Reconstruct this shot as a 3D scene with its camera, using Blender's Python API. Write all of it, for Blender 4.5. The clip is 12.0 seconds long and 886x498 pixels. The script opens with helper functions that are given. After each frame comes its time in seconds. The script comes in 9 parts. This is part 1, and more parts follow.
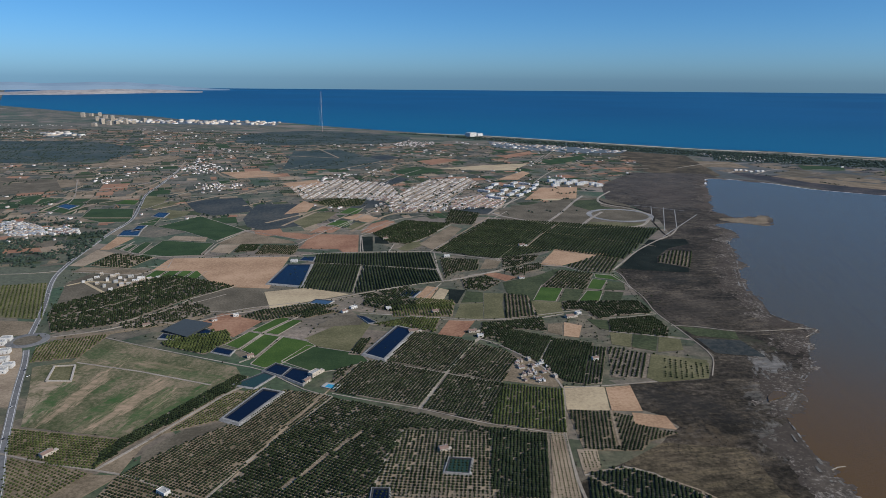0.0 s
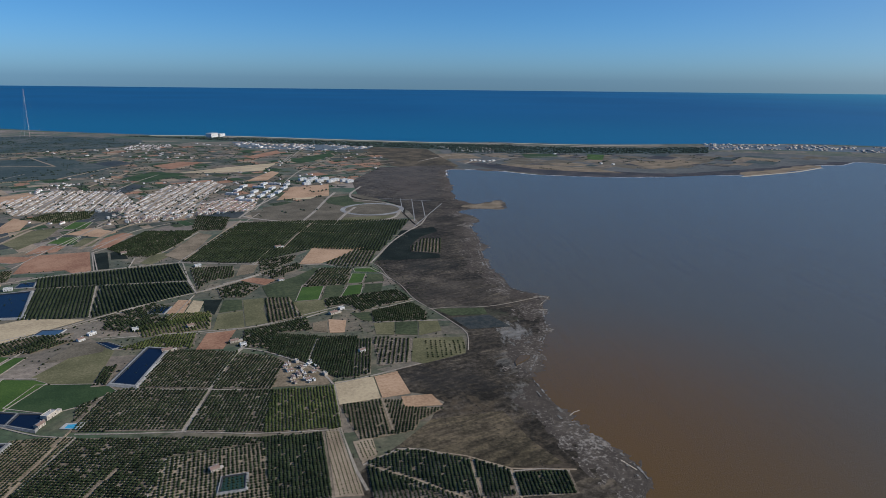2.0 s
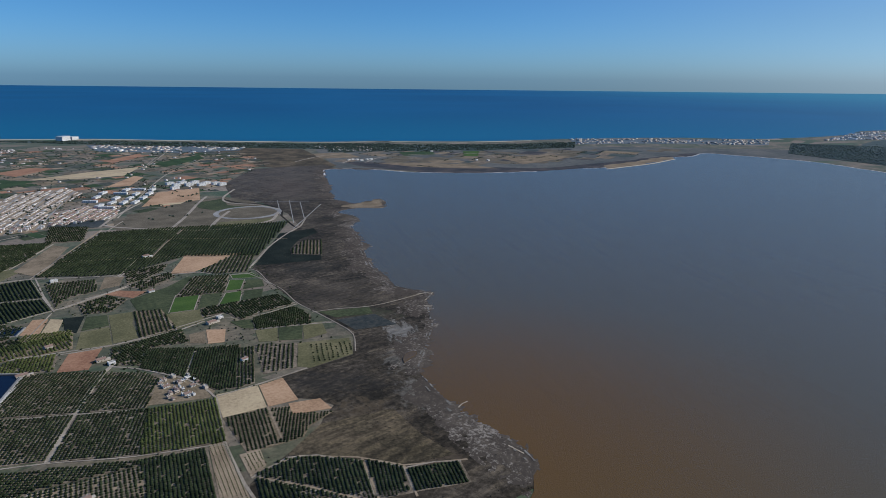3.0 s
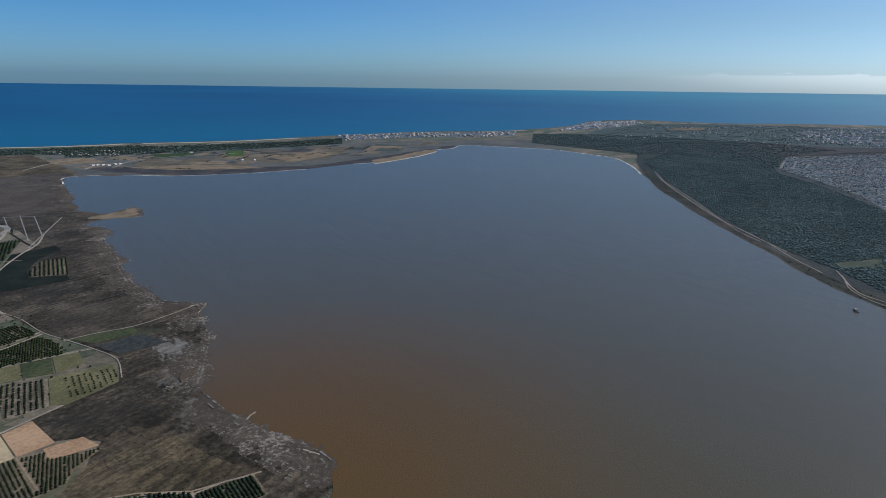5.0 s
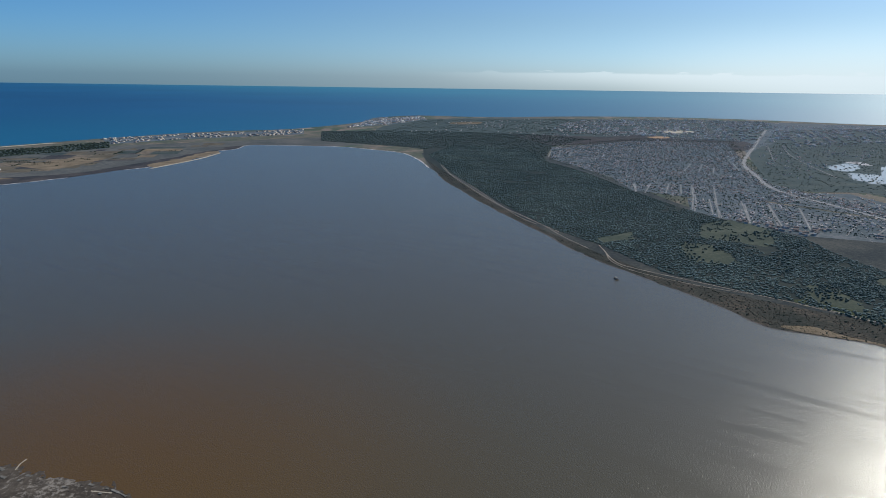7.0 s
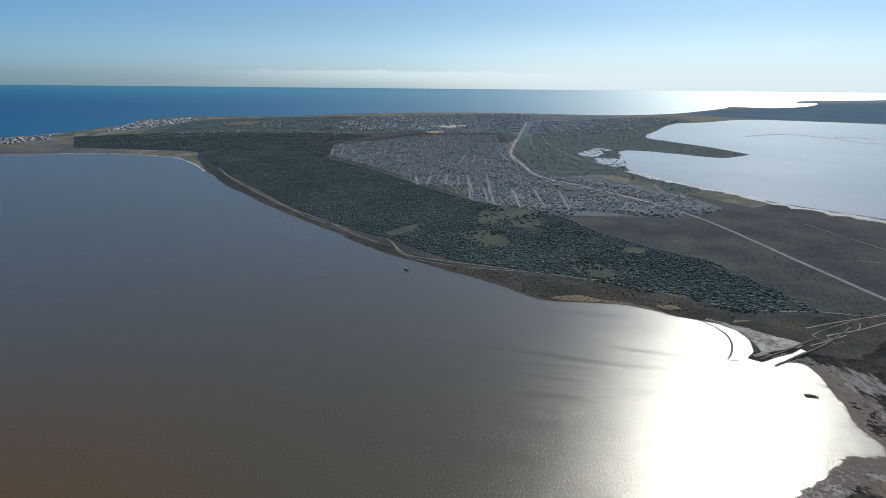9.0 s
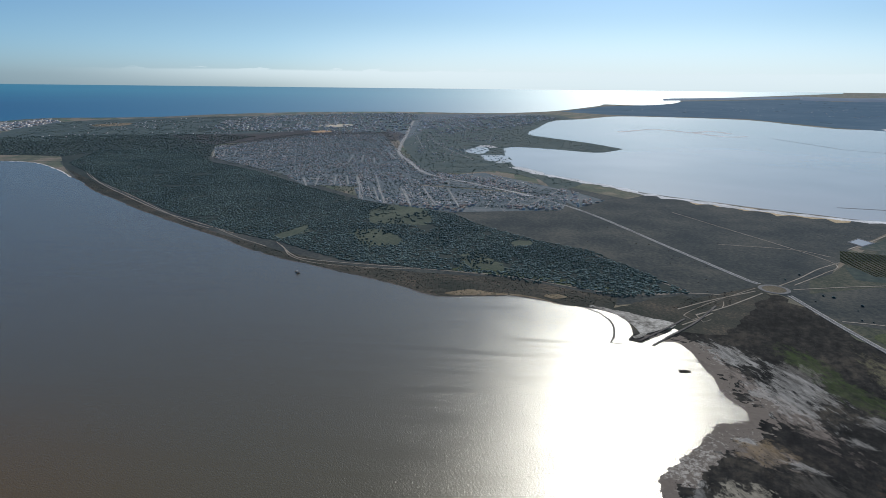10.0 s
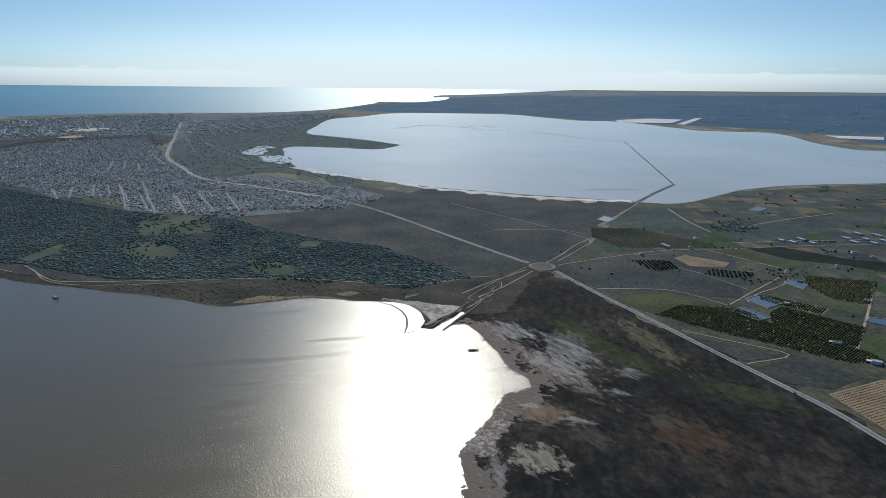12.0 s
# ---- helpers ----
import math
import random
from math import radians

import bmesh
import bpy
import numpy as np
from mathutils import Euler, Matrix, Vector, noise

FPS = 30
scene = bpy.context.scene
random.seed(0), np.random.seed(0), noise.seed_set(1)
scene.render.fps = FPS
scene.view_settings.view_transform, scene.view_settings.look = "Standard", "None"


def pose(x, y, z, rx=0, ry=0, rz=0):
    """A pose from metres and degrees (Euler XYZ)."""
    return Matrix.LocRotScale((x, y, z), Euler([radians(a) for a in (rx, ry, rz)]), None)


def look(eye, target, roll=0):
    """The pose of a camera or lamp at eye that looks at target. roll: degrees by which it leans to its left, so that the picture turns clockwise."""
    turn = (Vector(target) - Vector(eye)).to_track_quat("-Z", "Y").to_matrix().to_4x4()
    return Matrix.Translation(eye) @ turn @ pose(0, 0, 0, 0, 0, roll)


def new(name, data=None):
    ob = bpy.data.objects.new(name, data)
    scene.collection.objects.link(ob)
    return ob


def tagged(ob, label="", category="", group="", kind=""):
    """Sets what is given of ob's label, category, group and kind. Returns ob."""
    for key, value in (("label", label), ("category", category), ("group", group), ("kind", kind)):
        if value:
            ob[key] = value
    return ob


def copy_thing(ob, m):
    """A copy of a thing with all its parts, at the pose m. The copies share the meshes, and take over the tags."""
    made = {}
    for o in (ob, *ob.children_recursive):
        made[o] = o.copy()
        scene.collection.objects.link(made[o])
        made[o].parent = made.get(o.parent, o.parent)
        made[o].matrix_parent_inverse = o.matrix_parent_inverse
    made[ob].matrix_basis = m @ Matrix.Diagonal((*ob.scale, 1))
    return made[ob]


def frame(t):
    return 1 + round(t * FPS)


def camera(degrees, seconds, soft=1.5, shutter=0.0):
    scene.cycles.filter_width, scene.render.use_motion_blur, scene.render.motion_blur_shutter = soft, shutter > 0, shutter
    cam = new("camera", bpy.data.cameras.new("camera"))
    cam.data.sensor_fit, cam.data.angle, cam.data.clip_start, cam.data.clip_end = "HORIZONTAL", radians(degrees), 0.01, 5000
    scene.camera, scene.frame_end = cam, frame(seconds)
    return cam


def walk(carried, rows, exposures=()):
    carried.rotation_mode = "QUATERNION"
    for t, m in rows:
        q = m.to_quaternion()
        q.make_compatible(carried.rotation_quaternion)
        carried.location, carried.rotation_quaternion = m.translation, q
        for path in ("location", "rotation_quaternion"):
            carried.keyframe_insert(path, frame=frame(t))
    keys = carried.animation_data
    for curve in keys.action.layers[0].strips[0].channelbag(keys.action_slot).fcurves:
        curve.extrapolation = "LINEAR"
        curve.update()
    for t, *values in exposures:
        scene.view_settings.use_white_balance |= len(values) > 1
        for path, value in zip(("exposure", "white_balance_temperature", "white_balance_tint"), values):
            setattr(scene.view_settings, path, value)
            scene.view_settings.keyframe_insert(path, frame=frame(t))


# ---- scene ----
# A wide coastal plain, drawn at one fifth of its true size so that the sea's
# far edge stays within the camera's reach of five kilometres.
cam = camera(68.61, 12.0, soft=0.78)
ROWS = [
    (0.0, -0.00, -0.00, 80.00, 0.000, -14.647, -0.436),
    (0.5, 0.00, -0.16, 80.02, -5.526, -14.645, -0.454),
    (1.0, -0.00, -0.30, 80.04, -11.002, -14.650, -0.524),
    (1.5, -0.03, -0.43, 80.08, -16.584, -14.666, -0.484),
    (2.0, -0.10, -0.55, 80.13, -21.801, -14.655, -0.564),
    (2.5, -0.18, -0.65, 80.19, -27.183, -14.670, -0.541),
    (3.0, -0.28, -0.73, 80.25, -32.516, -14.690, -0.564),
    (5.0, -0.60, -0.51, 80.47, -52.677, -14.766, -0.727),
    (5.5, -0.67, -0.61, 80.56, -56.932, -14.752, -0.756),
    (6.0, -0.75, -0.73, 80.65, -61.647, -14.787, -0.790),
    (6.5, -0.83, -0.87, 80.74, -66.320, -14.772, -0.738),
    (7.0, -0.91, -1.02, 80.82, -70.938, -14.786, -0.752),
    (9.0, -1.54, -1.78, 80.90, -89.823, -14.765, -0.514),
    (9.5, -1.73, -1.87, 80.92, -94.681, -14.782, -0.571),
    (10.0, -1.92, -1.93, 80.96, -99.572, -14.778, -0.582),
    (10.5, -2.10, -1.96, 81.01, -104.333, -14.766, -0.562),
    (11.0, -2.28, -1.95, 81.08, -109.032, -14.782, -0.549),
    (11.5, -2.47, -1.91, 81.17, -113.782, -14.756, -0.555),
    (12.0, -2.67, -1.88, 81.26, -118.667, -14.764, -0.500),
]
EXPOSURES = [(0.0, 0.02, 5850, 10), (3.0, 0.0, 5700, 10), (5.0, 0.0, 5880, 9), (9.0, 0.0, 5980, 7), (12.0, 0.0, 5980, 7)]
walk(cam, [(t, pose(x, y, z, 90 + pitch, roll, yaw)) for t, x, y, z, yaw, pitch, roll in ROWS], EXPOSURES)

# ---- light ----
SUN_HEADING, SUN_HEIGHT = 116.5, 34.0
world = bpy.data.worlds.new("world")
scene.world = world
world.use_nodes = True
wn, wl = world.node_tree.nodes, world.node_tree.links
sky = wn.new("ShaderNodeTexSky")
sky.sky_type = "NISHITA"
sky.sun_disc = False
sky.sun_elevation, sky.sun_rotation = radians(SUN_HEIGHT), radians(SUN_HEADING)
sky.altitude, sky.air_density, sky.dust_density, sky.ozone_density = 600, 1.0, 1.0, 6.0
wn["Background"].inputs["Strength"].default_value = 0.078
tone = wn.new("ShaderNodeMix")
tone.data_type, tone.blend_type = "RGBA", "MULTIPLY"
tone.inputs[0].default_value = 1.0
tone.inputs[7].default_value = (0.775, 0.97, 1.15, 1)
wl.new(sky.outputs[0], tone.inputs[6])
# hazy air and a low bank of cloud over the sea towards the sun
def sky_math(kind, a, b=None, c=None):
    """One step of arithmetic in the sky's nodes."""
    node = wn.new("ShaderNodeMath")
    node.operation = kind
    for k, v in enumerate((a, b, c)):
        if isinstance(v, (int, float)):
            node.inputs[k].default_value = v
        elif v is not None:
            wl.new(v, node.inputs[k])
    return node.outputs[0]


def sky_range(value, low, high, start=0.0, end=1.0):
    node = wn.new("ShaderNodeMapRange")
    node.interpolation_type = "SMOOTHSTEP"
    for k, v in (("From Min", low), ("From Max", high), ("To Min", start), ("To Max", end)):
        node.inputs[k].default_value = v
    wl.new(value, node.inputs["Value"])
    return node.outputs[0]


def sky_mix(amount, under, colour, kind="MIX"):
    node = wn.new("ShaderNodeMix")
    node.data_type, node.blend_type = "RGBA", kind
    node.inputs[7].default_value = (*colour, 1)
    wl.new(amount, node.inputs[0])
    wl.new(under, node.inputs[6])
    return node.outputs[2]


way = wn.new("ShaderNodeTexCoord").outputs["Generated"]
axes = wn.new("ShaderNodeSeparateXYZ")
wl.new(way, axes.inputs[0])
rise = axes.outputs["Z"]
sunward = wn.new("ShaderNodeVectorMath")
sunward.operation = "DOT_PRODUCT"
sunward.inputs[1].default_value = (math.sin(radians(SUN_HEADING)), math.cos(radians(SUN_HEADING)), 0)
wl.new(way, sunward.inputs[0])
towards = sunward.outputs["Value"]
stretch = wn.new("ShaderNodeMapping")
stretch.inputs["Scale"].default_value = (22, 22, 120)
wl.new(way, stretch.inputs["Vector"])
puff = wn.new("ShaderNodeTexNoise")
puff.inputs["Scale"].default_value, puff.inputs["Detail"].default_value = 1.0, 5.0
wl.new(stretch.outputs[0], puff.inputs["Vector"])
wide = wn.new("ShaderNodeTexNoise")
wide.inputs["Scale"].default_value, wide.inputs["Detail"].default_value = 5.0, 2.0
wl.new(way, wide.inputs["Vector"])
# clear air away from the sun is bluer near the horizon, hazy air towards it whiter
share = sky_math("MULTIPLY", sky_range(rise, 0.0, 0.16, 1.0, 0.0), sky_range(towards, 0.1, 0.8, 1.0, 0.0))
air = sky_mix(share, tone.outputs[2], (0.93, 1.12, 1.27), "MULTIPLY")
grey = sky_math("MULTIPLY", sky_range(towards, 0.2, 0.85), sky_range(rise, 0.01, 0.09))
air = sky_mix(grey, air, (1.06, 0.96, 0.87), "MULTIPLY")
pale = sky_math("MULTIPLY", sky_range(towards, 0.3, 0.85), sky_range(rise, 0.0, 0.09, 1.0, 0.0))
air = sky_mix(pale, air, (1.12, 1.14, 1.22), "MULTIPLY")
# unseen upper sky made brighter than the sky texture, to lift shaded sides
air = sky_mix(sky_range(rise, 0.12, 0.6), air, (1.5, 1.42, 1.36), "MULTIPLY")
blue = sky_math("MULTIPLY", sky_range(rise, 0.02, 0.1), sky_range(towards, 0.0, 0.7, 1.0, 0.0))
air = sky_mix(blue, air, (0.82, 0.97, 1.0), "MULTIPLY")
glow = sky_math("MULTIPLY", sky_range(rise, -0.01, 0.09, 1.0, 0.0), sky_range(towards, 0.84, 0.998, 0.0, 0.85))
air = sky_mix(glow, air, (9.7, 10.6, 10.7))
# the bank's top lies a little over the horizon, with small puffs on it
top = sky_math("MULTIPLY_ADD", sky_range(puff.outputs["Fac"], 0.5, 0.72), 0.006, 0.0105)
top = sky_math("ADD", top, sky_math("MULTIPLY_ADD", wide.outputs["Fac"], 0.006, -0.003))
bank = sky_range(sky_math("SUBTRACT", top, rise), 0.0, 0.0035)
deep = sky_math("MULTIPLY", sky_range(rise, -0.018, 0.011), sky_range(towards, 0.9, 0.99, 0.8, 0.95))
bank = sky_math("MULTIPLY", sky_math("MULTIPLY", bank, deep), sky_range(towards, 0.66, 0.95))
wl.new(sky_mix(bank, air, (10.2, 11.0, 11.0)), wn["Background"].inputs["Color"])
sun_data = bpy.data.lights.new("sun", "SUN")
sun_data.energy, sun_data.angle, sun_data.color = 4.6, radians(0.53), (1.0, 0.91, 0.75)
sun = new("sun", sun_data)
a, e = radians(SUN_HEADING), radians(SUN_HEIGHT)
sun.matrix_world = look((300 * math.sin(a), 300 * math.cos(a), 300 * math.tan(e)), (0, 0, 0))




# ---- materials ----
def shader(name):
    m = bpy.data.materials.new(name)
    m.use_nodes = True
    return m, m.node_tree.nodes, m.node_tree.links, m.node_tree.nodes["Principled BSDF"]


def ramp(nodes, stops):
    r = nodes.new("ShaderNodeValToRGB")
    while len(r.color_ramp.elements) < len(stops):
        r.color_ramp.elements.new(0.5)
    for el, (p, c) in zip(r.color_ramp.elements, stops):
        el.position, el.color = p, (*c, 1)
    return r


def noise_tex(nodes, links, where, scale, detail=4.0, rough=0.6):
    n = nodes.new("ShaderNodeTexNoise")
    n.inputs["Scale"].default_value, n.inputs["Detail"].default_value, n.inputs["Roughness"].default_value = scale, detail, rough
    links.new(where, n.inputs["Vector"])
    return n.outputs["Fac"]


def mixed(nodes, links, fac, a, b, kind="MIX"):
    m = nodes.new("ShaderNodeMix")
    m.data_type, m.blend_type = "RGBA", kind
    for k, v in ((0, fac), (6, a), (7, b)):
        if isinstance(v, (int, float)):
            m.inputs[k].default_value = v
        elif isinstance(v, tuple):
            m.inputs[k].default_value = (*v, 1)
        else:
            links.new(v, m.inputs[k])
    return m.outputs[2]


def earth(name, colours, coarse=0.05, fine=1.2, rough=0.95, relief=0.15, island=0.0, lines=None, patches=(), haze_sheen=0.07, streak=None):
    """Ground cover: blotches of the given colours at a coarse and a fine scale; lines: heading in degrees, gap and strength of furrows."""
    m, n, l, b = shader(name)
    where = n.new("ShaderNodeNewGeometry").outputs["Position"]
    big = noise_tex(n, l, where, coarse, 6)
    small = noise_tex(n, l, where, fine, 5, 0.7)
    both = n.new("ShaderNodeMath")
    both.operation = "MULTIPLY_ADD"
    l.new(small, both.inputs[0])
    both.inputs[1].default_value = 0.55
    half = n.new("ShaderNodeMath")
    half.operation, half.inputs[1].default_value = "MULTIPLY", 0.55
    l.new(big, half.inputs[0])
    l.new(half.outputs[0], both.inputs[2])
    steps = len(colours) - 1
    r = ramp(n, [(0.45 + 0.2 * i / steps, c) for i, c in enumerate(colours)])
    l.new(both.outputs[0], r.inputs[0])
    col = r.outputs[0]
    if streak:
        # long tufts and wet hollows, drawn out along one heading
        heading, low, high = streak
        drawn = n.new("ShaderNodeMapping")
        drawn.vector_type = "TEXTURE"
        drawn.inputs["Rotation"].default_value = (0, 0, radians(heading))
        drawn.inputs["Scale"].default_value = (9.0, 2.2, 1.0)
        l.new(where, drawn.inputs["Vector"])
        band = ramp(n, [(0.36, (low, low, low)), (0.5, (1, 1, 1)), (0.66, (high, high * 0.97, high * 0.9))])
        l.new(noise_tex(n, l, drawn.outputs[0], 1.0, 7, 0.66), band.inputs[0])
        col = mixed(n, l, 1.0, col, band.outputs[0], "MULTIPLY")
    if lines:
        heading, gap, strength, tint = lines
        turn = n.new("ShaderNodeMapping")
        turn.inputs["Rotation"].default_value = (0, 0, radians(heading))
        l.new(where, turn.inputs["Vector"])
        wave = n.new("ShaderNodeTexWave")
        wave.inputs["Scale"].default_value, wave.inputs["Distortion"].default_value = 0.314 / gap, 5.0
        l.new(turn.outputs[0], wave.inputs["Vector"])
        amount = n.new("ShaderNodeMath")
        amount.operation, amount.inputs[1].default_value = "MULTIPLY", strength
        l.new(wave.outputs["Fac"], amount.inputs[0])
        col = mixed(n, l, amount.outputs[0], col, tint)
    if island:
        rnd = n.new("ShaderNodeNewGeometry").outputs["Random Per Island"]
        hsv = n.new("ShaderNodeHueSaturation")
        scale_v = n.new("ShaderNodeMapRange")
        scale_v.inputs["To Min"].default_value, scale_v.inputs["To Max"].default_value = 1 - island, 1 + island
        l.new(rnd, scale_v.inputs["Value"])
        l.new(scale_v.outputs[0], hsv.inputs["Value"])
        l.new(col, hsv.inputs["Color"])
        col = hsv.outputs[0]
    if patches:
        broken = n.new("ShaderNodeMapRange")
        broken.inputs["From Min"].default_value, broken.inputs["From Max"].default_value = 0.38, 0.62
        broken.inputs["To Min"].default_value = 0.3
        drawn = n.new("ShaderNodeMapping")
        drawn.inputs["Rotation"].default_value = (0, 0, radians(35))
        drawn.inputs["Scale"].default_value = (0.3, 1.0, 1.0)
        l.new(where, drawn.inputs["Vector"])
        l.new(noise_tex(n, l, drawn.outputs[0], 0.5, 8, 0.7), broken.inputs["Value"])
    for (c0, c1, c2), tint, strength, stretch in patches:
        # a ragged stain round c0 that reaches to c1 along it and to c2 across it
        long, wide = math.dist(c0, c1), math.dist(c0, c2)
        h = math.atan2(c1[1] - c0[1], c1[0] - c0[0])
        shift = n.new("ShaderNodeVectorMath")
        shift.operation, shift.inputs[1].default_value = "SUBTRACT", (*c0, 0)
        l.new(where, shift.inputs[0])
        turn = n.new("ShaderNodeMapping")
        turn.inputs["Rotation"].default_value = (0, 0, -h)
        l.new(shift.outputs[0], turn.inputs["Vector"])
        squeeze = n.new("ShaderNodeVectorMath")
        squeeze.operation, squeeze.inputs[1].default_value = "MULTIPLY", (1 / long, 1 / wide, 0)
        l.new(turn.outputs[0], squeeze.inputs[0])
        size = n.new("ShaderNodeVectorMath")
        size.operation = "LENGTH"
        l.new(squeeze.outputs[0], size.inputs[0])
        pull = n.new("ShaderNodeVectorMath")
        pull.operation, pull.inputs[1].default_value = "MULTIPLY", (0.28 / stretch, 0.28 * stretch, 0)
        l.new(turn.outputs[0], pull.inputs[0])
        rag = n.new("ShaderNodeMath")
        rag.operation, rag.inputs[1].default_value = "MULTIPLY_ADD", 3.4
        l.new(noise_tex(n, l, pull.outputs[0], 1.0, 8, 0.68), rag.inputs[0])
        l.new(size.outputs["Value"], rag.inputs[2])
        edge = n.new("ShaderNodeMapRange")
        for k, v in (("From Min", 2.1), ("From Max", 2.42), ("To Min", strength), ("To Max", 0.0)):
            edge.inputs[k].default_value = v
        l.new(rag.outputs[0], edge.inputs["Value"])
        share = n.new("ShaderNodeMath")
        share.operation = "MULTIPLY"
        l.new(edge.outputs[0], share.inputs[0])
        l.new(broken.outputs[0], share.inputs[1])
        col = mixed(n, l, share.outputs[0], col, tint)
    l.new(col, b.inputs["Base Color"])
    # blue-tinted sheen stands in for distance haze at grazing angles
    b.inputs["Sheen Weight"].default_value, b.inputs["Sheen Roughness"].default_value = haze_sheen, 0.45
    b.inputs["Sheen Tint"].default_value = (0.5, 0.75, 1.0, 1)
    b.inputs["Roughness"].default_value = rough
    b.inputs["Specular IOR Level"].default_value = 0.03
    if relief:
        bump = n.new("ShaderNodeBump")
        bump.inputs["Strength"].default_value, bump.inputs["Distance"].default_value = relief, 0.3
        l.new(small, bump.inputs["Height"])
        l.new(bump.outputs[0], b.inputs["Normal"])
    return m


def tinted(name, colour, spread=0.25, rough=0.8, metal=0.0):
    """A thing's own colour, a little different from piece to piece, with fine dirt."""
    m, n, l, b = shader(name)
    g = n.new("ShaderNodeNewGeometry")
    grime = noise_tex(n, l, g.outputs["Position"], 1.7, 5, 0.7)
    hsv = n.new("ShaderNodeHueSaturation")
    hsv.inputs["Color"].default_value = (*colour, 1)
    mr = n.new("ShaderNodeMapRange")
    mr.inputs["To Min"].default_value, mr.inputs["To Max"].default_value = 1 - spread, 1 + spread
    l.new(g.outputs["Random Per Island"], mr.inputs["Value"])
    l.new(mr.outputs[0], hsv.inputs["Value"])
    dirt = ramp(n, [(0.35, (0.72, 0.7, 0.66)), (0.6, (1, 1, 1))])
    l.new(grime, dirt.inputs[0])
    l.new(mixed(n, l, 1.0, hsv.outputs[0], dirt.outputs[0], "MULTIPLY"), b.inputs["Base Color"])
    b.inputs["Roughness"].default_value, b.inputs["Metallic"].default_value = rough, metal
    # haze put in as a blue sheen over the thing's colour
    b.inputs["Sheen Weight"].default_value, b.inputs["Sheen Roughness"].default_value = 0.15, 0.4
    b.inputs["Sheen Tint"].default_value = (0.5, 0.75, 1.0, 1)
    b.inputs["Specular IOR Level"].default_value = 0.25
    return m


def water(name, colours, scale, gloss, waves, height, coarse=0.004, slick=0.0, silt=None, offing=(), detail=3):
    """Open water: a murky body colour in wide blotches under a wind-ruffled skin, smoother in long slicks."""
    m, n, l, b = shader(name)
    where = n.new("ShaderNodeNewGeometry").outputs["Position"]
    body = noise_tex(n, l, where, coarse, 3, 0.5)
    steps = len(colours) - 1
    r = ramp(n, [(0.38 + 0.24 * i / steps, c) for i, c in enumerate(colours)])
    l.new(body, r.inputs[0])
    col = r.outputs[0]
    if silt:
        (cx, cy), near, far, clear = silt
        gone = n.new("ShaderNodeVectorMath")
        gone.operation, gone.inputs[1].default_value = "DISTANCE", (cx, cy, 0)
        l.new(where, gone.inputs[0])
        fade = n.new("ShaderNodeMapRange")
        fade.interpolation_type = "SMOOTHSTEP"
        fade.inputs["From Min"].default_value, fade.inputs["From Max"].default_value = near, far
        l.new(gone.outputs["Value"], fade.inputs["Value"])
        col = mixed(n, l, fade.outputs[0], col, clear)
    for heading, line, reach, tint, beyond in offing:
        # tint on one side of a line across the sea: green shallows, painted haze
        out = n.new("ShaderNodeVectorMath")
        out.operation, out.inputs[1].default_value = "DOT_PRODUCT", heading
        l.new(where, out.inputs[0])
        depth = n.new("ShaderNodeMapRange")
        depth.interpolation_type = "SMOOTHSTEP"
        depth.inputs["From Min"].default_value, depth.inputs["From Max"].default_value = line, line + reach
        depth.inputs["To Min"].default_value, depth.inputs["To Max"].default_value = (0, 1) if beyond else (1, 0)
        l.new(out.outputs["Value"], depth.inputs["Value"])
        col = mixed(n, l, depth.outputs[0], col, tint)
    l.new(col, b.inputs["Base Color"])
    b.inputs["IOR"].default_value = 1.333
    b.inputs["Roughness"].default_value = gloss
    ripple = noise_tex(n, l, where, scale, detail, 0.65)
    bump = n.new("ShaderNodeBump")
    bump.inputs["Strength"].default_value, bump.inputs["Distance"].default_value = waves, height
    if slick:
        turn = n.new("ShaderNodeMapping")
        turn.inputs["Rotation"].default_value = (0, 0, radians(-75))
        l.new(where, turn.inputs["Vector"])
        pull = n.new("ShaderNodeVectorMath")
        pull.operation = "MULTIPLY"
        pull.inputs[1].default_value = (0.02, 0.2, 1)
        l.new(turn.outputs[0], pull.inputs[0])
        calm = n.new("ShaderNodeMapRange")
        for k, v in (("From Min", 0.36), ("From Max", 0.5), ("To Min", waves * (1 - slick)), ("To Max", waves)):
            calm.inputs[k].default_value = v
        l.new(noise_tex(n, l, pull.outputs[0], 1.0, 5, 0.6), calm.inputs["Value"])
        l.new(calm.outputs[0], bump.inputs["Strength"])
    l.new(ripple, bump.inputs["Height"])
    l.new(bump.outputs[0], b.inputs["Normal"])
    return m


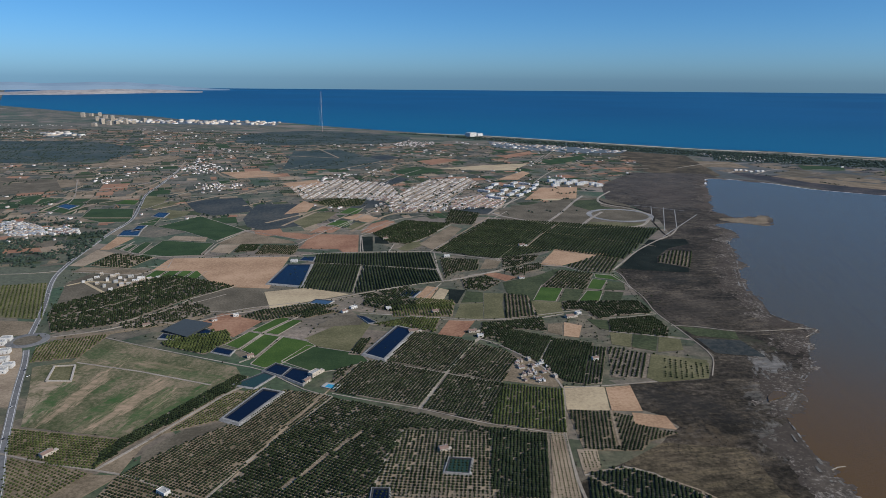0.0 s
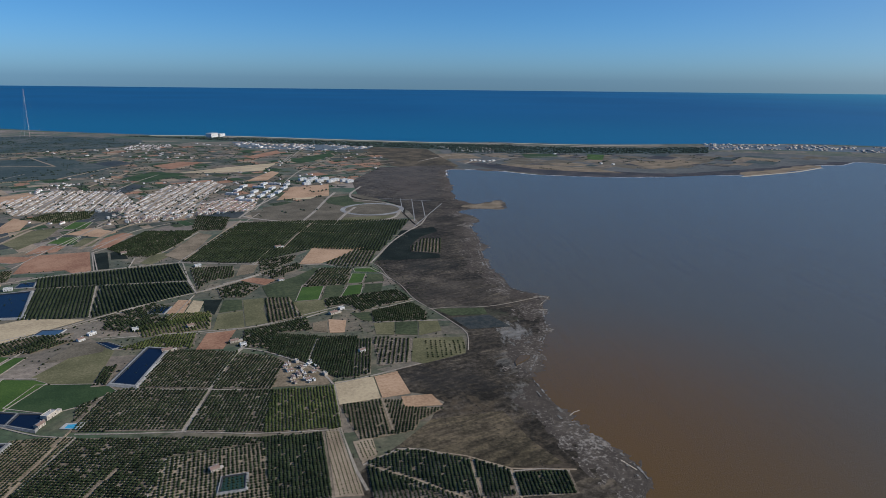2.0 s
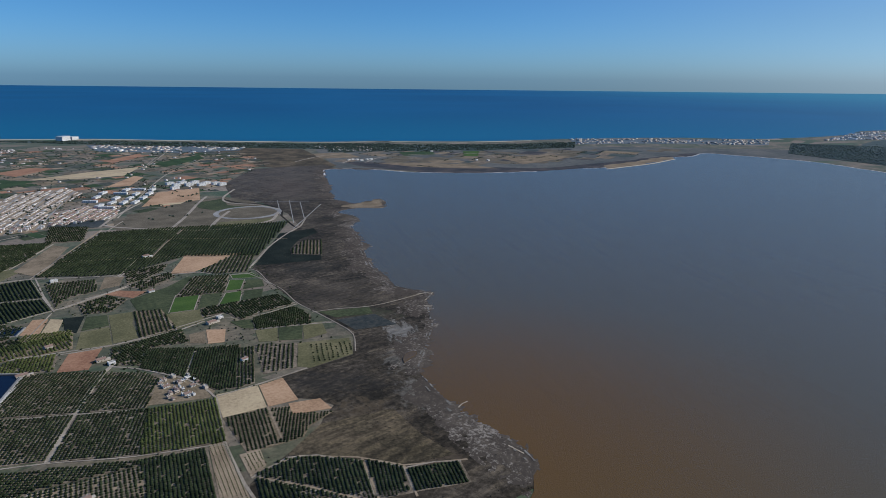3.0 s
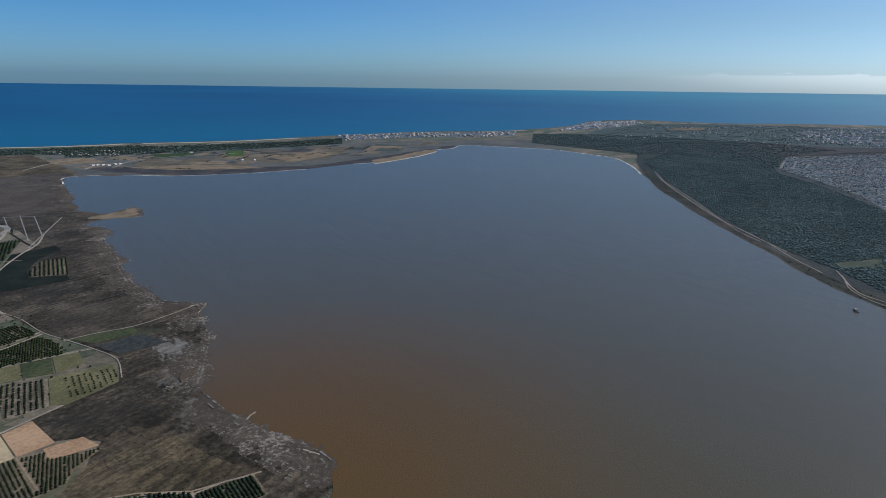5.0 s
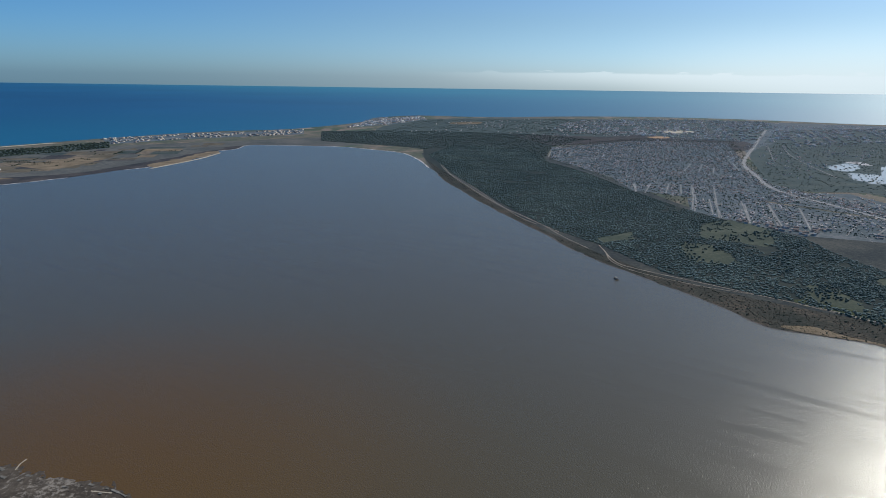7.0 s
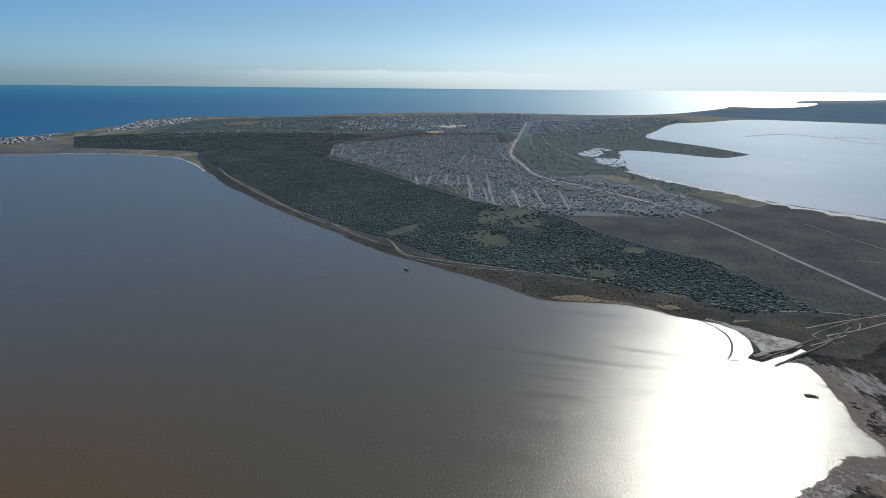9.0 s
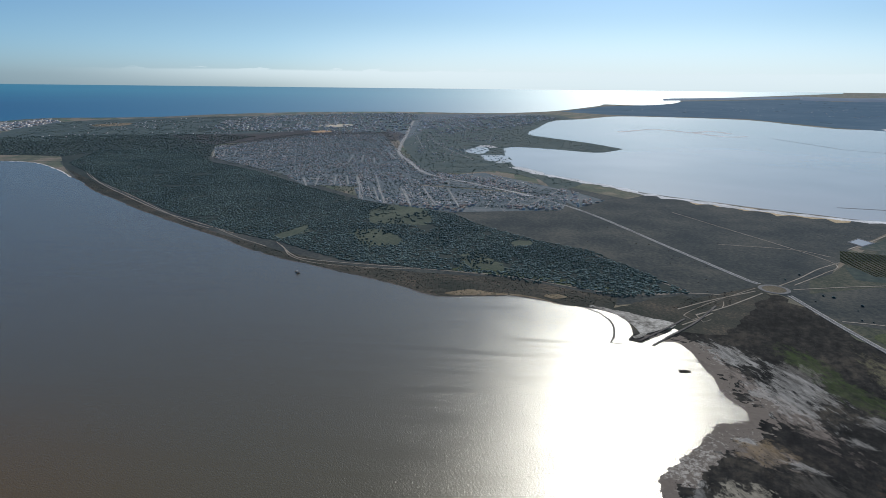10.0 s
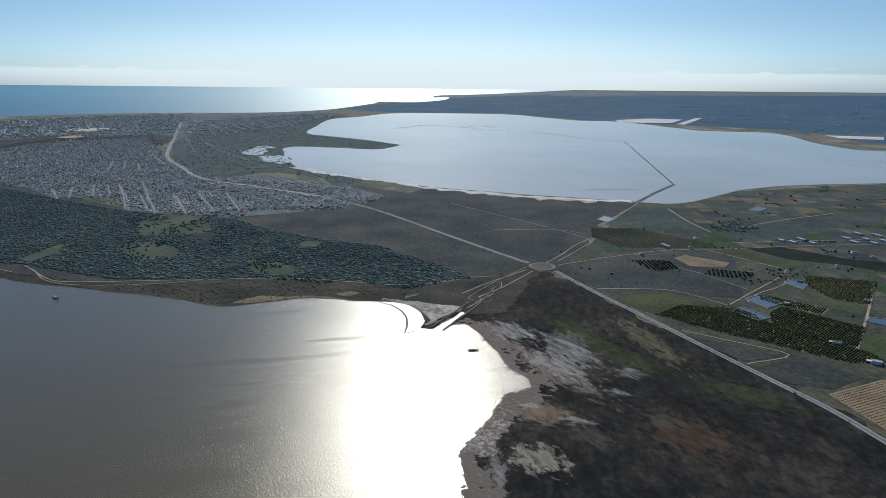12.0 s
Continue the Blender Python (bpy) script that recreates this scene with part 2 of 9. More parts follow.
def patchwork():
    """The plain far off: small holdings in many crops, scrub between them."""
    m, n, l, b = shader("far_plain")
    where = n.new("ShaderNodeNewGeometry").outputs["Position"]
    turn = n.new("ShaderNodeMapping")
    turn.inputs["Rotation"].default_value = (0, 0, radians(24))
    turn.inputs["Scale"].default_value = (0.03, 0.06, 0.0)
    l.new(where, turn.inputs["Vector"])
    cells = n.new("ShaderNodeTexVoronoi")
    cells.distance = "CHEBYCHEV"
    cells.inputs["Scale"].default_value, cells.inputs["Randomness"].default_value = 1.0, 0.8
    l.new(turn.outputs[0], cells.inputs["Vector"])
    pick = n.new("ShaderNodeSeparateColor")
    l.new(cells.outputs["Color"], pick.inputs[0])
    crops = ramp(n, [(0.0, (0.05, 0.066, 0.03)), (0.25, (0.09, 0.09, 0.05)), (0.5, (0.15, 0.12, 0.078)), (0.66, (0.05, 0.075, 0.034)), (0.78, (0.16, 0.124, 0.088)), (0.92, (0.22, 0.172, 0.125))])
    crops.color_ramp.interpolation = "CONSTANT"
    l.new(pick.outputs[0], crops.inputs[0])
    scrub = ramp(n, [(0.38, (0.045, 0.048, 0.026)), (0.5, (0.095, 0.082, 0.05)), (0.62, (0.2, 0.15, 0.098))])
    l.new(noise_tex(n, l, where, 0.06, 8, 0.7), scrub.inputs[0])
    wild = ramp(n, [(0.42, (0, 0, 0)), (0.55, (1, 1, 1))])
    l.new(noise_tex(n, l, where, 0.006, 5, 0.65), wild.inputs[0])
    amount = n.new("ShaderNodeMath")
    amount.operation, amount.inputs[1].default_value = "MULTIPLY", 0.7
    l.new(wild.outputs[0], amount.inputs[0])
    col = mixed(n, l, amount.outputs[0], crops.outputs[0], scrub.outputs[0])
    speck = ramp(n, [(0.3, (0.55, 0.55, 0.55)), (0.65, (1.35, 1.35, 1.35))])
    l.new(noise_tex(n, l, where, 0.5, 6, 0.75), speck.inputs[0])
    l.new(mixed(n, l, 1.0, col, speck.outputs[0], "MULTIPLY"), b.inputs["Base Color"])
    # the same blue sheen, painted distance haze on the plain
    b.inputs["Sheen Weight"].default_value, b.inputs["Sheen Roughness"].default_value = 0.07, 0.45
    b.inputs["Sheen Tint"].default_value = (0.5, 0.75, 1.0, 1)
    b.inputs["Roughness"].default_value = 1.0
    b.inputs["Specular IOR Level"].default_value = 0.1
    return m


# salt crusts, rushes and bare earth in the marsh and the scrub: middle, end and side of each stain
MARSH_STAINS = [([(185.2, 565.1), (260.7, 532.8), (259.8, 767.9)], (0.1, 0.086, 0.074), 0.75, 1.5),
    ([(157.4, 431.2), (182.1, 407.7), (172.5, 465.7)], (0.085, 0.07, 0.055), 0.6, 1.5),
    ([(59.4, 120.7), (67.6, 108.7), (67.2, 127.1)], (0.1, 0.072, 0.045), 0.7, 1.3),
    ([(80.4, 132.8), (78.6, 118.9), (88.0, 138.7)], (0.22, 0.2, 0.17), 0.5, 1.5),
    ([(87.1, 155.7), (77.0, 147.4), (95.2, 157.3)], (0.22, 0.2, 0.17), 0.5, 1.4),
    ([(82.8, 110.1), (88.1, 104.2), (84.8, 112.3)], (0.34, 0.32, 0.29), 0.85, 1.6),
    ([(83.0, 99.4), (84.9, 89.9), (86.1, 101.7)], (0.19, 0.14, 0.085), 0.8, 1.5),
    ([(80.3, 116.8), (82.3, 112.2), (82.2, 118.4)], (0.19, 0.14, 0.085), 0.6, 1.5),
    ([(62.1, 126.4), (61.5, 104.3), (71.1, 132.4)], (0.095, 0.07, 0.042), 0.75, 1.3),
    ([(68.7, 105.1), (72.2, 98.4), (73.5, 109.2)], (0.1, 0.075, 0.05), 0.7, 1.3),
    ([(63.0, 151.1), (81.0, 136.2), (68.8, 160.1)], (0.026, 0.023, 0.019), 0.8, 1.5),
    ([(178.3, 484.5), (217.9, 463.9), (217.8, 569.4)], (0.085, 0.07, 0.054), 0.6, 1.5),
    ([(92.9, 220.6), (111.0, 208.8), (105.7, 248.8)], (0.07, 0.057, 0.043), 0.6, 1.5),
    ([(98.1, 259.9), (117.7, 254.7), (104.4, 273.0)], (0.028, 0.026, 0.02), 0.7, 1.5),
    ([(94.1, 194.7), (106.4, 182.9), (98.8, 202.4)], (0.05, 0.055, 0.03), 0.6, 1.5),
    ([(95.9, 173.0), (91.8, 156.3), (102.6, 176.1)], (0.34, 0.32, 0.29), 0.5, 2.0),
    ([(127.9, 222.2), (121.0, 236.1), (120.5, 213.1)], (0.34, 0.32, 0.29), 0.4, 1.8),
    ([(135.4, 281.0), (155.7, 343.8), (140.4, 281.9)], (0.34, 0.32, 0.29), 0.35, 1.8),
    ([(162.0, 470.8), (191.9, 463.5), (184.1, 528.3)], (0.075, 0.056, 0.045), 0.5, 1.4),
    ([(59.1, 173.9), (74.1, 161.2), (65.3, 181.4)], (0.032, 0.035, 0.022), 0.5, 1.4)]
SCRUB_STAINS = [([(153.6, -113.0), (125.9, -113.0), (153.6, -117.0)], (0.23, 0.19, 0.16), 0.85, 1.3),
    ([(129.7, -113.0), (103.3, -114.3), (130.0, -119.5)], (0.23, 0.19, 0.16), 0.8, 1.4),
    ([(114.5, -94.3), (103.3, -101.3), (117.7, -99.4)], (0.23, 0.19, 0.16), 0.7, 1.4),
    ([(145.9, -129.3), (126.8, -132.5), (146.2, -131.3)], (0.4, 0.38, 0.35), 0.6, 2),
    ([(154.1, -138.9), (133.2, -137.6), (153.6, -146.4)], (0.045, 0.066, 0.021), 0.72, 1.4),
    ([(134.3, -137.2), (110.9, -138.3), (134.7, -144.7)], (0.045, 0.066, 0.021), 0.58, 1.6),
    ([(116.5, -141.4), (91.9, -142.9), (116.9, -146.9)], (0.045, 0.066, 0.021), 0.50, 1.6),
    ([(95.3, -150.1), (76.3, -157.1), (98.1, -157.6)], (0.045, 0.066, 0.021), 0.54, 1.6),
    ([(136.3, -153.9), (106.5, -144.5), (134.3, -160.1)], (0.13, 0.12, 0.07), 0.8, 1.6),
    ([(135.5, -116.3), (118.0, -115.0), (141.3, -125.3)], (0.34, 0.32, 0.29), 0.7, 1.7),
    ([(140.9, -126.1), (123.8, -126.4), (145.0, -131.7)], (0.34, 0.32, 0.29), 0.6, 2.0),
    ([(119.0, -94.2), (115.5, -97.0), (121.8, -96.6)], (0.34, 0.32, 0.29), 0.95, 1.2),
    ([(114.1, -95.9), (106.1, -99.2), (119.7, -100.7)], (0.19, 0.14, 0.085), 0.8, 1.3),
    ([(106.9, -100.7), (101.9, -104.4), (108.4, -102.5)], (0.34, 0.32, 0.29), 0.6, 1.8),
    ([(98.1, -82.1), (88.6, -82.3), (101.6, -88.8)], (0.3, 0.27, 0.21), 0.95, 1.2),
    ([(98.4, -71.2), (88.1, -64.4), (97.5, -74.2)], (0.34, 0.32, 0.29), 0.6, 1.5),
    ([(118.4, -87.7), (110.8, -79.3), (116.3, -88.8)], (0.34, 0.32, 0.29), 0.5, 1.5),
    ([(120.8, -132.1), (115.1, -135.2), (123.7, -136.2)], (0.34, 0.32, 0.29), 0.5, 1.6),
    ([(113.5, -119.9), (109.5, -122.1), (115.3, -122.2)], (0.34, 0.32, 0.29), 0.5, 1.6),
    ([(100.2, -99.4), (93.4, -101.8), (103.6, -104.1)], (0.12, 0.11, 0.095), 0.45, 1.6),
    ([(164.1, -118.7), (149.2, -121.6), (169.2, -125.8)], (0.34, 0.32, 0.29), 0.8, 1.8),
    ([(89.2, -119.1), (73.5, -120.4), (93.5, -132.1)], (0.085, 0.055, 0.036), 0.75, 1.4),
    ([(96.8, -119.9), (89.2, -123.0), (99.1, -124.4)], (0.1, 0.09, 0.075), 0.5, 1.7),
    ([(113.1, -137.4), (99.6, -139.6), (117.9, -147.3)], (0.014, 0.013, 0.014), 0.85, 1.4),
    ([(110.0, -109.9), (93.9, -116.8), (115.8, -119.0)], (0.014, 0.013, 0.014), 0.6, 1.4),
    ([(149.1, -131.5), (139.8, -128.8), (154.9, -137.6)], (0.2, 0.185, 0.165), 0.5, 1.6)]
MEADOW_STAINS = [([(-103.7, 146.5), (-110.0, 158.7), (-109.5, 143.5)], (0.33, 0.25, 0.17), 1, 1.5),
                 ([(-104.4, 159.8), (-97.8, 167.0), (-108.4, 163.6)], (0.33, 0.25, 0.17), 1, 1.5),
                 ([(-93.8, 154.7), (-91.2, 180.7), (-97.0, 155.0)], (0.36, 0.255, 0.165), 1, 2.6),
                 ([(-78.5, 151.1), (-71.7, 172.9), (-82.3, 152.3)], (0.36, 0.255, 0.165), 1, 2.6),
                 ([(-72.1, 150.8), (-69.1, 160.1), (-74.9, 151.8)], (0.36, 0.255, 0.165), 1, 2.6),
                 ([(-99.3, 171.1), (-94.5, 176.6), (-101.2, 172.7)], (0.36, 0.255, 0.165), 0.6, 2.6),
                 ([(-81.0, 171.4), (-63.5, 166.3), (-80.2, 174.3)], (0.36, 0.255, 0.165), 0.5, 2.6),
                 ([(-99.3, 150.2), (-99.4, 167.9), (-103.1, 150.2)], (0.046, 0.088, 0.027), 1, 2.6),
                 ([(-83.8, 148.4), (-80.0, 163.8), (-88.0, 149.4)], (0.046, 0.088, 0.027), 1, 2.6),
                 ([(-73.2, 145.9), (-68.9, 166.2), (-76.3, 146.6)], (0.046, 0.088, 0.027), 1, 2.6),
                 ([(-66.0, 147.4), (-58.2, 170.2), (-69.8, 148.7)], (0.046, 0.088, 0.027), 1, 2.6),
                 ([(-89.2, 158.9), (-87.3, 166.8), (-91.6, 159.5)], (0.046, 0.088, 0.027), 0.8, 2.6),
                 ([(-98.9, 178.0), (-82.6, 170.6), (-96.8, 182.6)], (0.046, 0.088, 0.027), 0.5, 2.6),
                 ([(-72.8, 166.6), (-51.9, 159.4), (-71.5, 170.1)], (0.046, 0.088, 0.027), 0.6, 2.6)]
PLAIN = patchwork()
SOIL = {
    "tan": earth("tan_soil", [(0.27, 0.165, 0.095), (0.36, 0.23, 0.135), (0.43, 0.28, 0.17)], 0.06, 1.0, haze_sheen=0.03),
    "sand": earth("sandy_soil", [(0.3, 0.23, 0.14), (0.4, 0.31, 0.19), (0.46, 0.36, 0.22)], 0.06, 1.0, haze_sheen=0.03),
    "red": earth("red_soil", [(0.2, 0.1, 0.06), (0.27, 0.145, 0.085), (0.33, 0.19, 0.115)], 0.06, 1.0, haze_sheen=0.03),
    "grey": earth("grey_fallow", [(0.08, 0.067, 0.046), (0.114, 0.096, 0.067), (0.16, 0.132, 0.093)], 0.08, 1.4, haze_sheen=0.02),
    "olive": earth("olive_fallow", [(0.082, 0.077, 0.036), (0.118, 0.108, 0.052), (0.17, 0.146, 0.078)], 0.08, 1.4, haze_sheen=0.03),
    "green": earth("green_crop", [(0.036, 0.064, 0.013), (0.05, 0.087, 0.017), (0.07, 0.107, 0.023)], 0.08, 2.2, haze_sheen=0.03),
    "deep": earth("dark_crop", [(0.024, 0.042, 0.015), (0.034, 0.056, 0.02), (0.05, 0.072, 0.028)], 0.08, 2.2, haze_sheen=0.03),
    "grove": earth("grove_soil", [(0.095, 0.074, 0.052), (0.15, 0.119, 0.085), (0.24, 0.192, 0.14)], 0.2, 1.6, haze_sheen=0.03),
    "pale": earth("pale_grove_soil", [(0.19, 0.142, 0.094), (0.26, 0.198, 0.132), (0.32, 0.248, 0.168)], 0.1, 1.3, haze_sheen=0.03),
    "dry": earth("dry_grove_soil", [(0.115, 0.088, 0.054), (0.18, 0.138, 0.088), (0.25, 0.19, 0.125)], 0.1, 1.3, haze_sheen=0.03),
    "stripe": earth("striped_meadow", [(0.062, 0.07, 0.03), (0.1, 0.098, 0.05), (0.15, 0.13, 0.074), (0.22, 0.17, 0.108)], 0.09, 0.9, patches=MEADOW_STAINS, haze_sheen=0.02),
    "marsh": earth("salt_marsh", [(0.02, 0.0165, 0.0115), (0.036, 0.029, 0.02), (0.056, 0.045, 0.032), (0.096, 0.077, 0.056)], 0.06, 0.7, relief=0.2, patches=MARSH_STAINS, haze_sheen=0.03, streak=(12, 0.62, 1.6)),
    "black": earth("black_saltbush", [(0.0115, 0.0118, 0.0118), (0.0175, 0.0175, 0.017), (0.027, 0.0255, 0.0235), (0.046, 0.041, 0.034)], 0.05, 0.3, relief=0.12, patches=SCRUB_STAINS, haze_sheen=0.0, streak=(-35, 0.72, 1.4)),
    "reed": earth("reed_marsh", [(0.036, 0.029, 0.018), (0.06, 0.048, 0.029), (0.088, 0.068, 0.042), (0.125, 0.096, 0.06)], 0.05, 0.9, relief=0.3, haze_sheen=0.03, streak=(12, 0.55, 1.6)),
    "scrub": earth("dark_scrub", [(0.022, 0.024, 0.021), (0.034, 0.035, 0.029), (0.05, 0.048, 0.038), (0.072, 0.066, 0.05)], 0.03, 0.5, relief=0.25, haze_sheen=0.07),
    "olive_scrub": earth("olive_scrub", [(0.03, 0.032, 0.019), (0.045, 0.046, 0.027), (0.07, 0.066, 0.04), (0.1, 0.085, 0.056)], 0.04, 0.5, relief=0.3),
    "white": earth("white_salt", [(0.34, 0.32, 0.3), (0.5, 0.48, 0.46), (0.64, 0.62, 0.6)], 0.06, 0.6),
    "net": earth("dark_netting", [(0.011, 0.015, 0.013), (0.016, 0.021, 0.018), (0.024, 0.029, 0.024)], 0.1, 1.5, haze_sheen=0.0),
    "meadow": earth("scrub_meadow", [(0.035, 0.042, 0.019), (0.05, 0.059, 0.027), (0.078, 0.084, 0.039)], 0.05, 0.8, haze_sheen=0.03),
    "clearing": earth("dry_clearing", [(0.044, 0.05, 0.03), (0.06, 0.066, 0.039), (0.085, 0.088, 0.054)], 0.05, 0.5),
    "salt": earth("salt_crust", [(0.12, 0.105, 0.085), (0.2, 0.18, 0.15), (0.3, 0.275, 0.235), (0.42, 0.39, 0.34)], 0.12, 0.5),
    "mud_salt": earth("muddy_salt", [(0.1, 0.088, 0.072), (0.16, 0.145, 0.12), (0.24, 0.22, 0.19)], 0.2, 0.9),
    "mud": earth("wet_mud", [(0.06, 0.05, 0.042), (0.1, 0.085, 0.072), (0.13, 0.112, 0.095)], 0.06, 0.6),
    "beach": earth("beach_sand", [(0.34, 0.28, 0.2), (0.44, 0.37, 0.27), (0.5, 0.43, 0.33)], 0.03, 0.4),
    "rust": earth("rusty_saltbush", [(0.022, 0.019, 0.016), (0.035, 0.028, 0.023), (0.055, 0.042, 0.033), (0.09, 0.068, 0.05)], 0.06, 0.8, relief=0.3),
    "town": earth("far_town_ground", [(0.05, 0.056, 0.05), (0.08, 0.084, 0.074), (0.14, 0.132, 0.116)], 0.05, 0.3, haze_sheen=0.15),
    # distance haze is put into this base colour as blue
    "far": earth("hazed_woods", [(0.018, 0.046, 0.068), (0.028, 0.058, 0.08), (0.05, 0.08, 0.1)], 0.006, 0.03, haze_sheen=0.14),
    "dune": earth("pine_dune", [(0.036, 0.047, 0.036), (0.05, 0.06, 0.044), (0.074, 0.078, 0.054)], 0.05, 0.6, haze_sheen=0.1),
    "heath": earth("dark_heath", [(0.026, 0.034, 0.024), (0.036, 0.044, 0.03), (0.052, 0.058, 0.04), (0.085, 0.08, 0.058)], 0.02, 0.25, haze_sheen=0.08),
    # shade of the tree crowns is put into this floor colour
    "shade_floor": earth("shaded_wood_floor", [(0.019, 0.025, 0.02), (0.027, 0.033, 0.026), (0.04, 0.044, 0.034)], 0.03, 0.25, haze_sheen=0.05),
    "strip": earth("dry_coast_land", [(0.055, 0.052, 0.036), (0.085, 0.076, 0.055), (0.125, 0.107, 0.08)], 0.02, 0.2, haze_sheen=0.1),
    "bank": earth("shore_bank", [(0.024, 0.025, 0.017), (0.036, 0.035, 0.024), (0.052, 0.045, 0.032), (0.09, 0.068, 0.047)], 0.05, 0.9, relief=0.3, haze_sheen=0.05),
}


def flat_ground(name, mud, dry, salt, amount):
    """Wet mud at the waterline, drier mud above it, salt crusts in ragged streaks."""
    m, n, l, b = shader(name)
    where = n.new("ShaderNodeNewGeometry").outputs["Position"]
    axes = n.new("ShaderNodeSeparateXYZ")
    l.new(where, axes.inputs[0])
    level = n.new("ShaderNodeMapRange")
    for k, v in (("From Min", 0.08), ("From Max", 0.2)):
        level.inputs[k].default_value = v
    l.new(axes.outputs["Z"], level.inputs["Value"])
    fine = noise_tex(n, l, where, 0.9, 8, 0.75)
    wide = noise_tex(n, l, where, 0.05, 8, 0.62)
    up = n.new("ShaderNodeMath")
    up.operation, up.inputs[1].default_value = "MULTIPLY_ADD", 0.9
    l.new(fine, up.inputs[0])
    l.new(level.outputs[0], up.inputs[2])
    ground = ramp(n, [(0.35, mud), (0.7, dry), (1.1, tuple(c * 0.55 for c in dry))])
    scaled = n.new("ShaderNodeMath")
    scaled.operation, scaled.inputs[1].default_value = "MULTIPLY", 0.75
    l.new(up.outputs[0], scaled.inputs[0])
    l.new(scaled.outputs[0], ground.inputs[0])
    both = n.new("ShaderNodeMath")
    both.operation, both.inputs[1].default_value = "MULTIPLY_ADD", 0.6
    l.new(fine, both.inputs[0])
    large = n.new("ShaderNodeMath")
    large.operation, large.inputs[1].default_value = "MULTIPLY", 0.38
    l.new(wide, large.inputs[0])
    l.new(large.outputs[0], both.inputs[2])
    crust = n.new("ShaderNodeMapRange")
    for k, v in (("From Min", 0.545 - 0.06 * amount), ("From Max", 0.61 - 0.06 * amount), ("To Min", 0.0), ("To Max", 0.85)):
        crust.inputs[k].default_value = v
    l.new(both.outputs[0], crust.inputs["Value"])
    l.new(mixed(n, l, crust.outputs[0], ground.outputs[0], salt), b.inputs["Base Color"])
    b.inputs["Roughness"].default_value, b.inputs["Specular IOR Level"].default_value = 0.9, 0.08
    bump = n.new("ShaderNodeBump")
    bump.inputs["Strength"].default_value, bump.inputs["Distance"].default_value = 0.4, 0.2
    l.new(fine, bump.inputs["Height"])
    l.new(bump.outputs[0], b.inputs["Normal"])
    return m


FLAT_WEST = flat_ground("marsh_fringe", (0.062, 0.05, 0.039), (0.092, 0.075, 0.058), (0.26, 0.225, 0.185), 0.55)
FLAT_SOUTH = flat_ground("bay_fringe", (0.13, 0.108, 0.09), (0.115, 0.096, 0.08), (0.34, 0.31, 0.27), 0.4)
ASPHALT = earth("asphalt", [(0.11, 0.107, 0.104), (0.15, 0.146, 0.14), (0.19, 0.184, 0.175)], 0.05, 1.0, 0.9, haze_sheen=0.0)
TRACK = earth("dirt_track", [(0.2, 0.165, 0.125), (0.27, 0.225, 0.172), (0.35, 0.295, 0.23)], 0.1, 1.5)
GRAVEL = earth("grey_gravel", [(0.16, 0.15, 0.135), (0.23, 0.215, 0.195), (0.3, 0.285, 0.26)], 0.1, 1.5)
CITRUS = earth("citrus_leaves", [(0.013, 0.018, 0.008), (0.021, 0.028, 0.0125), (0.036, 0.045, 0.02)], 0.15, 6.0, 0.8, 0.5, 0.35, haze_sheen=0.02)
YOUNG = earth("young_citrus_leaves", [(0.03, 0.038, 0.013), (0.05, 0.06, 0.019), (0.078, 0.087, 0.028)], 0.15, 6.0, 0.8, 0.5, 0.35, haze_sheen=0.02)
PINE = earth("pine_needles", [(0.044, 0.062, 0.046), (0.064, 0.085, 0.062), (0.094, 0.116, 0.084)], 0.022, 3.0, 0.8, 0.1, 0.12, haze_sheen=0.22)
OAK = earth("dark_oak_leaves", [(0.02, 0.03, 0.021), (0.032, 0.045, 0.031), (0.05, 0.066, 0.046)], 0.05, 4.0, 0.8, 0.4, 0.3)
BUSH = earth("dry_bush", [(0.02, 0.017, 0.012), (0.034, 0.028, 0.02), (0.056, 0.046, 0.032)], 0.1, 3.0, 0.9, 0.5, 0.4)
BARK = earth("bark", [(0.07, 0.05, 0.035), (0.12, 0.09, 0.065)], 0.5, 9.0)
LAGOON = water("lagoon_water", [(0.104, 0.055, 0.008), (0.094, 0.052, 0.01), (0.084, 0.05, 0.0125)], 2.6, 0.25, 1.0, 0.075, slick=0.5, silt=((86, 114), 8, 110, (0.074, 0.06, 0.031)), detail=2)
SALINE = water("salt_lagoon_water", [(0.25, 0.23, 0.17), (0.29, 0.26, 0.2), (0.33, 0.29, 0.23)], 0.9, 0.18, 0.3, 0.03, slick=0.4)
# second tint brightens the far sunward water as painted haze
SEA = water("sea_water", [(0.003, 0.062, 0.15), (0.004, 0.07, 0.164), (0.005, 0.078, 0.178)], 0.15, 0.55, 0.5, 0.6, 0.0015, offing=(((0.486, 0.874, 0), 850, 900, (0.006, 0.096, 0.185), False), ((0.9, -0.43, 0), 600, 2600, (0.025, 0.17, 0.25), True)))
BASIN = water("basin_water", [(0.004, 0.008, 0.02), (0.005, 0.01, 0.026)], 2.0, 0.25, 0.1, 0.05)
SEA.node_tree.nodes["Principled BSDF"].inputs["Specular Tint"].default_value = (0.72, 0.92, 1.0, 1)
BASIN.node_tree.nodes["Principled BSDF"].inputs["Specular IOR Level"].default_value = 0.16
SALINE.node_tree.nodes["Principled BSDF"].inputs["Specular IOR Level"].default_value = 0.4
WHITEWASH = tinted("whitewash", (0.66, 0.63, 0.59), 0.3)
WHITE_PAINT = tinted("white_painted_wall", (0.66, 0.65, 0.63), 0.06)
PALE_ROOF = tinted("pale_roof_tiles", (0.5, 0.48, 0.45), 0.2)
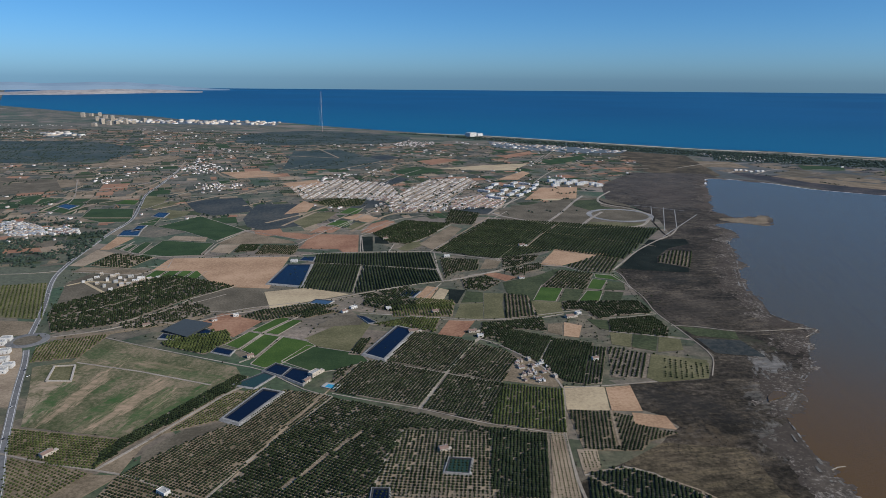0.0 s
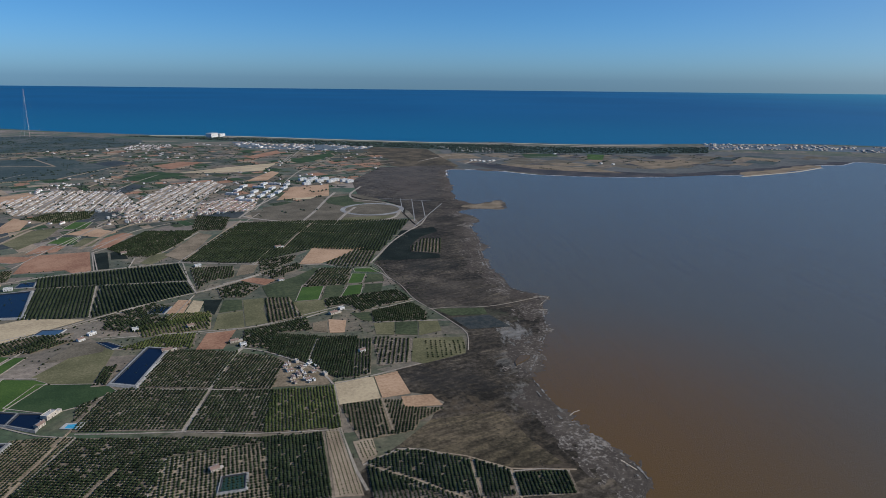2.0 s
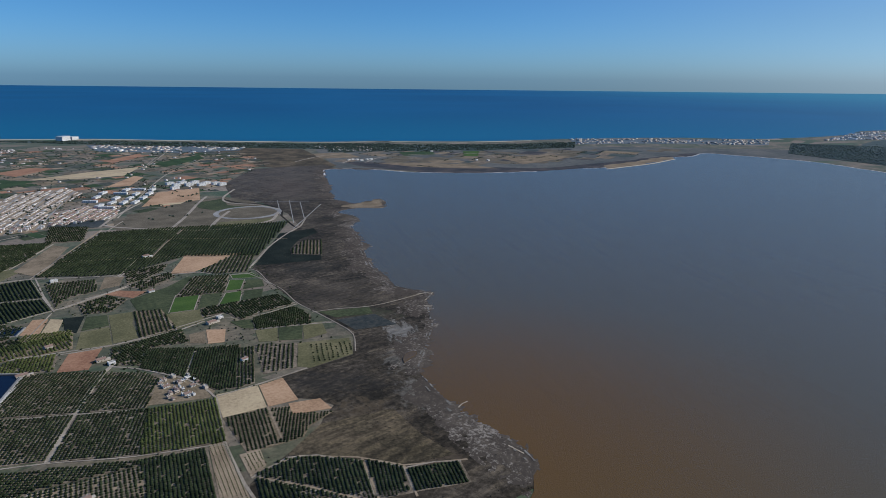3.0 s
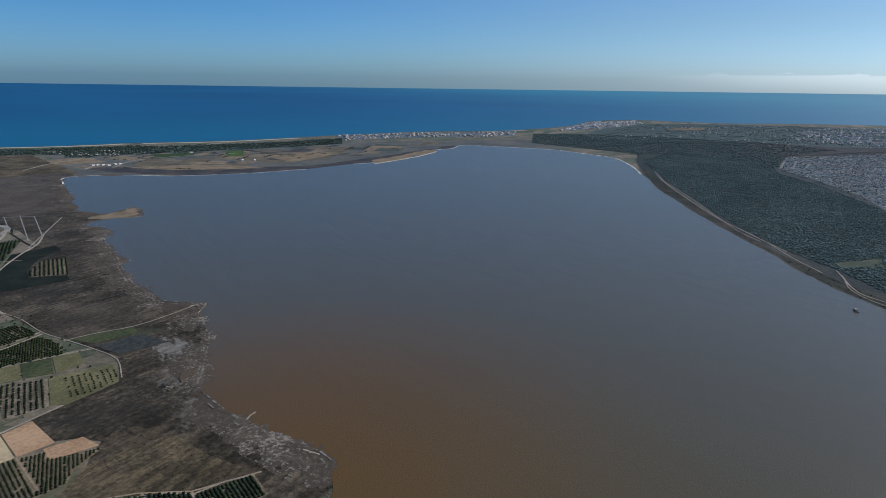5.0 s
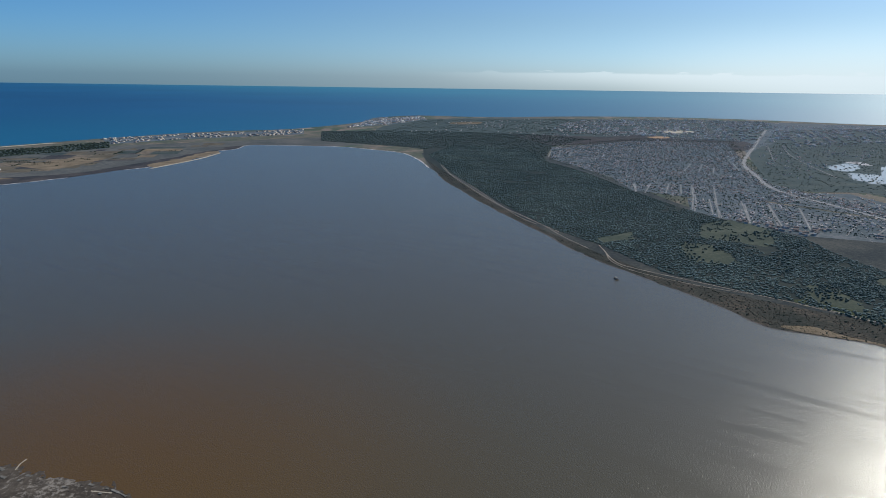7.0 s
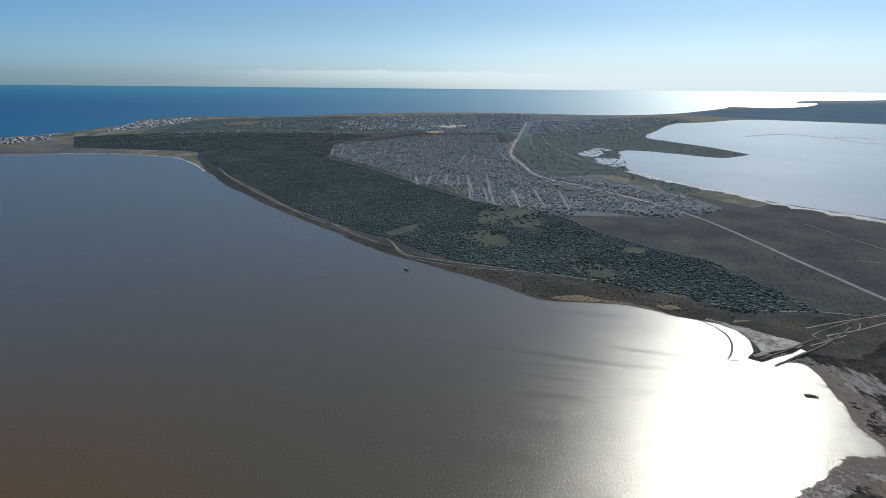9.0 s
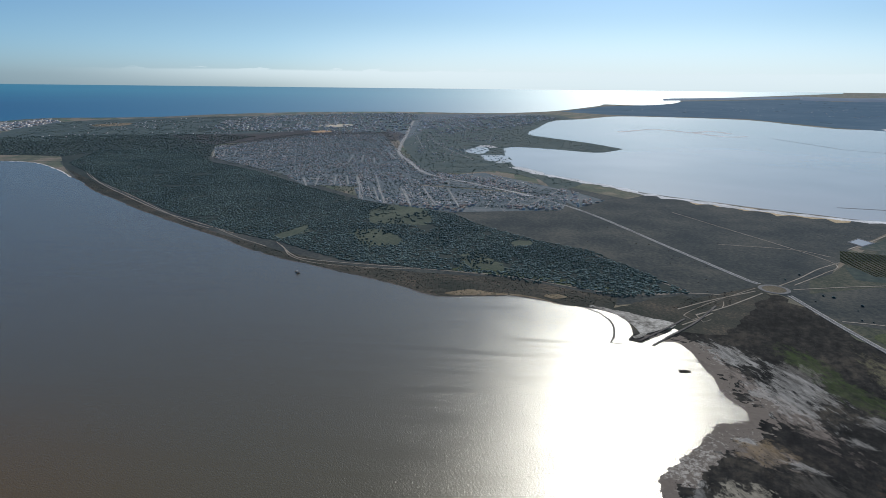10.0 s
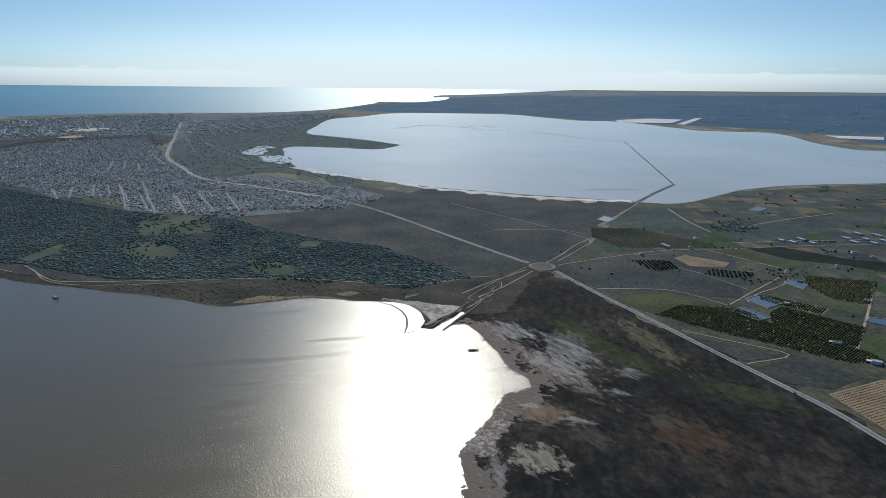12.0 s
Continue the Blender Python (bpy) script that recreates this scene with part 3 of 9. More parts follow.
CREAM = tinted("cream_render", (0.5, 0.43, 0.35), 0.3)
TERRACOTTA = tinted("terracotta_tiles", (0.27, 0.18, 0.14), 0.35)
PINK_ROOF = tinted("sun_bleached_tiles", (0.46, 0.37, 0.31), 0.25)
RED_ROOF = tinted("red_clay_tiles", (0.32, 0.13, 0.1), 0.25)
GREY_ROOF = tinted("grey_sheet_roof", (0.35, 0.345, 0.34), 0.4, 0.95)
GLASS = tinted("window_glass", (0.03, 0.035, 0.04), 0.1, 0.1)
CONCRETE = tinted("concrete", (0.4, 0.38, 0.34), 0.1)
LINER = tinted("black_liner", (0.03, 0.03, 0.032), 0.1, 0.9)
POOL_BLUE = tinted("pool_blue", (0.06, 0.32, 0.48), 0.1, 0.2)
STEEL = tinted("painted_steel", (0.5, 0.5, 0.5), 0.1, 0.5)
RED_PAINT = tinted("red_paint", (0.6, 0.42, 0.4), 0.1, 0.5)
GREENHOUSE = tinted("shade_net", (0.045, 0.05, 0.047), 0.2, 0.95)


# ---- builders ----
def link_mesh(name, bm, material, parent=None, label=""):
    me = bpy.data.meshes.new(name)
    bm.normal_update()
    bm.to_mesh(me)
    bm.free()
    me.materials.append(material)
    ob = new(name, me)
    if parent:
        ob.parent = parent
    if label:
        ob["label"] = label
    return ob


def part(name, bm, material, parent, label=""):
    return link_mesh(name, bm, material, parent, label)


def anchor(name, x, y, z=0.0, turn=0.0):
    ob = new(name)
    ob.empty_display_size = 0.2
    ob.matrix_world = pose(x, y, z, 0, 0, turn)
    return ob


def slab(points, top, bottom=0.0):
    """A flat plate with the given outline."""
    bm = bmesh.new()
    area = sum(x0 * y1 - x1 * y0 for (x0, y0), (x1, y1) in zip(points, points[1:] + points[:1]))
    pts = points if area > 0 else points[::-1]
    up = [bm.verts.new((x, y, top)) for x, y in pts]
    bm.faces.new(up)
    if bottom is not None:
        low = [bm.verts.new((x, y, bottom)) for x, y in pts]
        n = len(pts)
        for i in range(n):
            j = (i + 1) % n
            bm.faces.new((up[i], low[i], low[j], up[j]))
    return bm


def smooth_line(points, step=6.0, closed=False):
    """A soft curve through the points."""
    p = [Vector((x, y)) for x, y in points]
    n = len(p)
    out = []
    for i in range(n if closed else n - 1):
        a0, a1 = p[i], p[(i + 1) % n]
        before = p[i - 1] if (i > 0 or closed) else a0 * 2 - a1
        after = p[(i + 2) % n] if (i + 2 < n or closed) else a1 * 2 - a0
        k = max(1, min(24, int((a1 - a0).length / step)))
        for j in range(k):
            t = j / k
            out.append(0.5 * (2 * a0 + (a1 - before) * t + (2 * before - 5 * a0 + 4 * a1 - after) * t * t + (3 * a0 - before - 3 * a1 + after) * t ** 3))
    if not closed:
        out.append(p[-1])
    return [(v.x, v.y) for v in out]


def ragged(points, amount, step, seed):
    """A closed shoreline: the soft curve with small bays and points."""
    line = smooth_line(points, step, True)
    n = len(line)
    out = []
    for i, (x, y) in enumerate(line):
        (ax, ay), (bx, by) = line[i - 1], line[(i + 1) % n]
        d = math.hypot(bx - ax, by - ay) or 1.0
        k = amount * (noise.noise((x * 0.11, y * 0.11, seed)) + 0.7 * noise.noise((x * 0.37, y * 0.37, seed + 5)))
        out.append((x + k * (by - ay) / d, y - k * (bx - ax) / d))
    return out


def ragged_line(line, amount):
    return [(x + amount * noise.noise((x * 0.7, y * 0.7, 2.0)), y + amount * noise.noise((x * 0.7, y * 0.7, 8.0))) for x, y in line]


def ribbon(points, width, top, bottom=0.0):
    """A strip of even width along a line."""
    bm = bmesh.new()
    n = len(points)
    rows = []
    for i, (x, y) in enumerate(points):
        ax, ay = points[max(i - 1, 0)]
        bx, by = points[min(i + 1, n - 1)]
        d = math.hypot(bx - ax, by - ay) or 1.0
        ox, oy = -(by - ay) / d * width / 2, (bx - ax) / d * width / 2
        rows.append([bm.verts.new((x + s * ox, y + s * oy, z)) for s, z in ((1, bottom), (1, top), (-1, top), (-1, bottom))])
    for r, q in zip(rows, rows[1:]):
        for k in range(3):
            bm.faces.new((r[k], r[k + 1], q[k + 1], q[k]))
    return bm


LEVEL = {"field": 0, "road": 0}


def lift(kind="field"):
    """Neighbouring sheets lie a few millimetres above one another."""
    LEVEL[kind] += 1
    return {"field": 0.06 + 0.00105 * (LEVEL[kind] % 41), "road": 0.105 + 0.004 * (LEVEL[kind] % 11)}[kind]


def road(points, width, material=None, name="farm_track", label="pale dirt farm track between the fields", soft=True):
    line = smooth_line(points, 4.0) if soft else points
    ob = link_mesh(name, ribbon(line, width * (0.62 if material is None else 1.0), lift("road")), material or TRACK)
    return tagged(ob, label, "road", kind="structure")


def inside(poly, x, y):
    p = np.array(poly)
    hit = np.zeros(len(x), bool)
    for (x0, y0), (x1, y1) in zip(p, np.roll(p, -1, 0)):
        if y0 != y1:
            hit ^= ((y0 > y) != (y1 > y)) & (x < (x1 - x0) * (y - y0) / (y1 - y0) + x0)
    return hit


rng = np.random.default_rng(7)


def lumpy(level, seed, squash=0.85, rough=0.22, flat=True):
    """A crown: a rounded clump with dents, standing on z = 0."""
    bm = bmesh.new()
    bmesh.ops.create_icosphere(bm, subdivisions=level, radius=0.5)
    for v in bm.verts:
        k = 1 + rough * 2 * noise.noise(v.co * 3.1 + Vector((seed * 3.7, 0, 0)))
        v.co = Vector((v.co.x * k, v.co.y * k, max(v.co.z * k * squash, -0.3) + 0.42 * squash))
    verts = np.array([v.co[:] for v in bm.verts])
    bm.verts.index_update()
    bm.normal_update()
    faces = np.array([[v.index for v in f.verts] for f in bm.faces if level > 1 or f.normal.z > -0.7])
    bm.free()
    return verts, faces


CROWNS = [lumpy(2, s) for s in range(4)]
CLUMPS = [lumpy(1, s + 9, 0.9, 0.35) for s in range(4)]


def gable():
    """A small house block with a pitched roof, wall height 0.62 of its height."""
    v = np.array([(-.5, -.5, 0), (.5, -.5, 0), (.5, .5, 0), (-.5, .5, 0), (-.5, -.5, .62), (.5, -.5, .62), (.5, .5, .62), (-.5, .5, .62), (-.5, 0, 1), (.5, 0, 1)])
    f = [(0, 1, 5), (0, 5, 4), (2, 3, 7), (2, 7, 6), (1, 2, 6), (1, 6, 5), (3, 0, 4), (3, 4, 7), (5, 6, 9), (7, 4, 8), (4, 5, 9), (4, 9, 8), (6, 7, 8), (6, 8, 9)]
    return v, np.array(f)


def block():
    v = np.array([(x, y, z) for z in (0, 1) for y in (-.5, .5) for x in (-.5, .5)], float)
    f = [(0, 1, 5), (0, 5, 4), (1, 3, 7), (1, 7, 5), (3, 2, 6), (3, 6, 7), (2, 0, 4), (2, 4, 6), (4, 5, 7), (4, 7, 6)]
    return v, np.array(f)


def strew(name, xy, size, shapes, material, turn=None, base=0.0, roof=None):
    """One mesh of many small things; size: one row of width, depth and height for each. roof: (material, first face) for the upper faces."""
    if not len(xy):
        return None
    size = np.asarray(size, float)
    if size.ndim == 1:
        size = np.repeat(size[:, None], 3, 1)
    turn = rng.uniform(0, 6.283, len(xy)) if turn is None else np.broadcast_to(turn, len(xy))
    vs, fs, ms, start = [], [], [], 0
    kind = rng.integers(0, len(shapes), len(xy))
    for k, (v, f) in enumerate(shapes):
        sel = kind == k
        m = int(sel.sum())
        if not m:
            continue
        q = v[None] * size[sel][:, None, :]
        c, s = np.cos(turn[sel])[:, None], np.sin(turn[sel])[:, None]
        out = np.stack([q[..., 0] * c - q[..., 1] * s + xy[sel, 0:1], q[..., 0] * s + q[..., 1] * c + xy[sel, 1:2], q[..., 2] + base], -1)
        vs.append(out.reshape(-1, 3))
        fs.append((f[None] + (start + np.arange(m) * len(v))[:, None, None]).reshape(-1, 3))
        if roof:
            ms.append(np.tile((np.arange(len(f)) >= roof[1]).astype(np.int32), m))
        start += m * len(v)
    vs, fs = np.concatenate(vs), np.concatenate(fs)
    me = bpy.data.meshes.new(name)
    me.vertices.add(len(vs))
    me.vertices.foreach_set("co", vs.astype(np.float32).ravel())
    me.loops.add(fs.size)
    me.loops.foreach_set("vertex_index", fs.astype(np.int32).ravel())
    me.polygons.add(len(fs))
    me.polygons.foreach_set("loop_start", np.arange(0, fs.size, 3, dtype=np.int32))
    me.materials.append(material)
    if roof:
        me.materials.append(roof[0])
        me.polygons.foreach_set("material_index", np.concatenate(ms))
    me.update()
    return new(name, me)


def rows_in(poly, heading, gap, step, jitter=0.12, lost=0.03, inset=0.5, pairs=False):
    """Planting places in straight rows that run along the heading (degrees from x), within the outline."""
    p = np.array(poly)
    mid, reach = p.mean(0), np.ptp(p, 0).max() * 0.8 + 5
    u, w = np.meshgrid(np.arange(-reach, reach, step), np.arange(-reach, reach, gap))
    if pairs:
        w = w - 0.3 * gap * (np.round(w / gap).astype(int) % 2)
    u, w = u.ravel() + rng.normal(0, jitter * step, u.size), w.ravel() + rng.normal(0, jitter * gap * 0.5, w.size)
    c, s = math.cos(radians(heading)), math.sin(radians(heading))
    x, y = mid[0] + u * c - w * s, mid[1] + u * s + w * c
    shrink = mid + (p - mid) * (1 - inset * 2 / max(np.ptp(p, 0).min(), 2 * inset + 0.1))
    ok = inside(shrink, x, y) & (rng.random(len(x)) > lost)
    return np.stack([x[ok], y[ok]], 1)


def heading_of(a, b):
    return math.degrees(math.atan2(b[1] - a[1], b[0] - a[0]))


def field(points, soil, label, z=None):
    PLOTS.append(points)
    ob = link_mesh("field", slab(points, z or lift()), SOIL[soil])
    return tagged(ob, label, "field", kind="structure")


def grove(points, soil="grove", along=0, gap=1.25, step=1.0, size=0.95, leaves=None, lost=0.03, label="dark green citrus grove planted in straight rows", fine=True):
    """A field with trees in rows; along: the side of the outline that the rows run along."""
    mid = (sum(q[0] for q in points) / len(points), sum(q[1] for q in points) / len(points))
    points = [(x + 0.7 * (x - mid[0]) / max(math.dist((x, y), mid), 1), y + 0.7 * (y - mid[1]) / max(math.dist((x, y), mid), 1)) for x, y in points]
    field(points, soil, label.replace("grove", "grove soil"))
    h = heading_of(points[along], points[(along + 1) % len(points)])
    if fine:
        gap, step, size = gap * 0.68, step * 0.8, size * 0.78
    else:
        gap, step, size = gap * 0.82, step * 0.88, size * 0.85
    xy = rows_in(points, h, gap, step, 0.05, lost, 0.15)
    xy = clear_of(ALLEYS, xy, 0.42)
    s = size * rng.uniform(0.78, 1.12, len(xy))
    away = np.hypot(xy[:, 0], xy[:, 1])
    close = away < 117
    FRONT.extend((d, x, y, k, leaves or CITRUS) for d, (x, y), k in zip(away[close], xy[close], s[close]))
    near = away < 140
    for some, shapes in ((near & ~close, CROWNS), (~near, CLUMPS)):
        ob = strew("orchard_trees", xy[some], np.stack([s[some], s[some], s[some] * 0.85], 1), shapes, leaves or CITRUS, base=0.06)
        if ob:
            tagged(ob, label, "orchard", kind="stuff")


FRONT = []
PLOTS = []
STREETS = []
ALLEYS = [[(-44.0, 113.5), (-37.0, 136.5), (-23.2, 175.2)], [(-31.5, 113.7), (-26.6, 123.2), (-18.4, 136.0)], [(-103.3, 210.4), (-96.6, 217.9), (-93.4, 229.7), (-81.1, 245.7)], [(-110.9, 235.9), (-101.6, 249.7)], [(-96.6, 217.9), (-82.1, 235.2)], [(-108.9, 203.9), (-103.3, 210.4)], [(-130.5, 210.4), (-118.8, 222.2), (-111.7, 233.9)], [(31.3, 120.9), (41.6, 122.2), (52.4, 114.8), (59.4, 107.0), (72.3, 101.7)], [(53.0, 114.5), (49.6, 99.5)], [(59.4, 107.0), (56.4, 96.1)], [(31.8, 118.8), (39.9, 109.7), (46.7, 100.9)], [(42.7, 147.2), (40.7, 130.8)], [(20.4, 359.2), (63.2, 340.4), (107.0, 314.4)], [(5.2, 323.7), (47.8, 308.9), (76.6, 293.4)], [(28.4, 383.9), (10.7, 340.7), (-2.9, 303.5)], [(67.9, 366.8), (51.7, 335.1), (41.6, 310.6)]]


def clear_of(lines, xy, gap):
    """Those places that lie farther than the gap from every line."""
    for line in lines:
        for (ax, ay), (bx, by) in zip(line, line[1:]):
            t = np.clip(((xy[:, 0] - ax) * (bx - ax) + (xy[:, 1] - ay) * (by - ay)) / ((bx - ax) ** 2 + (by - ay) ** 2), 0, 1)
            xy = xy[np.hypot(xy[:, 0] - ax - t * (bx - ax), xy[:, 1] - ay - t * (by - ay)) > gap]
    return xy


def scatter(points, density, low, high, leaves, name, label, squash=0.8, base=0.05, clumped=0.0, shapes=None, skip=()):
    """Bushes or trees strewn over an outline, in clumps where asked."""
    p = np.array(points)
    lo, hi = p.min(0), p.max(0)
    n = int((hi - lo).prod() * density)
    xy = rng.uniform(lo, hi, (n, 2))
    ok = inside(points, xy[:, 0], xy[:, 1])
    for hole in skip:
        ok &= ~inside(hole, xy[:, 0], xy[:, 1])
    xy = clear_of(STREETS, xy[ok], 1.3)
    if clumped:
        keep = np.array([noise.noise((x * 0.05, y * 0.05, 3.0)) + 0.6 * noise.noise((x * 0.2, y * 0.2, 8.0)) for x, y in xy]) > clumped
        xy = xy[keep]
    s = low + (high - low) * rng.random(len(xy)) ** 1.6
    ob = strew(name, xy, np.stack([s, s * rng.uniform(0.8, 1.2, len(s)), s * squash], 1), shapes or CLUMPS, leaves, base=base)
    return tagged(ob, label, name.replace("_", " "), kind="stuff") if ob else None


# ---- land and waters ----
def arc(r, a0, a1, n=24):
    return [(r * math.sin(radians(a0 + (a1 - a0) * i / n)), r * math.cos(radians(a0 + (a1 - a0) * i / n))) for i in range(n + 1)]


ground = link_mesh("ground", slab(arc(9500, 0, 352.5, 47), 0.0, None), PLAIN)
tagged(ground, "dry coastal plain of small fields and scrub", "ground", kind="structure")

COAST_NORTH = [(-1242, 1857), (-1056, 1707), (-897, 1579), (-725, 1450), (-616, 1397), (-504, 1292), (-397, 1269), (-301, 1230), (-225, 1162), (-156, 1100), (-96, 1057), (-40, 1016), (12, 989), (78, 965), (131, 923), (200, 878), (263, 836), (321, 799), (380, 777), (410, 758), (487, 720), (566, 682)]
COAST_SOUTH = [(334, 801), (384, 780), (434, 752), (489, 721), (557, 700), (639, 684), (690, 669), (764, 647), (816, 622), (886, 562), (949, 547), (1029, 536), (1126, 539), (1214, 567), (1310, 549), (1353, 522), (1360, 438), (1389, 334), (1484, 235), (1575, 65), (1599, -152), (1545, -362), (1582, -482), (1676, -600), (1972, -829), (2108, -914), (2037, -1004), (2200, -1204), (2499, -1401), (2629, -1425)]
sea_edge = smooth_line(COAST_NORTH[:-3] + COAST_SOUTH, 30) + [(4200, -3600)] + arc(9300, 130, -33)
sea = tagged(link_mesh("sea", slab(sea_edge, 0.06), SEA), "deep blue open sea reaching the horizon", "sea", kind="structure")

SHORE_WEST = [(83.8, 91.8), (84.8, 97.8), (84.7, 104.2), (83.8, 110.2), (82.4, 120.8), (82.8, 127.8), (83.9, 136.7), (85.6, 145.9), (91.1, 152.7), (99.2, 163.0), (108.0, 174.9), (115.0, 189.2), (119.3, 197.1), (125.5, 202.5), (120.6, 209.9), (117.1, 217.2), (118.1, 229.1), (120.7, 245.1), (127.7, 267.2), (137.5, 292.6), (147.4, 323.2), (160.6, 346.3), (156.3, 364.7), (171.0, 372.1), (189.5, 369.3), (199.5, 391.1), (177.4, 386.2), (174.1, 417.3), (193.1, 463.8), (210.3, 515.7), (227.7, 548.2), (263.3, 528.5), (283.5, 498.5), (310.0, 478.7), (342.0, 461.3), (386.9, 447.4)]
SHORE_EAST = [(439, 442), (460, 436), (485, 440), (521, 442), (579, 465), (617, 458), (658, 471), (672, 443), (687, 395), (692, 359), (680, 317), (664, 276), (615, 237), (563.2, 206.7), (536.8, 190.0), (494.3, 167.3), (450.9, 138.1), (425.6, 121.8), (392.2, 97.7), (361.8, 74.9), (336.6, 55.4), (314.5, 40.9), (293.6, 22.6), (269.3, -3.5), (246.7, -26.0), (232.1, -37.7), (228.9, -50.2), (227.3, -67.3), (223.7, -75.0), (214.6, -84.8), (210.1, -93.6), (201.9, -100.4), (192.6, -100.9), (184.2, -97.8), (179.5, -93.4), (177.1, -96.7), (183.5, -109.1), (186.1, -113.8), (184.2, -113.9), (176.7, -104.6), (175.6, -108.9), (167.0, -109.1), (154.3, -106.8), (146.1, -105.0), (139.2, -101.3), (131.7, -103.9), (125.8, -100.5), (126.3, -92.6), (120.1, -85.0), (114.5, -78.1), (108.6, -68.4), (101.1, -64.3), (93.6, -61.3)]
lagoon_edge = ragged(SHORE_WEST + SHORE_EAST + [(60, -52), (38, -20), (36, 30), (62, 72)], 1.6, 5.0, 2.0)
lagoon = tagged(link_mesh("lagoon", slab(lagoon_edge, 0.08), LAGOON), "wide shallow lagoon of murky brown water", "lagoon", kind="structure")

SALT_EDGE = [(583, -171), (530.0, -190.3), (481.2, -211.4), (437.7, -230.2), (405.1, -256.1), (370.8, -282.7), (342.3, -310.6), (318.5, -330.0), (305.3, -342.8), (302.7, -367.2), (314.1, -416.5), (320.4, -450.3), (315.1, -505.6), (290, -579), (229, -757), (323, -1040), (434, -850), (475, -840), (545, -881), (624, -948), (685, -966), (746, -906), (811, -912), (926, -933), (999, -929), (1035, -884), (1159, -881), (1279, -874), (1367, -772), (1411, -645), (1312, -521), (1260, -440), (1068, -344), (953, -293), (872, -313), (817, -333), (753, -345), (737, -347), (712, -319), (702, -297), (737, -264), (764, -235), (756, -205)]
salt_lagoon = tagged(link_mesh("salt_lagoon", slab(ragged(SALT_EDGE, 1.5, 12.0, 5.0), 0.08), SALINE), "pale pinkish-grey salt lagoon beyond the town", "lagoon", kind="structure")


def sheet(points, soil, name, label, z):
    ob = link_mesh(name, slab(points, z), SOIL[soil])
    return tagged(ob, label, "ground cover", kind="structure")


# marsh and scrub between the fields and the water
MARSH_WEST = [(234.1, 453.9), (169.1, 325.1), (133.9, 224.9), (114.0, 159.0), (93.5, 106.3), (88.9, 87.1), (47.1, 83.2), (26.2, 104.9), (29.4, 117.6), (37.9, 123.1), (48.1, 129.1), (53.5, 135.9), (57.2, 139.4), (54.6, 144.9), (50.8, 147.6), (51.3, 161.8), (60.3, 163.2), (74.6, 165.5), (82.6, 181.8), (79.5, 204.9), (76.6, 218.4), (75.7, 248.5), (75.8, 270.9), (97.0, 309.3), (122.4, 337.1), (129.1, 377.0), (126.6, 417.8), (113.5, 444.0), (125.5, 509.6), (171, 585), (237, 579)]
sheet(MARSH_WEST, "marsh", "salt_marsh", "dark salt marsh along the lagoon shore", 0.034)
sheet([(36.0, 405.0), (84.9, 447.4), (110.7, 453.0), (122.9, 427.8), (127.0, 380.8), (106.4, 355.7), (34.7, 369.5)], "grey", "estate_ground", "pale graded ground of an unbuilt estate", 0.052)
REEDS = [(50.8, 132.4), (69.2, 130.1), (69.0, 115.6), (71.1, 104.7), (59.1, 107.1), (52.0, 114.5), (44.0, 121.4), (39.5, 123.9)]
sheet(REEDS, "reed", "reed_bed", "dry brown reed bed in the marsh", 0.04)
SCRUB_SOUTH = [(193.8, -90.5), (190.0, -130.6), (217.7, -169.4), (155.2, -167.9), (94.4, -164.5), (65.2, -160.0), (35.7, -150.0), (29.1, -79.2), (53.2, -34.3), (92.9, -23.2), (144.3, -58.1)]
sheet(ragged(SCRUB_SOUTH, 4.0, 3.0, 6.0), "black", "dark_scrub", "dark scrub between the lagoon and the highway", 0.03)
SCRUB_EAST = [(386.5, -154.2), (435.3, -229.0), (351.0, -292.5), (318.5, -330.0), (271.2, -252.6), (236.6, -214.5), (224.7, -185.8), (236.4, -180.0), (301.1, -173.5)]
sheet(ragged([(206.4, -98.3), (221.6, -141.2), (230.0, -174.1), (212.7, -166.7), (180.6, -128.1), (186.1, -112.3), (186.3, -93.5)], 3.0, 2.5, 2.0), "bank", "dry_scrub", "rough scrub by the canal mouth", 0.034)
sheet(SCRUB_EAST, "scrub", "dry_scrub", "open dark scrub beside the salt lagoon", 0.03)
sheet([(222.3, -176.0), (236.6, -214.5), (314.0, -320.4), (317.4, -426.8), (288, -575), (227, -748), (36.6, -169.8), (50.4, -156.0), (67.0, -159.2), (116.3, -166.7), (158.7, -171.4)], "olive_scrub", "rough_land", "rough olive-green land between the groves", 0.02)
PLAIN_EAST = [(212.3, -176.1), (217.0, -218.4), (199.6, -275.9), (149.0, -217.6), (167.9, -195.5), (182.8, -174.0)]
sheet(PLAIN_EAST, "scrub", "dry_scrub", "rough fallow land beside the highway", 0.035)
sheet([(446.0, -137.6), (479.3, -178.2), (406.2, -210.0), (296.7, -221.3), (257.4, -220.0), (203.3, -177.7), (222.1, -169.8), (265.3, -165.0), (350.7, -149.4), (408.4, -134.2)], "scrub", "dry_scrub", "open dark scrub on both sides of the highway", 0.026)
sheet([(204, 847), (270, 726), (245, 569), (221.6, 548.0), (148, 629)], "reed", "dry_scrub", "brown marsh edge behind the lagoon", 0.027)
SCRUB_MID = [(422.4, -61.3), (391.3, -147.2), (225.3, -172.1), (214.3, -136.0), (290.1, -125.4), (338.6, -96.8)]
sheet(SCRUB_MID, "scrub", "dry_scrub", "open scrub between wood and highway", 0.036)
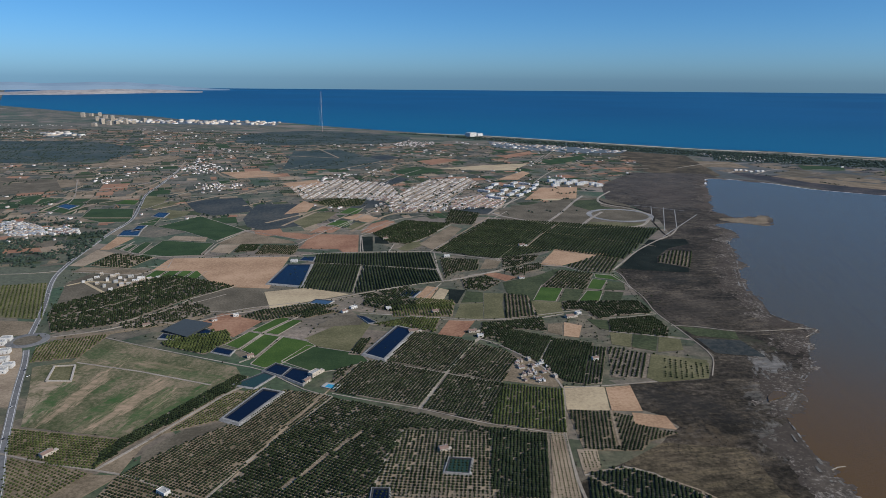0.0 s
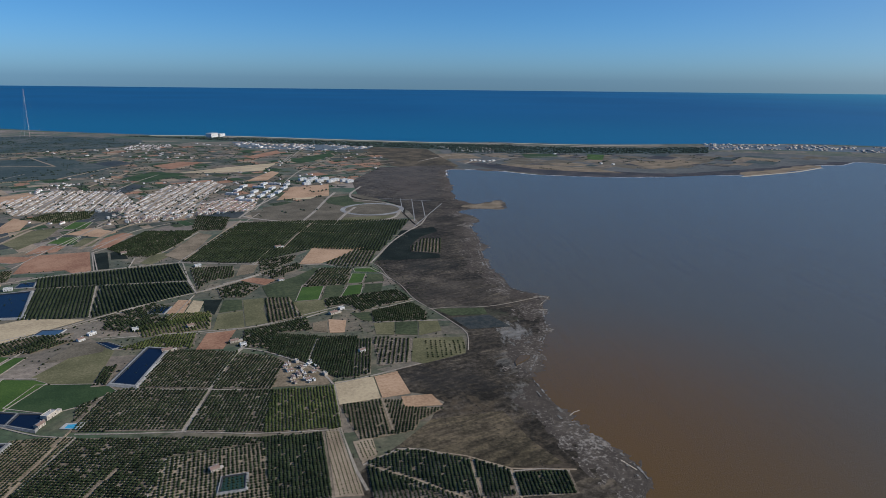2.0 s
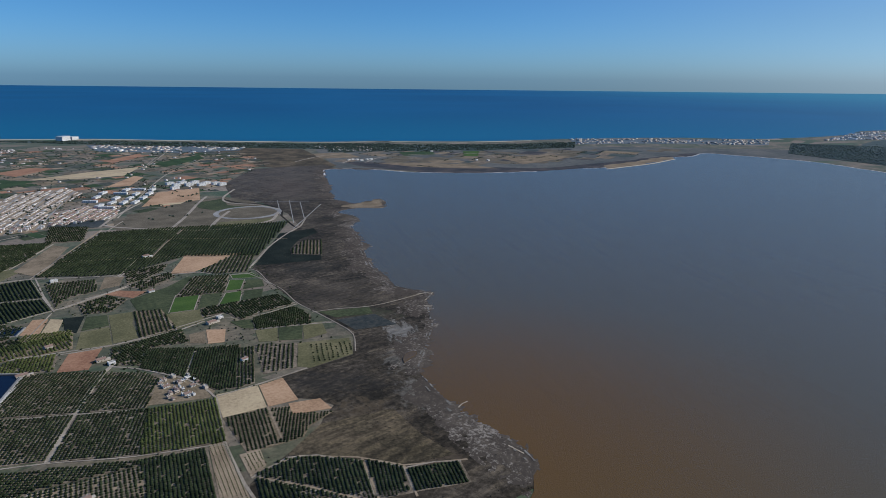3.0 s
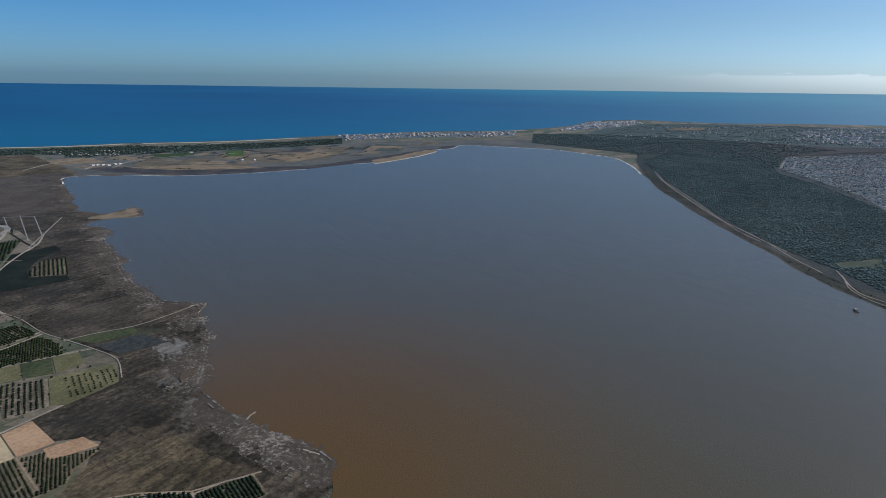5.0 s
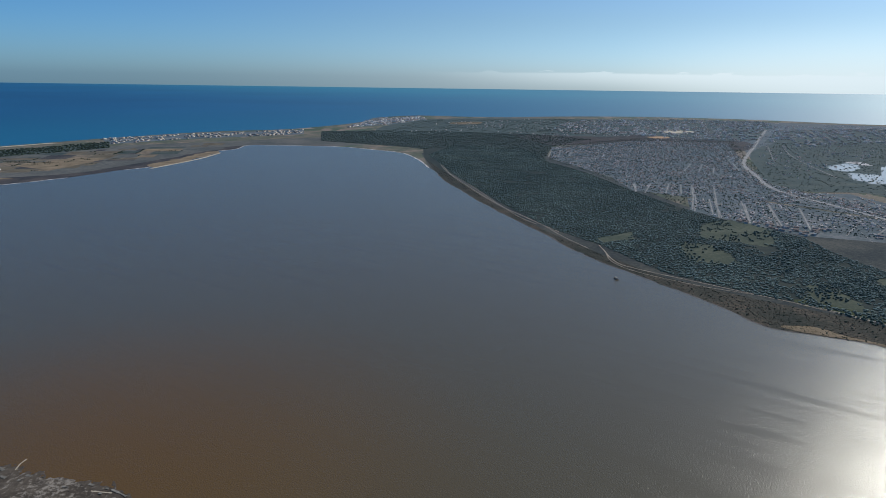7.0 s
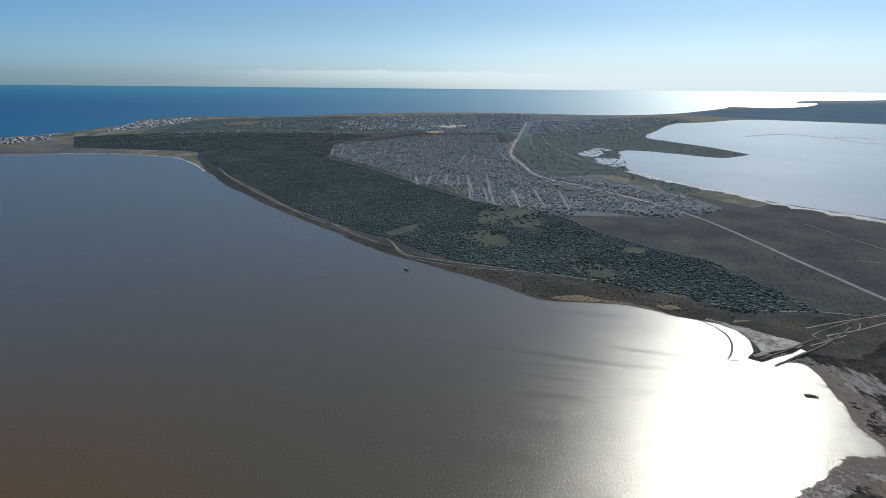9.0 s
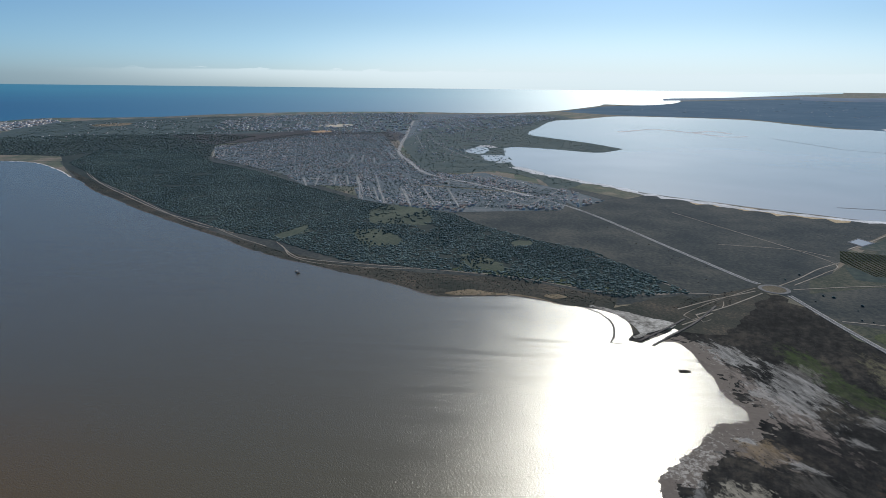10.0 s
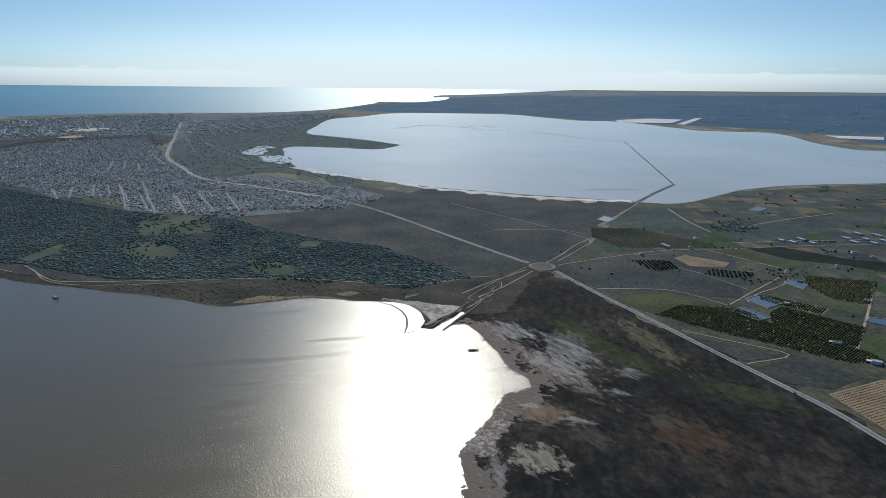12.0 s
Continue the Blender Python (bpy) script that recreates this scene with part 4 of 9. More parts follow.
WOOD = [(660, 243), (771, 251), (772, 162), (664, 118), (589.1, 64.8), (504.9, 20.9), (444.7, -14.8), (419.2, -34.5), (384.9, -73.7), (345.9, -85.9), (313.1, -104.7), (288.1, -124.6), (249.1, -133.5), (220.4, -139.4), (221.9, -109.2), (254.4, -74.5), (267.6, -40.3), (287.5, -3.6), (324.3, 24.9), (355.5, 58.3), (423.2, 105.0), (510.2, 159.8)]
sheet(WOOD, "shade_floor", "wood_floor", "floor of the pine wood, coloured dark for tree shade", 0.045)
sheet([(669, 254), (816, 265), (714, 126), (528.1, 21.9), (456.0, -15.1), (426.3, -65.7), (400.3, -150.4), (229.9, -175.3), (205.1, -143.4), (214.3, -137.1), (211.8, -104.8), (237.3, -70.0), (246.2, -37.4), (265.9, -3.4), (291.6, 22.5), (321.9, 53.0), (377.5, 94.2), (440.1, 135.0), (530.8, 191.4)], "scrub", "dry_scrub", "dark scrub under and round the pine wood", 0.033)
WOOD_FAR = [(877, 495), (929, 436), (971, 314), (977, 172), (941, 103), (812, 135), (655, 117), (748, 157), (747, 243), (713, 268), (724, 295), (734, 358), (745, 422)]
sheet(WOOD_FAR, "shade_floor", "wood_floor", "thin wood floor beyond the lagoon, coloured dark for shade", 0.044)
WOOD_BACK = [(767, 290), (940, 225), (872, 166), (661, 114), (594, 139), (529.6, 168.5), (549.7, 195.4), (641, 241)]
sheet(WOOD_BACK, "shade_floor", "wood_floor", "thin wood floor beside the lagoon, coloured dark for shade", 0.0445)
CLEARINGS = [[(400.6, -23.1), (418.9, -42.0), (414.5, -58.4), (359.9, -58.7), (357.8, -36.3), (364.2, -22.2)], [(344.5, -11.8), (348.1, -26.0), (323.0, -36.6), (309.2, -31.8), (314.5, -13.8)], [(287.1, -57.6), (294.6, -70.0), (259.2, -75.7), (264.9, -61.0)], [(340.8, 29.2), (363.9, 11.9), (345.5, 14.3), (330.4, 25.4)], [(311.4, -89.6), (313.2, -101.8), (301.9, -99.9), (300.2, -88.0)]]
for outline in CLEARINGS:
    sheet(ragged(outline, 4.0, 1.2, 9.0), "clearing", "meadow", "grassy clearing in the pine wood", 0.055)
EAST_BANK = [(621, 231), (555.7, 191.9), (483.7, 147.8), (408.1, 101.4), (344.5, 56.6), (307.2, 23.7), (280.0, -3.6), (261.7, -39.5), (250.5, -73.4), (218.9, -107.9), (207.4, -100.8), (203.0, -80.7), (210.5, -42.6), (251.6, -3.3), (308.3, 50.9), (449.0, 148.8)]
sheet(EAST_BANK, "bank", "shore_scrub", "brown shore scrub below the wood", 0.05)
DUNES = [(321, 772), (410, 711), (523, 659), (619, 642), (567, 587), (482, 608), (372, 646), (283, 682)]
sheet(DUNES, "dune", "dune_pines", "dark pine belt behind the beach", 0.045)
DUNES_NORTH = [(-74, 1002), (91, 919), (193, 846), (310, 772), (392, 737), (356, 668), (287, 713), (180, 789), (86, 868)]
sheet(DUNES_NORTH, "dune", "dune_pines", "dark pine belt behind the beach", 0.046)
sheet([(282, 718), (513, 653), (682, 529), (882, 382), (953, 331), (816, 281), (683, 385), (637, 455), (466, 421), (321.5, 490.2), (238, 552)], "strip", "rough_land", "rough brown-green land between lagoon and beach", 0.024)
FAR_SHORE = [(268, 589), (329, 530), (399, 466), (461, 463), (553, 469), (645, 475), (641, 439), (495, 420), (417.1, 419.7), (322.5, 457.8), (265, 546)]
sheet(ragged(FAR_SHORE, 6.0, 12, 3.0), "rust", "shore_flat", "brown flat shore across the lagoon", 0.052)
beach = road([(-39, 1006), (78, 955), (198, 869), (318, 792), (405, 761), (381, 774), (482, 712), (581, 685)], 7, SOIL["beach"], "beach", "long pale sand beach along the sea")
sheet(ragged([(168.8, 382.3), (172.8, 371.6), (186.7, 366.2), (194.2, 378.0), (199.1, 391.2), (186.4, 388.0), (177.4, 386.2)], 3.2, 1.6, 4.0), "dry", "sand_spit", "pale sand spit in the lagoon", 0.1)
sheet(ragged([(468, 446), (506, 452), (588, 468), (582, 452), (513, 435), (462, 427)], 6.0, 8, 3.0), "dry", "sand_spit", "dry sandy point on the far shore", 0.1)
road([(455, 428), (490, 431), (530, 436), (580, 450)], 3.0, SOIL["beach"], "sand_rim", "pale sand rim of the dry point")

# salt and mud along the water's edge
def shore_band(points, width, soil, name, label, z, step=2.0, gaps=None):
    """A band of uneven width along a shoreline; gaps: how much of it is missing."""
    line = smooth_line(points, step)
    bm = bmesh.new()
    rows = []
    for i, (x, y) in enumerate(line):
        (ax, ay), (bx, by) = line[max(i - 1, 0)], line[min(i + 1, len(line) - 1)]
        d = math.hypot(bx - ax, by - ay) or 1.0
        nx, ny = -(by - ay) / d, (bx - ax) / d
        a = width * max(0.04, 0.5 + 0.9 * noise.noise((x * 0.13, y * 0.13, 1.0)) + 0.5 * noise.noise((x * 0.5, y * 0.5, 4.0)))
        b = width * max(0.04, 0.5 + 0.9 * noise.noise((x * 0.13, y * 0.13, 9.0)) + 0.5 * noise.noise((x * 0.5, y * 0.5, 6.0)))
        rows.append([bm.verts.new((x + nx * o, y + ny * o, z)) for o in (a, -b)])
    for r, q in zip(rows, rows[1:]):
        x, y = r[0].co.xy
        if gaps is None or noise.noise((x * 0.3, y * 0.3, 3.0)) + 0.6 * noise.noise((x * 0.9, y * 0.9, 5.0)) > gaps:
            bm.faces.new((r[0], r[1], q[1], q[0]))
    return tagged(link_mesh(name, bm, SOIL[soil]), label, "shore", kind="structure")


def tidal_flat(shore, shallow, inland, height, step, material, name, label, seed, crest=0.45):
    """Low uneven ground across a shoreline: it dips under the water on one side and under the scrub on the other, in bays and banks."""
    line = np.array(smooth_line(shore, 2.0))
    a, b = line[:-1], line[1:]
    lo, hi = line.min(0) - inland, line.max(0) + inland
    nx, ny = int((hi[0] - lo[0]) / step), int((hi[1] - lo[1]) / step)
    gx, gy = np.meshgrid(lo[0] + step * np.arange(nx), lo[1] + step * np.arange(ny))
    x, y = gx.ravel(), gy.ravel()
    near = np.full(len(x), 1e9)
    for (ax, ay), (bx, by) in zip(a, b):
        dx, dy = bx - ax, by - ay
        t = np.clip(((x - ax) * dx + (y - ay) * dy) / (dx * dx + dy * dy + 1e-9), 0, 1)
        near = np.minimum(near, np.hypot(x - ax - t * dx, y - ay - t * dy))
    off = np.where(inside(lagoon_edge, x, y), -near, near)
    z = np.full(len(x), -1.0)
    for k in np.nonzero((off > -shallow * 1.7) & (off < inland * 1.3))[0]:
        px, py, d = x[k], y[k], off[k]
        base = crest + (1 + crest) * d / shallow if d < 0 else crest - (crest + 0.75) * (d / inland) ** 0.9
        rough = 1.1 * noise.noise((px * 0.07, py * 0.07, seed)) + 0.8 * noise.noise((px * 0.2, py * 0.2, seed + 3)) + 0.7 * noise.noise((px * 0.55, py * 0.55, seed + 7)) + 0.5 * noise.noise((px * 1.3, py * 1.3, seed + 9))
        z[k] = 0.07 + height * (base + rough)
    me = bpy.data.meshes.new(name)
    grid = np.arange(nx * ny).reshape(ny, nx)
    quads = np.stack([grid[:-1, :-1], grid[:-1, 1:], grid[1:, 1:], grid[1:, :-1]], -1).reshape(-1, 4)
    quads = quads[(z[quads] > -0.9).all(1) & (z[quads] > 0.02).any(1)]
    used, back = np.unique(quads, return_inverse=True)
    me.from_pydata(np.stack([x, y, z], 1)[used].tolist(), [], back.reshape(-1, 4).tolist())
    me.materials.append(material)
    return tagged(new(name, me), label, "shore", kind="structure")


tidal_flat(SHORE_WEST[:32], 4.5, 9.0, 0.08, 0.5, FLAT_WEST, "mud_flat", "grey mud and salt fringe of the marsh", 1.0, 0.3)
tidal_flat(SHORE_EAST[-14:], 2.6, 7.5, 0.08, 0.5, FLAT_SOUTH, "mud_flat", "brown mud and white salt crust along the bay", 5.0, 0.45)
shore_band(SHORE_EAST[14:-20], 0.7, "mud", "mud_rim", "thin brown mud rim below the wood", 0.088)
for line in ([(222.9, -168.5), (212.1, -145.9), (205.0, -133.2), (198.1, -123.3), (193.5, -124.1), (196.5, -130.4)], [(209.5, -146.1), (202.7, -140.9), (197.4, -127.9), (190.9, -126.7), (192.6, -130.6)]):
    road(line, 0.45, None, "scrub_track", "pale dirt track through the scrub")
scatter([(217.2, -138.0), (221.5, -157.6), (206.1, -147.6), (202.2, -131.6), (206.4, -122.8)], 0.5, 0.2, 0.5, BUSH, "scrub_bushes", "dark bushes by the canal mouth", 0.7, 0.03, 0.0)
for k, (inland, width, z) in enumerate(((0.2, 0.4, 0.17), (-1.6, 0.4, 0.2))):
    shifted = [(x + inland, y + 0.4 * inland) for x, y in SHORE_WEST[:23]]
    shore_band(shifted, width, "mud_salt", "salt_rim", "thin pale salt streaks along the marsh shore", z, 0.7, 0.1 + 0.12 * k)
shore_band(SHORE_EAST[:14], 1.3, "white", "sand_rim", "whitish salt rim of the far shore", 0.087)
shore_band(SHORE_WEST[-7:], 1.2, "white", "sand_rim", "whitish salt rim of the far shore", 0.0875)
sheet(ragged([(211.8, -94.2), (206.2, -102.3), (197.1, -110.2), (189.8, -115.3), (184.7, -104.4), (180.6, -96.8), (186.8, -99.8), (194.6, -101.1), (202.0, -99.4)], 1.6, 0.8, 3.0), "salt", "sand_bank", "pale sand bank by the canal mouth", 0.1)
road([(210.2, -91.5), (204.4, -94.4), (198.0, -95.1), (189.6, -93.4), (181.9, -89.7), (178.1, -87.0), (177.5, -90.5)], 0.7, SOIL["mud"], "mud_spit", "thin dark mud spit in the bay")
sheet(ragged([(171.4, -176.7), (166.8, -197.5), (148.4, -197.9), (152.8, -175.1)], 1.5, 2, 9.0), "meadow", "green_meadow", "green meadow beside the highway", 0.06)
shore_band([(551.4, -177.1), (473.8, -213.1), (432.9, -227.8), (398.8, -252.2), (365.2, -278.6), (335.4, -309.7), (321.8, -328.0)], 7, "white", "salt_shore", "white salt crust along the salt lagoon", 0.12, 6.0)
shore_band([(404.5, -245.9), (379.8, -264.3), (363.4, -277.2), (332.1, -306.7)], 9, "sand", "salt_shore", "pinkish sand behind the salt shore", 0.1, 6.0)

sheet([(986, 438), (1289, 204), (1505, -208), (1488, -507), (995, -306), (804, -191), (587.6, -109.9), (587.8, -83.7), (947, -91), (1001, 75), (994, 241)], "town", "town_ground", "hazy built-up ground of the far town", 0.04)

# the open land round the salt lagoon's inlets and the far scrub before the town
sheet(ragged([(988, -138), (1462, -473), (1289, -499), (729, -354), (464.0, -177.1), (512.9, -171.2), (565.2, -146.6), (558.9, -89.7), (650, -81)], 4.0, 12, 3.0), "dune", "dry_scrub", "dark low scrub round the salt lagoon", 0.046)
sheet(ragged([(995, 216), (1069, 44), (1008, -97), (861, -83), (890, 37), (841, 120), (840, 155)], 3.0, 12, 4.0), "rust", "dry_scrub", "brown open scrub before the far town", 0.048)
for outline in ([(733, -154), (770, -173), (758, -186), (705, -166), (711, -154)], [(684, -160), (689, -180), (664, -186), (623, -173), (632, -160), (655, -156)]):
    tagged(link_mesh("salt_pool", slab(ragged(outline, 5.0, 2.5, 2.0), 0.09), SALINE), "shallow pale pool beside the salt lagoon", "pool", kind="structure")
sheet(ragged([(1133, 26), (1177, -11), (1151, -46), (1109, -11)], 1.0, 6, 1.0), "beach", "quarry", "pale bare quarry ground before the far town", 0.09)
sheet(ragged([(1013, 29), (1036, 8), (1015, -3), (993, 16)], 1.0, 6, 1.0), "tan", "quarry", "pinkish bare ground before the far town", 0.09)
for line in ([(591, -170), (576, -175), (547.5, -182.1)], [(764, -194), (790, -190), (777, -182)], [(984, -451), (1033, -539), (964, -568), (893, -579), (891, -616)], [(964, -568), (988, -616), (942, -622)]):
    road(line, 11.0, SOIL["white"], "salt_streak", "white salt crust at the water's edge")
for line in ([(367.4, 66.5), (336.3, 46.8), (316.4, 31.3)], [(325.6, 27.3), (311.5, 22.6), (296.4, 18.4), (283.2, 6.4), (272.1, -18.4), (266.6, -42.4), (253.9, -68.3), (242.1, -90.8), (225.3, -106.3), (221.4, -131.1)], [(617, 214), (576, 198), (539.7, 179.8), (496.6, 151.5), (459.5, 129.1), (415.5, 103.2), (380.3, 81.8), (361.5, 66.1)]):
    road(line, 0.7, None, "shore_track", "pale dirt track along the wooded shore")

FAR_BANK = [(896, 420), (1237, 458), (1399, 222), (1392, 81), (1023, 60), (975, 204), (916, 297)]
sheet(ragged(FAR_BANK, 5.0, 12, 3.0), "dune", "dry_scrub", "dark wooded scrub behind the pine wood", 0.052)
sheet(ragged([(1167, 386), (1214, 342), (1156, 331), (1127, 364)], 2.0, 8, 3.0), "dry", "bare_ground", "bare dry ground in the far scrub", 0.06)

# ---- highways and tracks ----
def highway(points, width):
    road(points, width * 1.25, GRAVEL, "highway_verge", "pale gravel verge of the highway")
    road(points, width * 1.05, ASPHALT, "highway", "grey two-lane highway")
    line = smooth_line(points, 4.0)
    for side in (-0.42, 0.42):
        shifted = []
        for i, (x, y) in enumerate(line):
            (ax, ay), (bx, by) = line[max(i - 1, 0)], line[min(i + 1, len(line) - 1)]
            d = math.hypot(bx - ax, by - ay) or 1.0
            shifted.append((x - (by - ay) / d * width * side, y + (bx - ax) / d * width * side))
        tagged(link_mesh("road_edge_line", ribbon(shifted, 0.1, 0.165, 0.1), WHITEWASH), "white painted edge line of the highway", "road marking", kind="structure")


highway([(-80.1, 98.1), (-88.8, 114.5), (-96.1, 126.7), (-110.0, 152.9), (-119.4, 171.7), (-124.9, 181.6)], 1.5)
highway([(-131.2, 194.1), (-141.9, 218.8), (-156.2, 248.5), (-162.2, 265.9), (-168.5, 294.7), (-175.2, 335.2), (-179.2, 366.5), (-195.4, 414.8), (-207.5, 450.6), (-217.5, 501.2), (-236, 582)], 1.5)
highway([(1265, -159), (948, -109), (738, -77), (628, -78), (552.1, -83.8), (491.3, -114.9), (434.8, -142.3), (373.7, -158.6), (288.3, -166.7), (232.2, -172.1), (227.7, -173.6)], 1.8)
highway([(212.3, -176.1), (180.1, -171.6), (156.5, -169.2), (136.5, -167.1), (114.9, -164.9), (95.1, -162.9), (80.1, -161.3), (66.3, -157.9), (49.4, -153.7)], 1.75)


road([(1265, -159), (948, -109), (738, -77), (628, -78), (552.1, -83.8), (491.3, -114.9), (434.8, -142.3)], 4.4, GRAVEL, "avenue_verge", "wide pale verge of the town avenue")


def ring(x, y, r, width, name, label):
    bm = bmesh.new()
    n = 36
    loops = [[bm.verts.new(((r + o) * math.cos(6.2832 * i / n), (r + o) * math.sin(6.2832 * i / n), z)) for i in range(n)] for o, z in ((-width / 2, 0.0), (-width / 2, 0.156), (width / 2, 0.156), (width / 2, 0.0))]
    for a, b in zip(loops, loops[1:]):
        for i in range(n):
            bm.faces.new((a[i], a[(i + 1) % n], b[(i + 1) % n], b[i]))
    ob = link_mesh(name, bm, ASPHALT)
    ob.location = (x, y, 0)
    tagged(ob, label, "roundabout", kind="structure")
    mound = bmesh.new()
    bmesh.ops.create_circle(mound, cap_ends=True, radius=r - width / 2 - 0.1, segments=28)
    ob = link_mesh("roundabout_island", mound, SOIL["grey"])
    ob.location = (x, y, 0.15)
    tagged(ob, "grassy island in the middle of the roundabout", "roundabout island", kind="structure")


# small shore features: salt-edged sand, a heap of reddish earth, a pool, an old creek
sheet(ragged([(234.3, -43.1), (237.1, -54.7), (232.7, -60.5), (229.6, -68.6), (223.9, -77.9), (214.4, -83.3), (222.0, -77.3), (227.6, -68.0), (229.5, -57.6), (231.4, -47.0)], 0.6, 1.0, 4.0), "dry", "sand_bank", "pale salty sand along the lagoon shore", 0.105)
sheet(ragged([(225.6, -81.0), (227.4, -85.6), (223.9, -90.1), (220.8, -87.7), (221.7, -83.2)], 1.6, 0.5, 5.0), "dry", "earth_heap", "reddish bare earth by the shore", 0.11)
sheet(ragged([(268.3, -54.9), (258.8, -76.4), (244.4, -96.1), (231.4, -111.9), (227.5, -107.9), (238.7, -91.7), (252.4, -74.7), (261.6, -53.7)], 0.8, 2.0, 6.0), "meadow", "green_strip", "green grassy strip along the wooded shore", 0.056)
tagged(link_mesh("marsh_pool", slab(ragged([(85.4, 154.4), (88.7, 157.7), (91.8, 157.4), (90.3, 155.1), (86.8, 153.3), (84.7, 152.1)], 0.3, 0.8, 7.0), 0.225), LAGOON), "small blue pool in the salt marsh", "pool", kind="structure")
for line, width in (([(107.9, 442.6), (112.3, 427.6), (121.8, 418.6), (128.1, 406.3), (128.2, 386.2), (123.7, 372.5)], 1.8), ([(123.7, 372.5), (120.3, 343.3), (120.5, 334.2)], 1.0)):
    road(line, width, SOIL["black"], "creek", "dark overgrown creek round the estate")
for line in ([(123.6, 424.8), (129.3, 423.4)], [(137.7, 421.3), (124.5, 375.9)], [(144.6, 417.3), (122.9, 349.0)], [(149.2, 409.6), (131.2, 353.4)], [(157.8, 394.7), (117.4, 335.0)], [(129.3, 423.4), (154.1, 406.2)]):
    road(line, 0.5, GRAVEL, "old_dike", "low pale dike of an old salt pan", False)

(rx, ry), (sx, sy) = [(-129.1, 189.0), (220.6, -175.3)]
ring(rx, ry, 5.0, 2.2, "roundabout", "grey asphalt roundabout where farm roads meet")
ring(sx, sy, 5.3, 1.5, "roundabout", "grey asphalt roundabout on the highway")

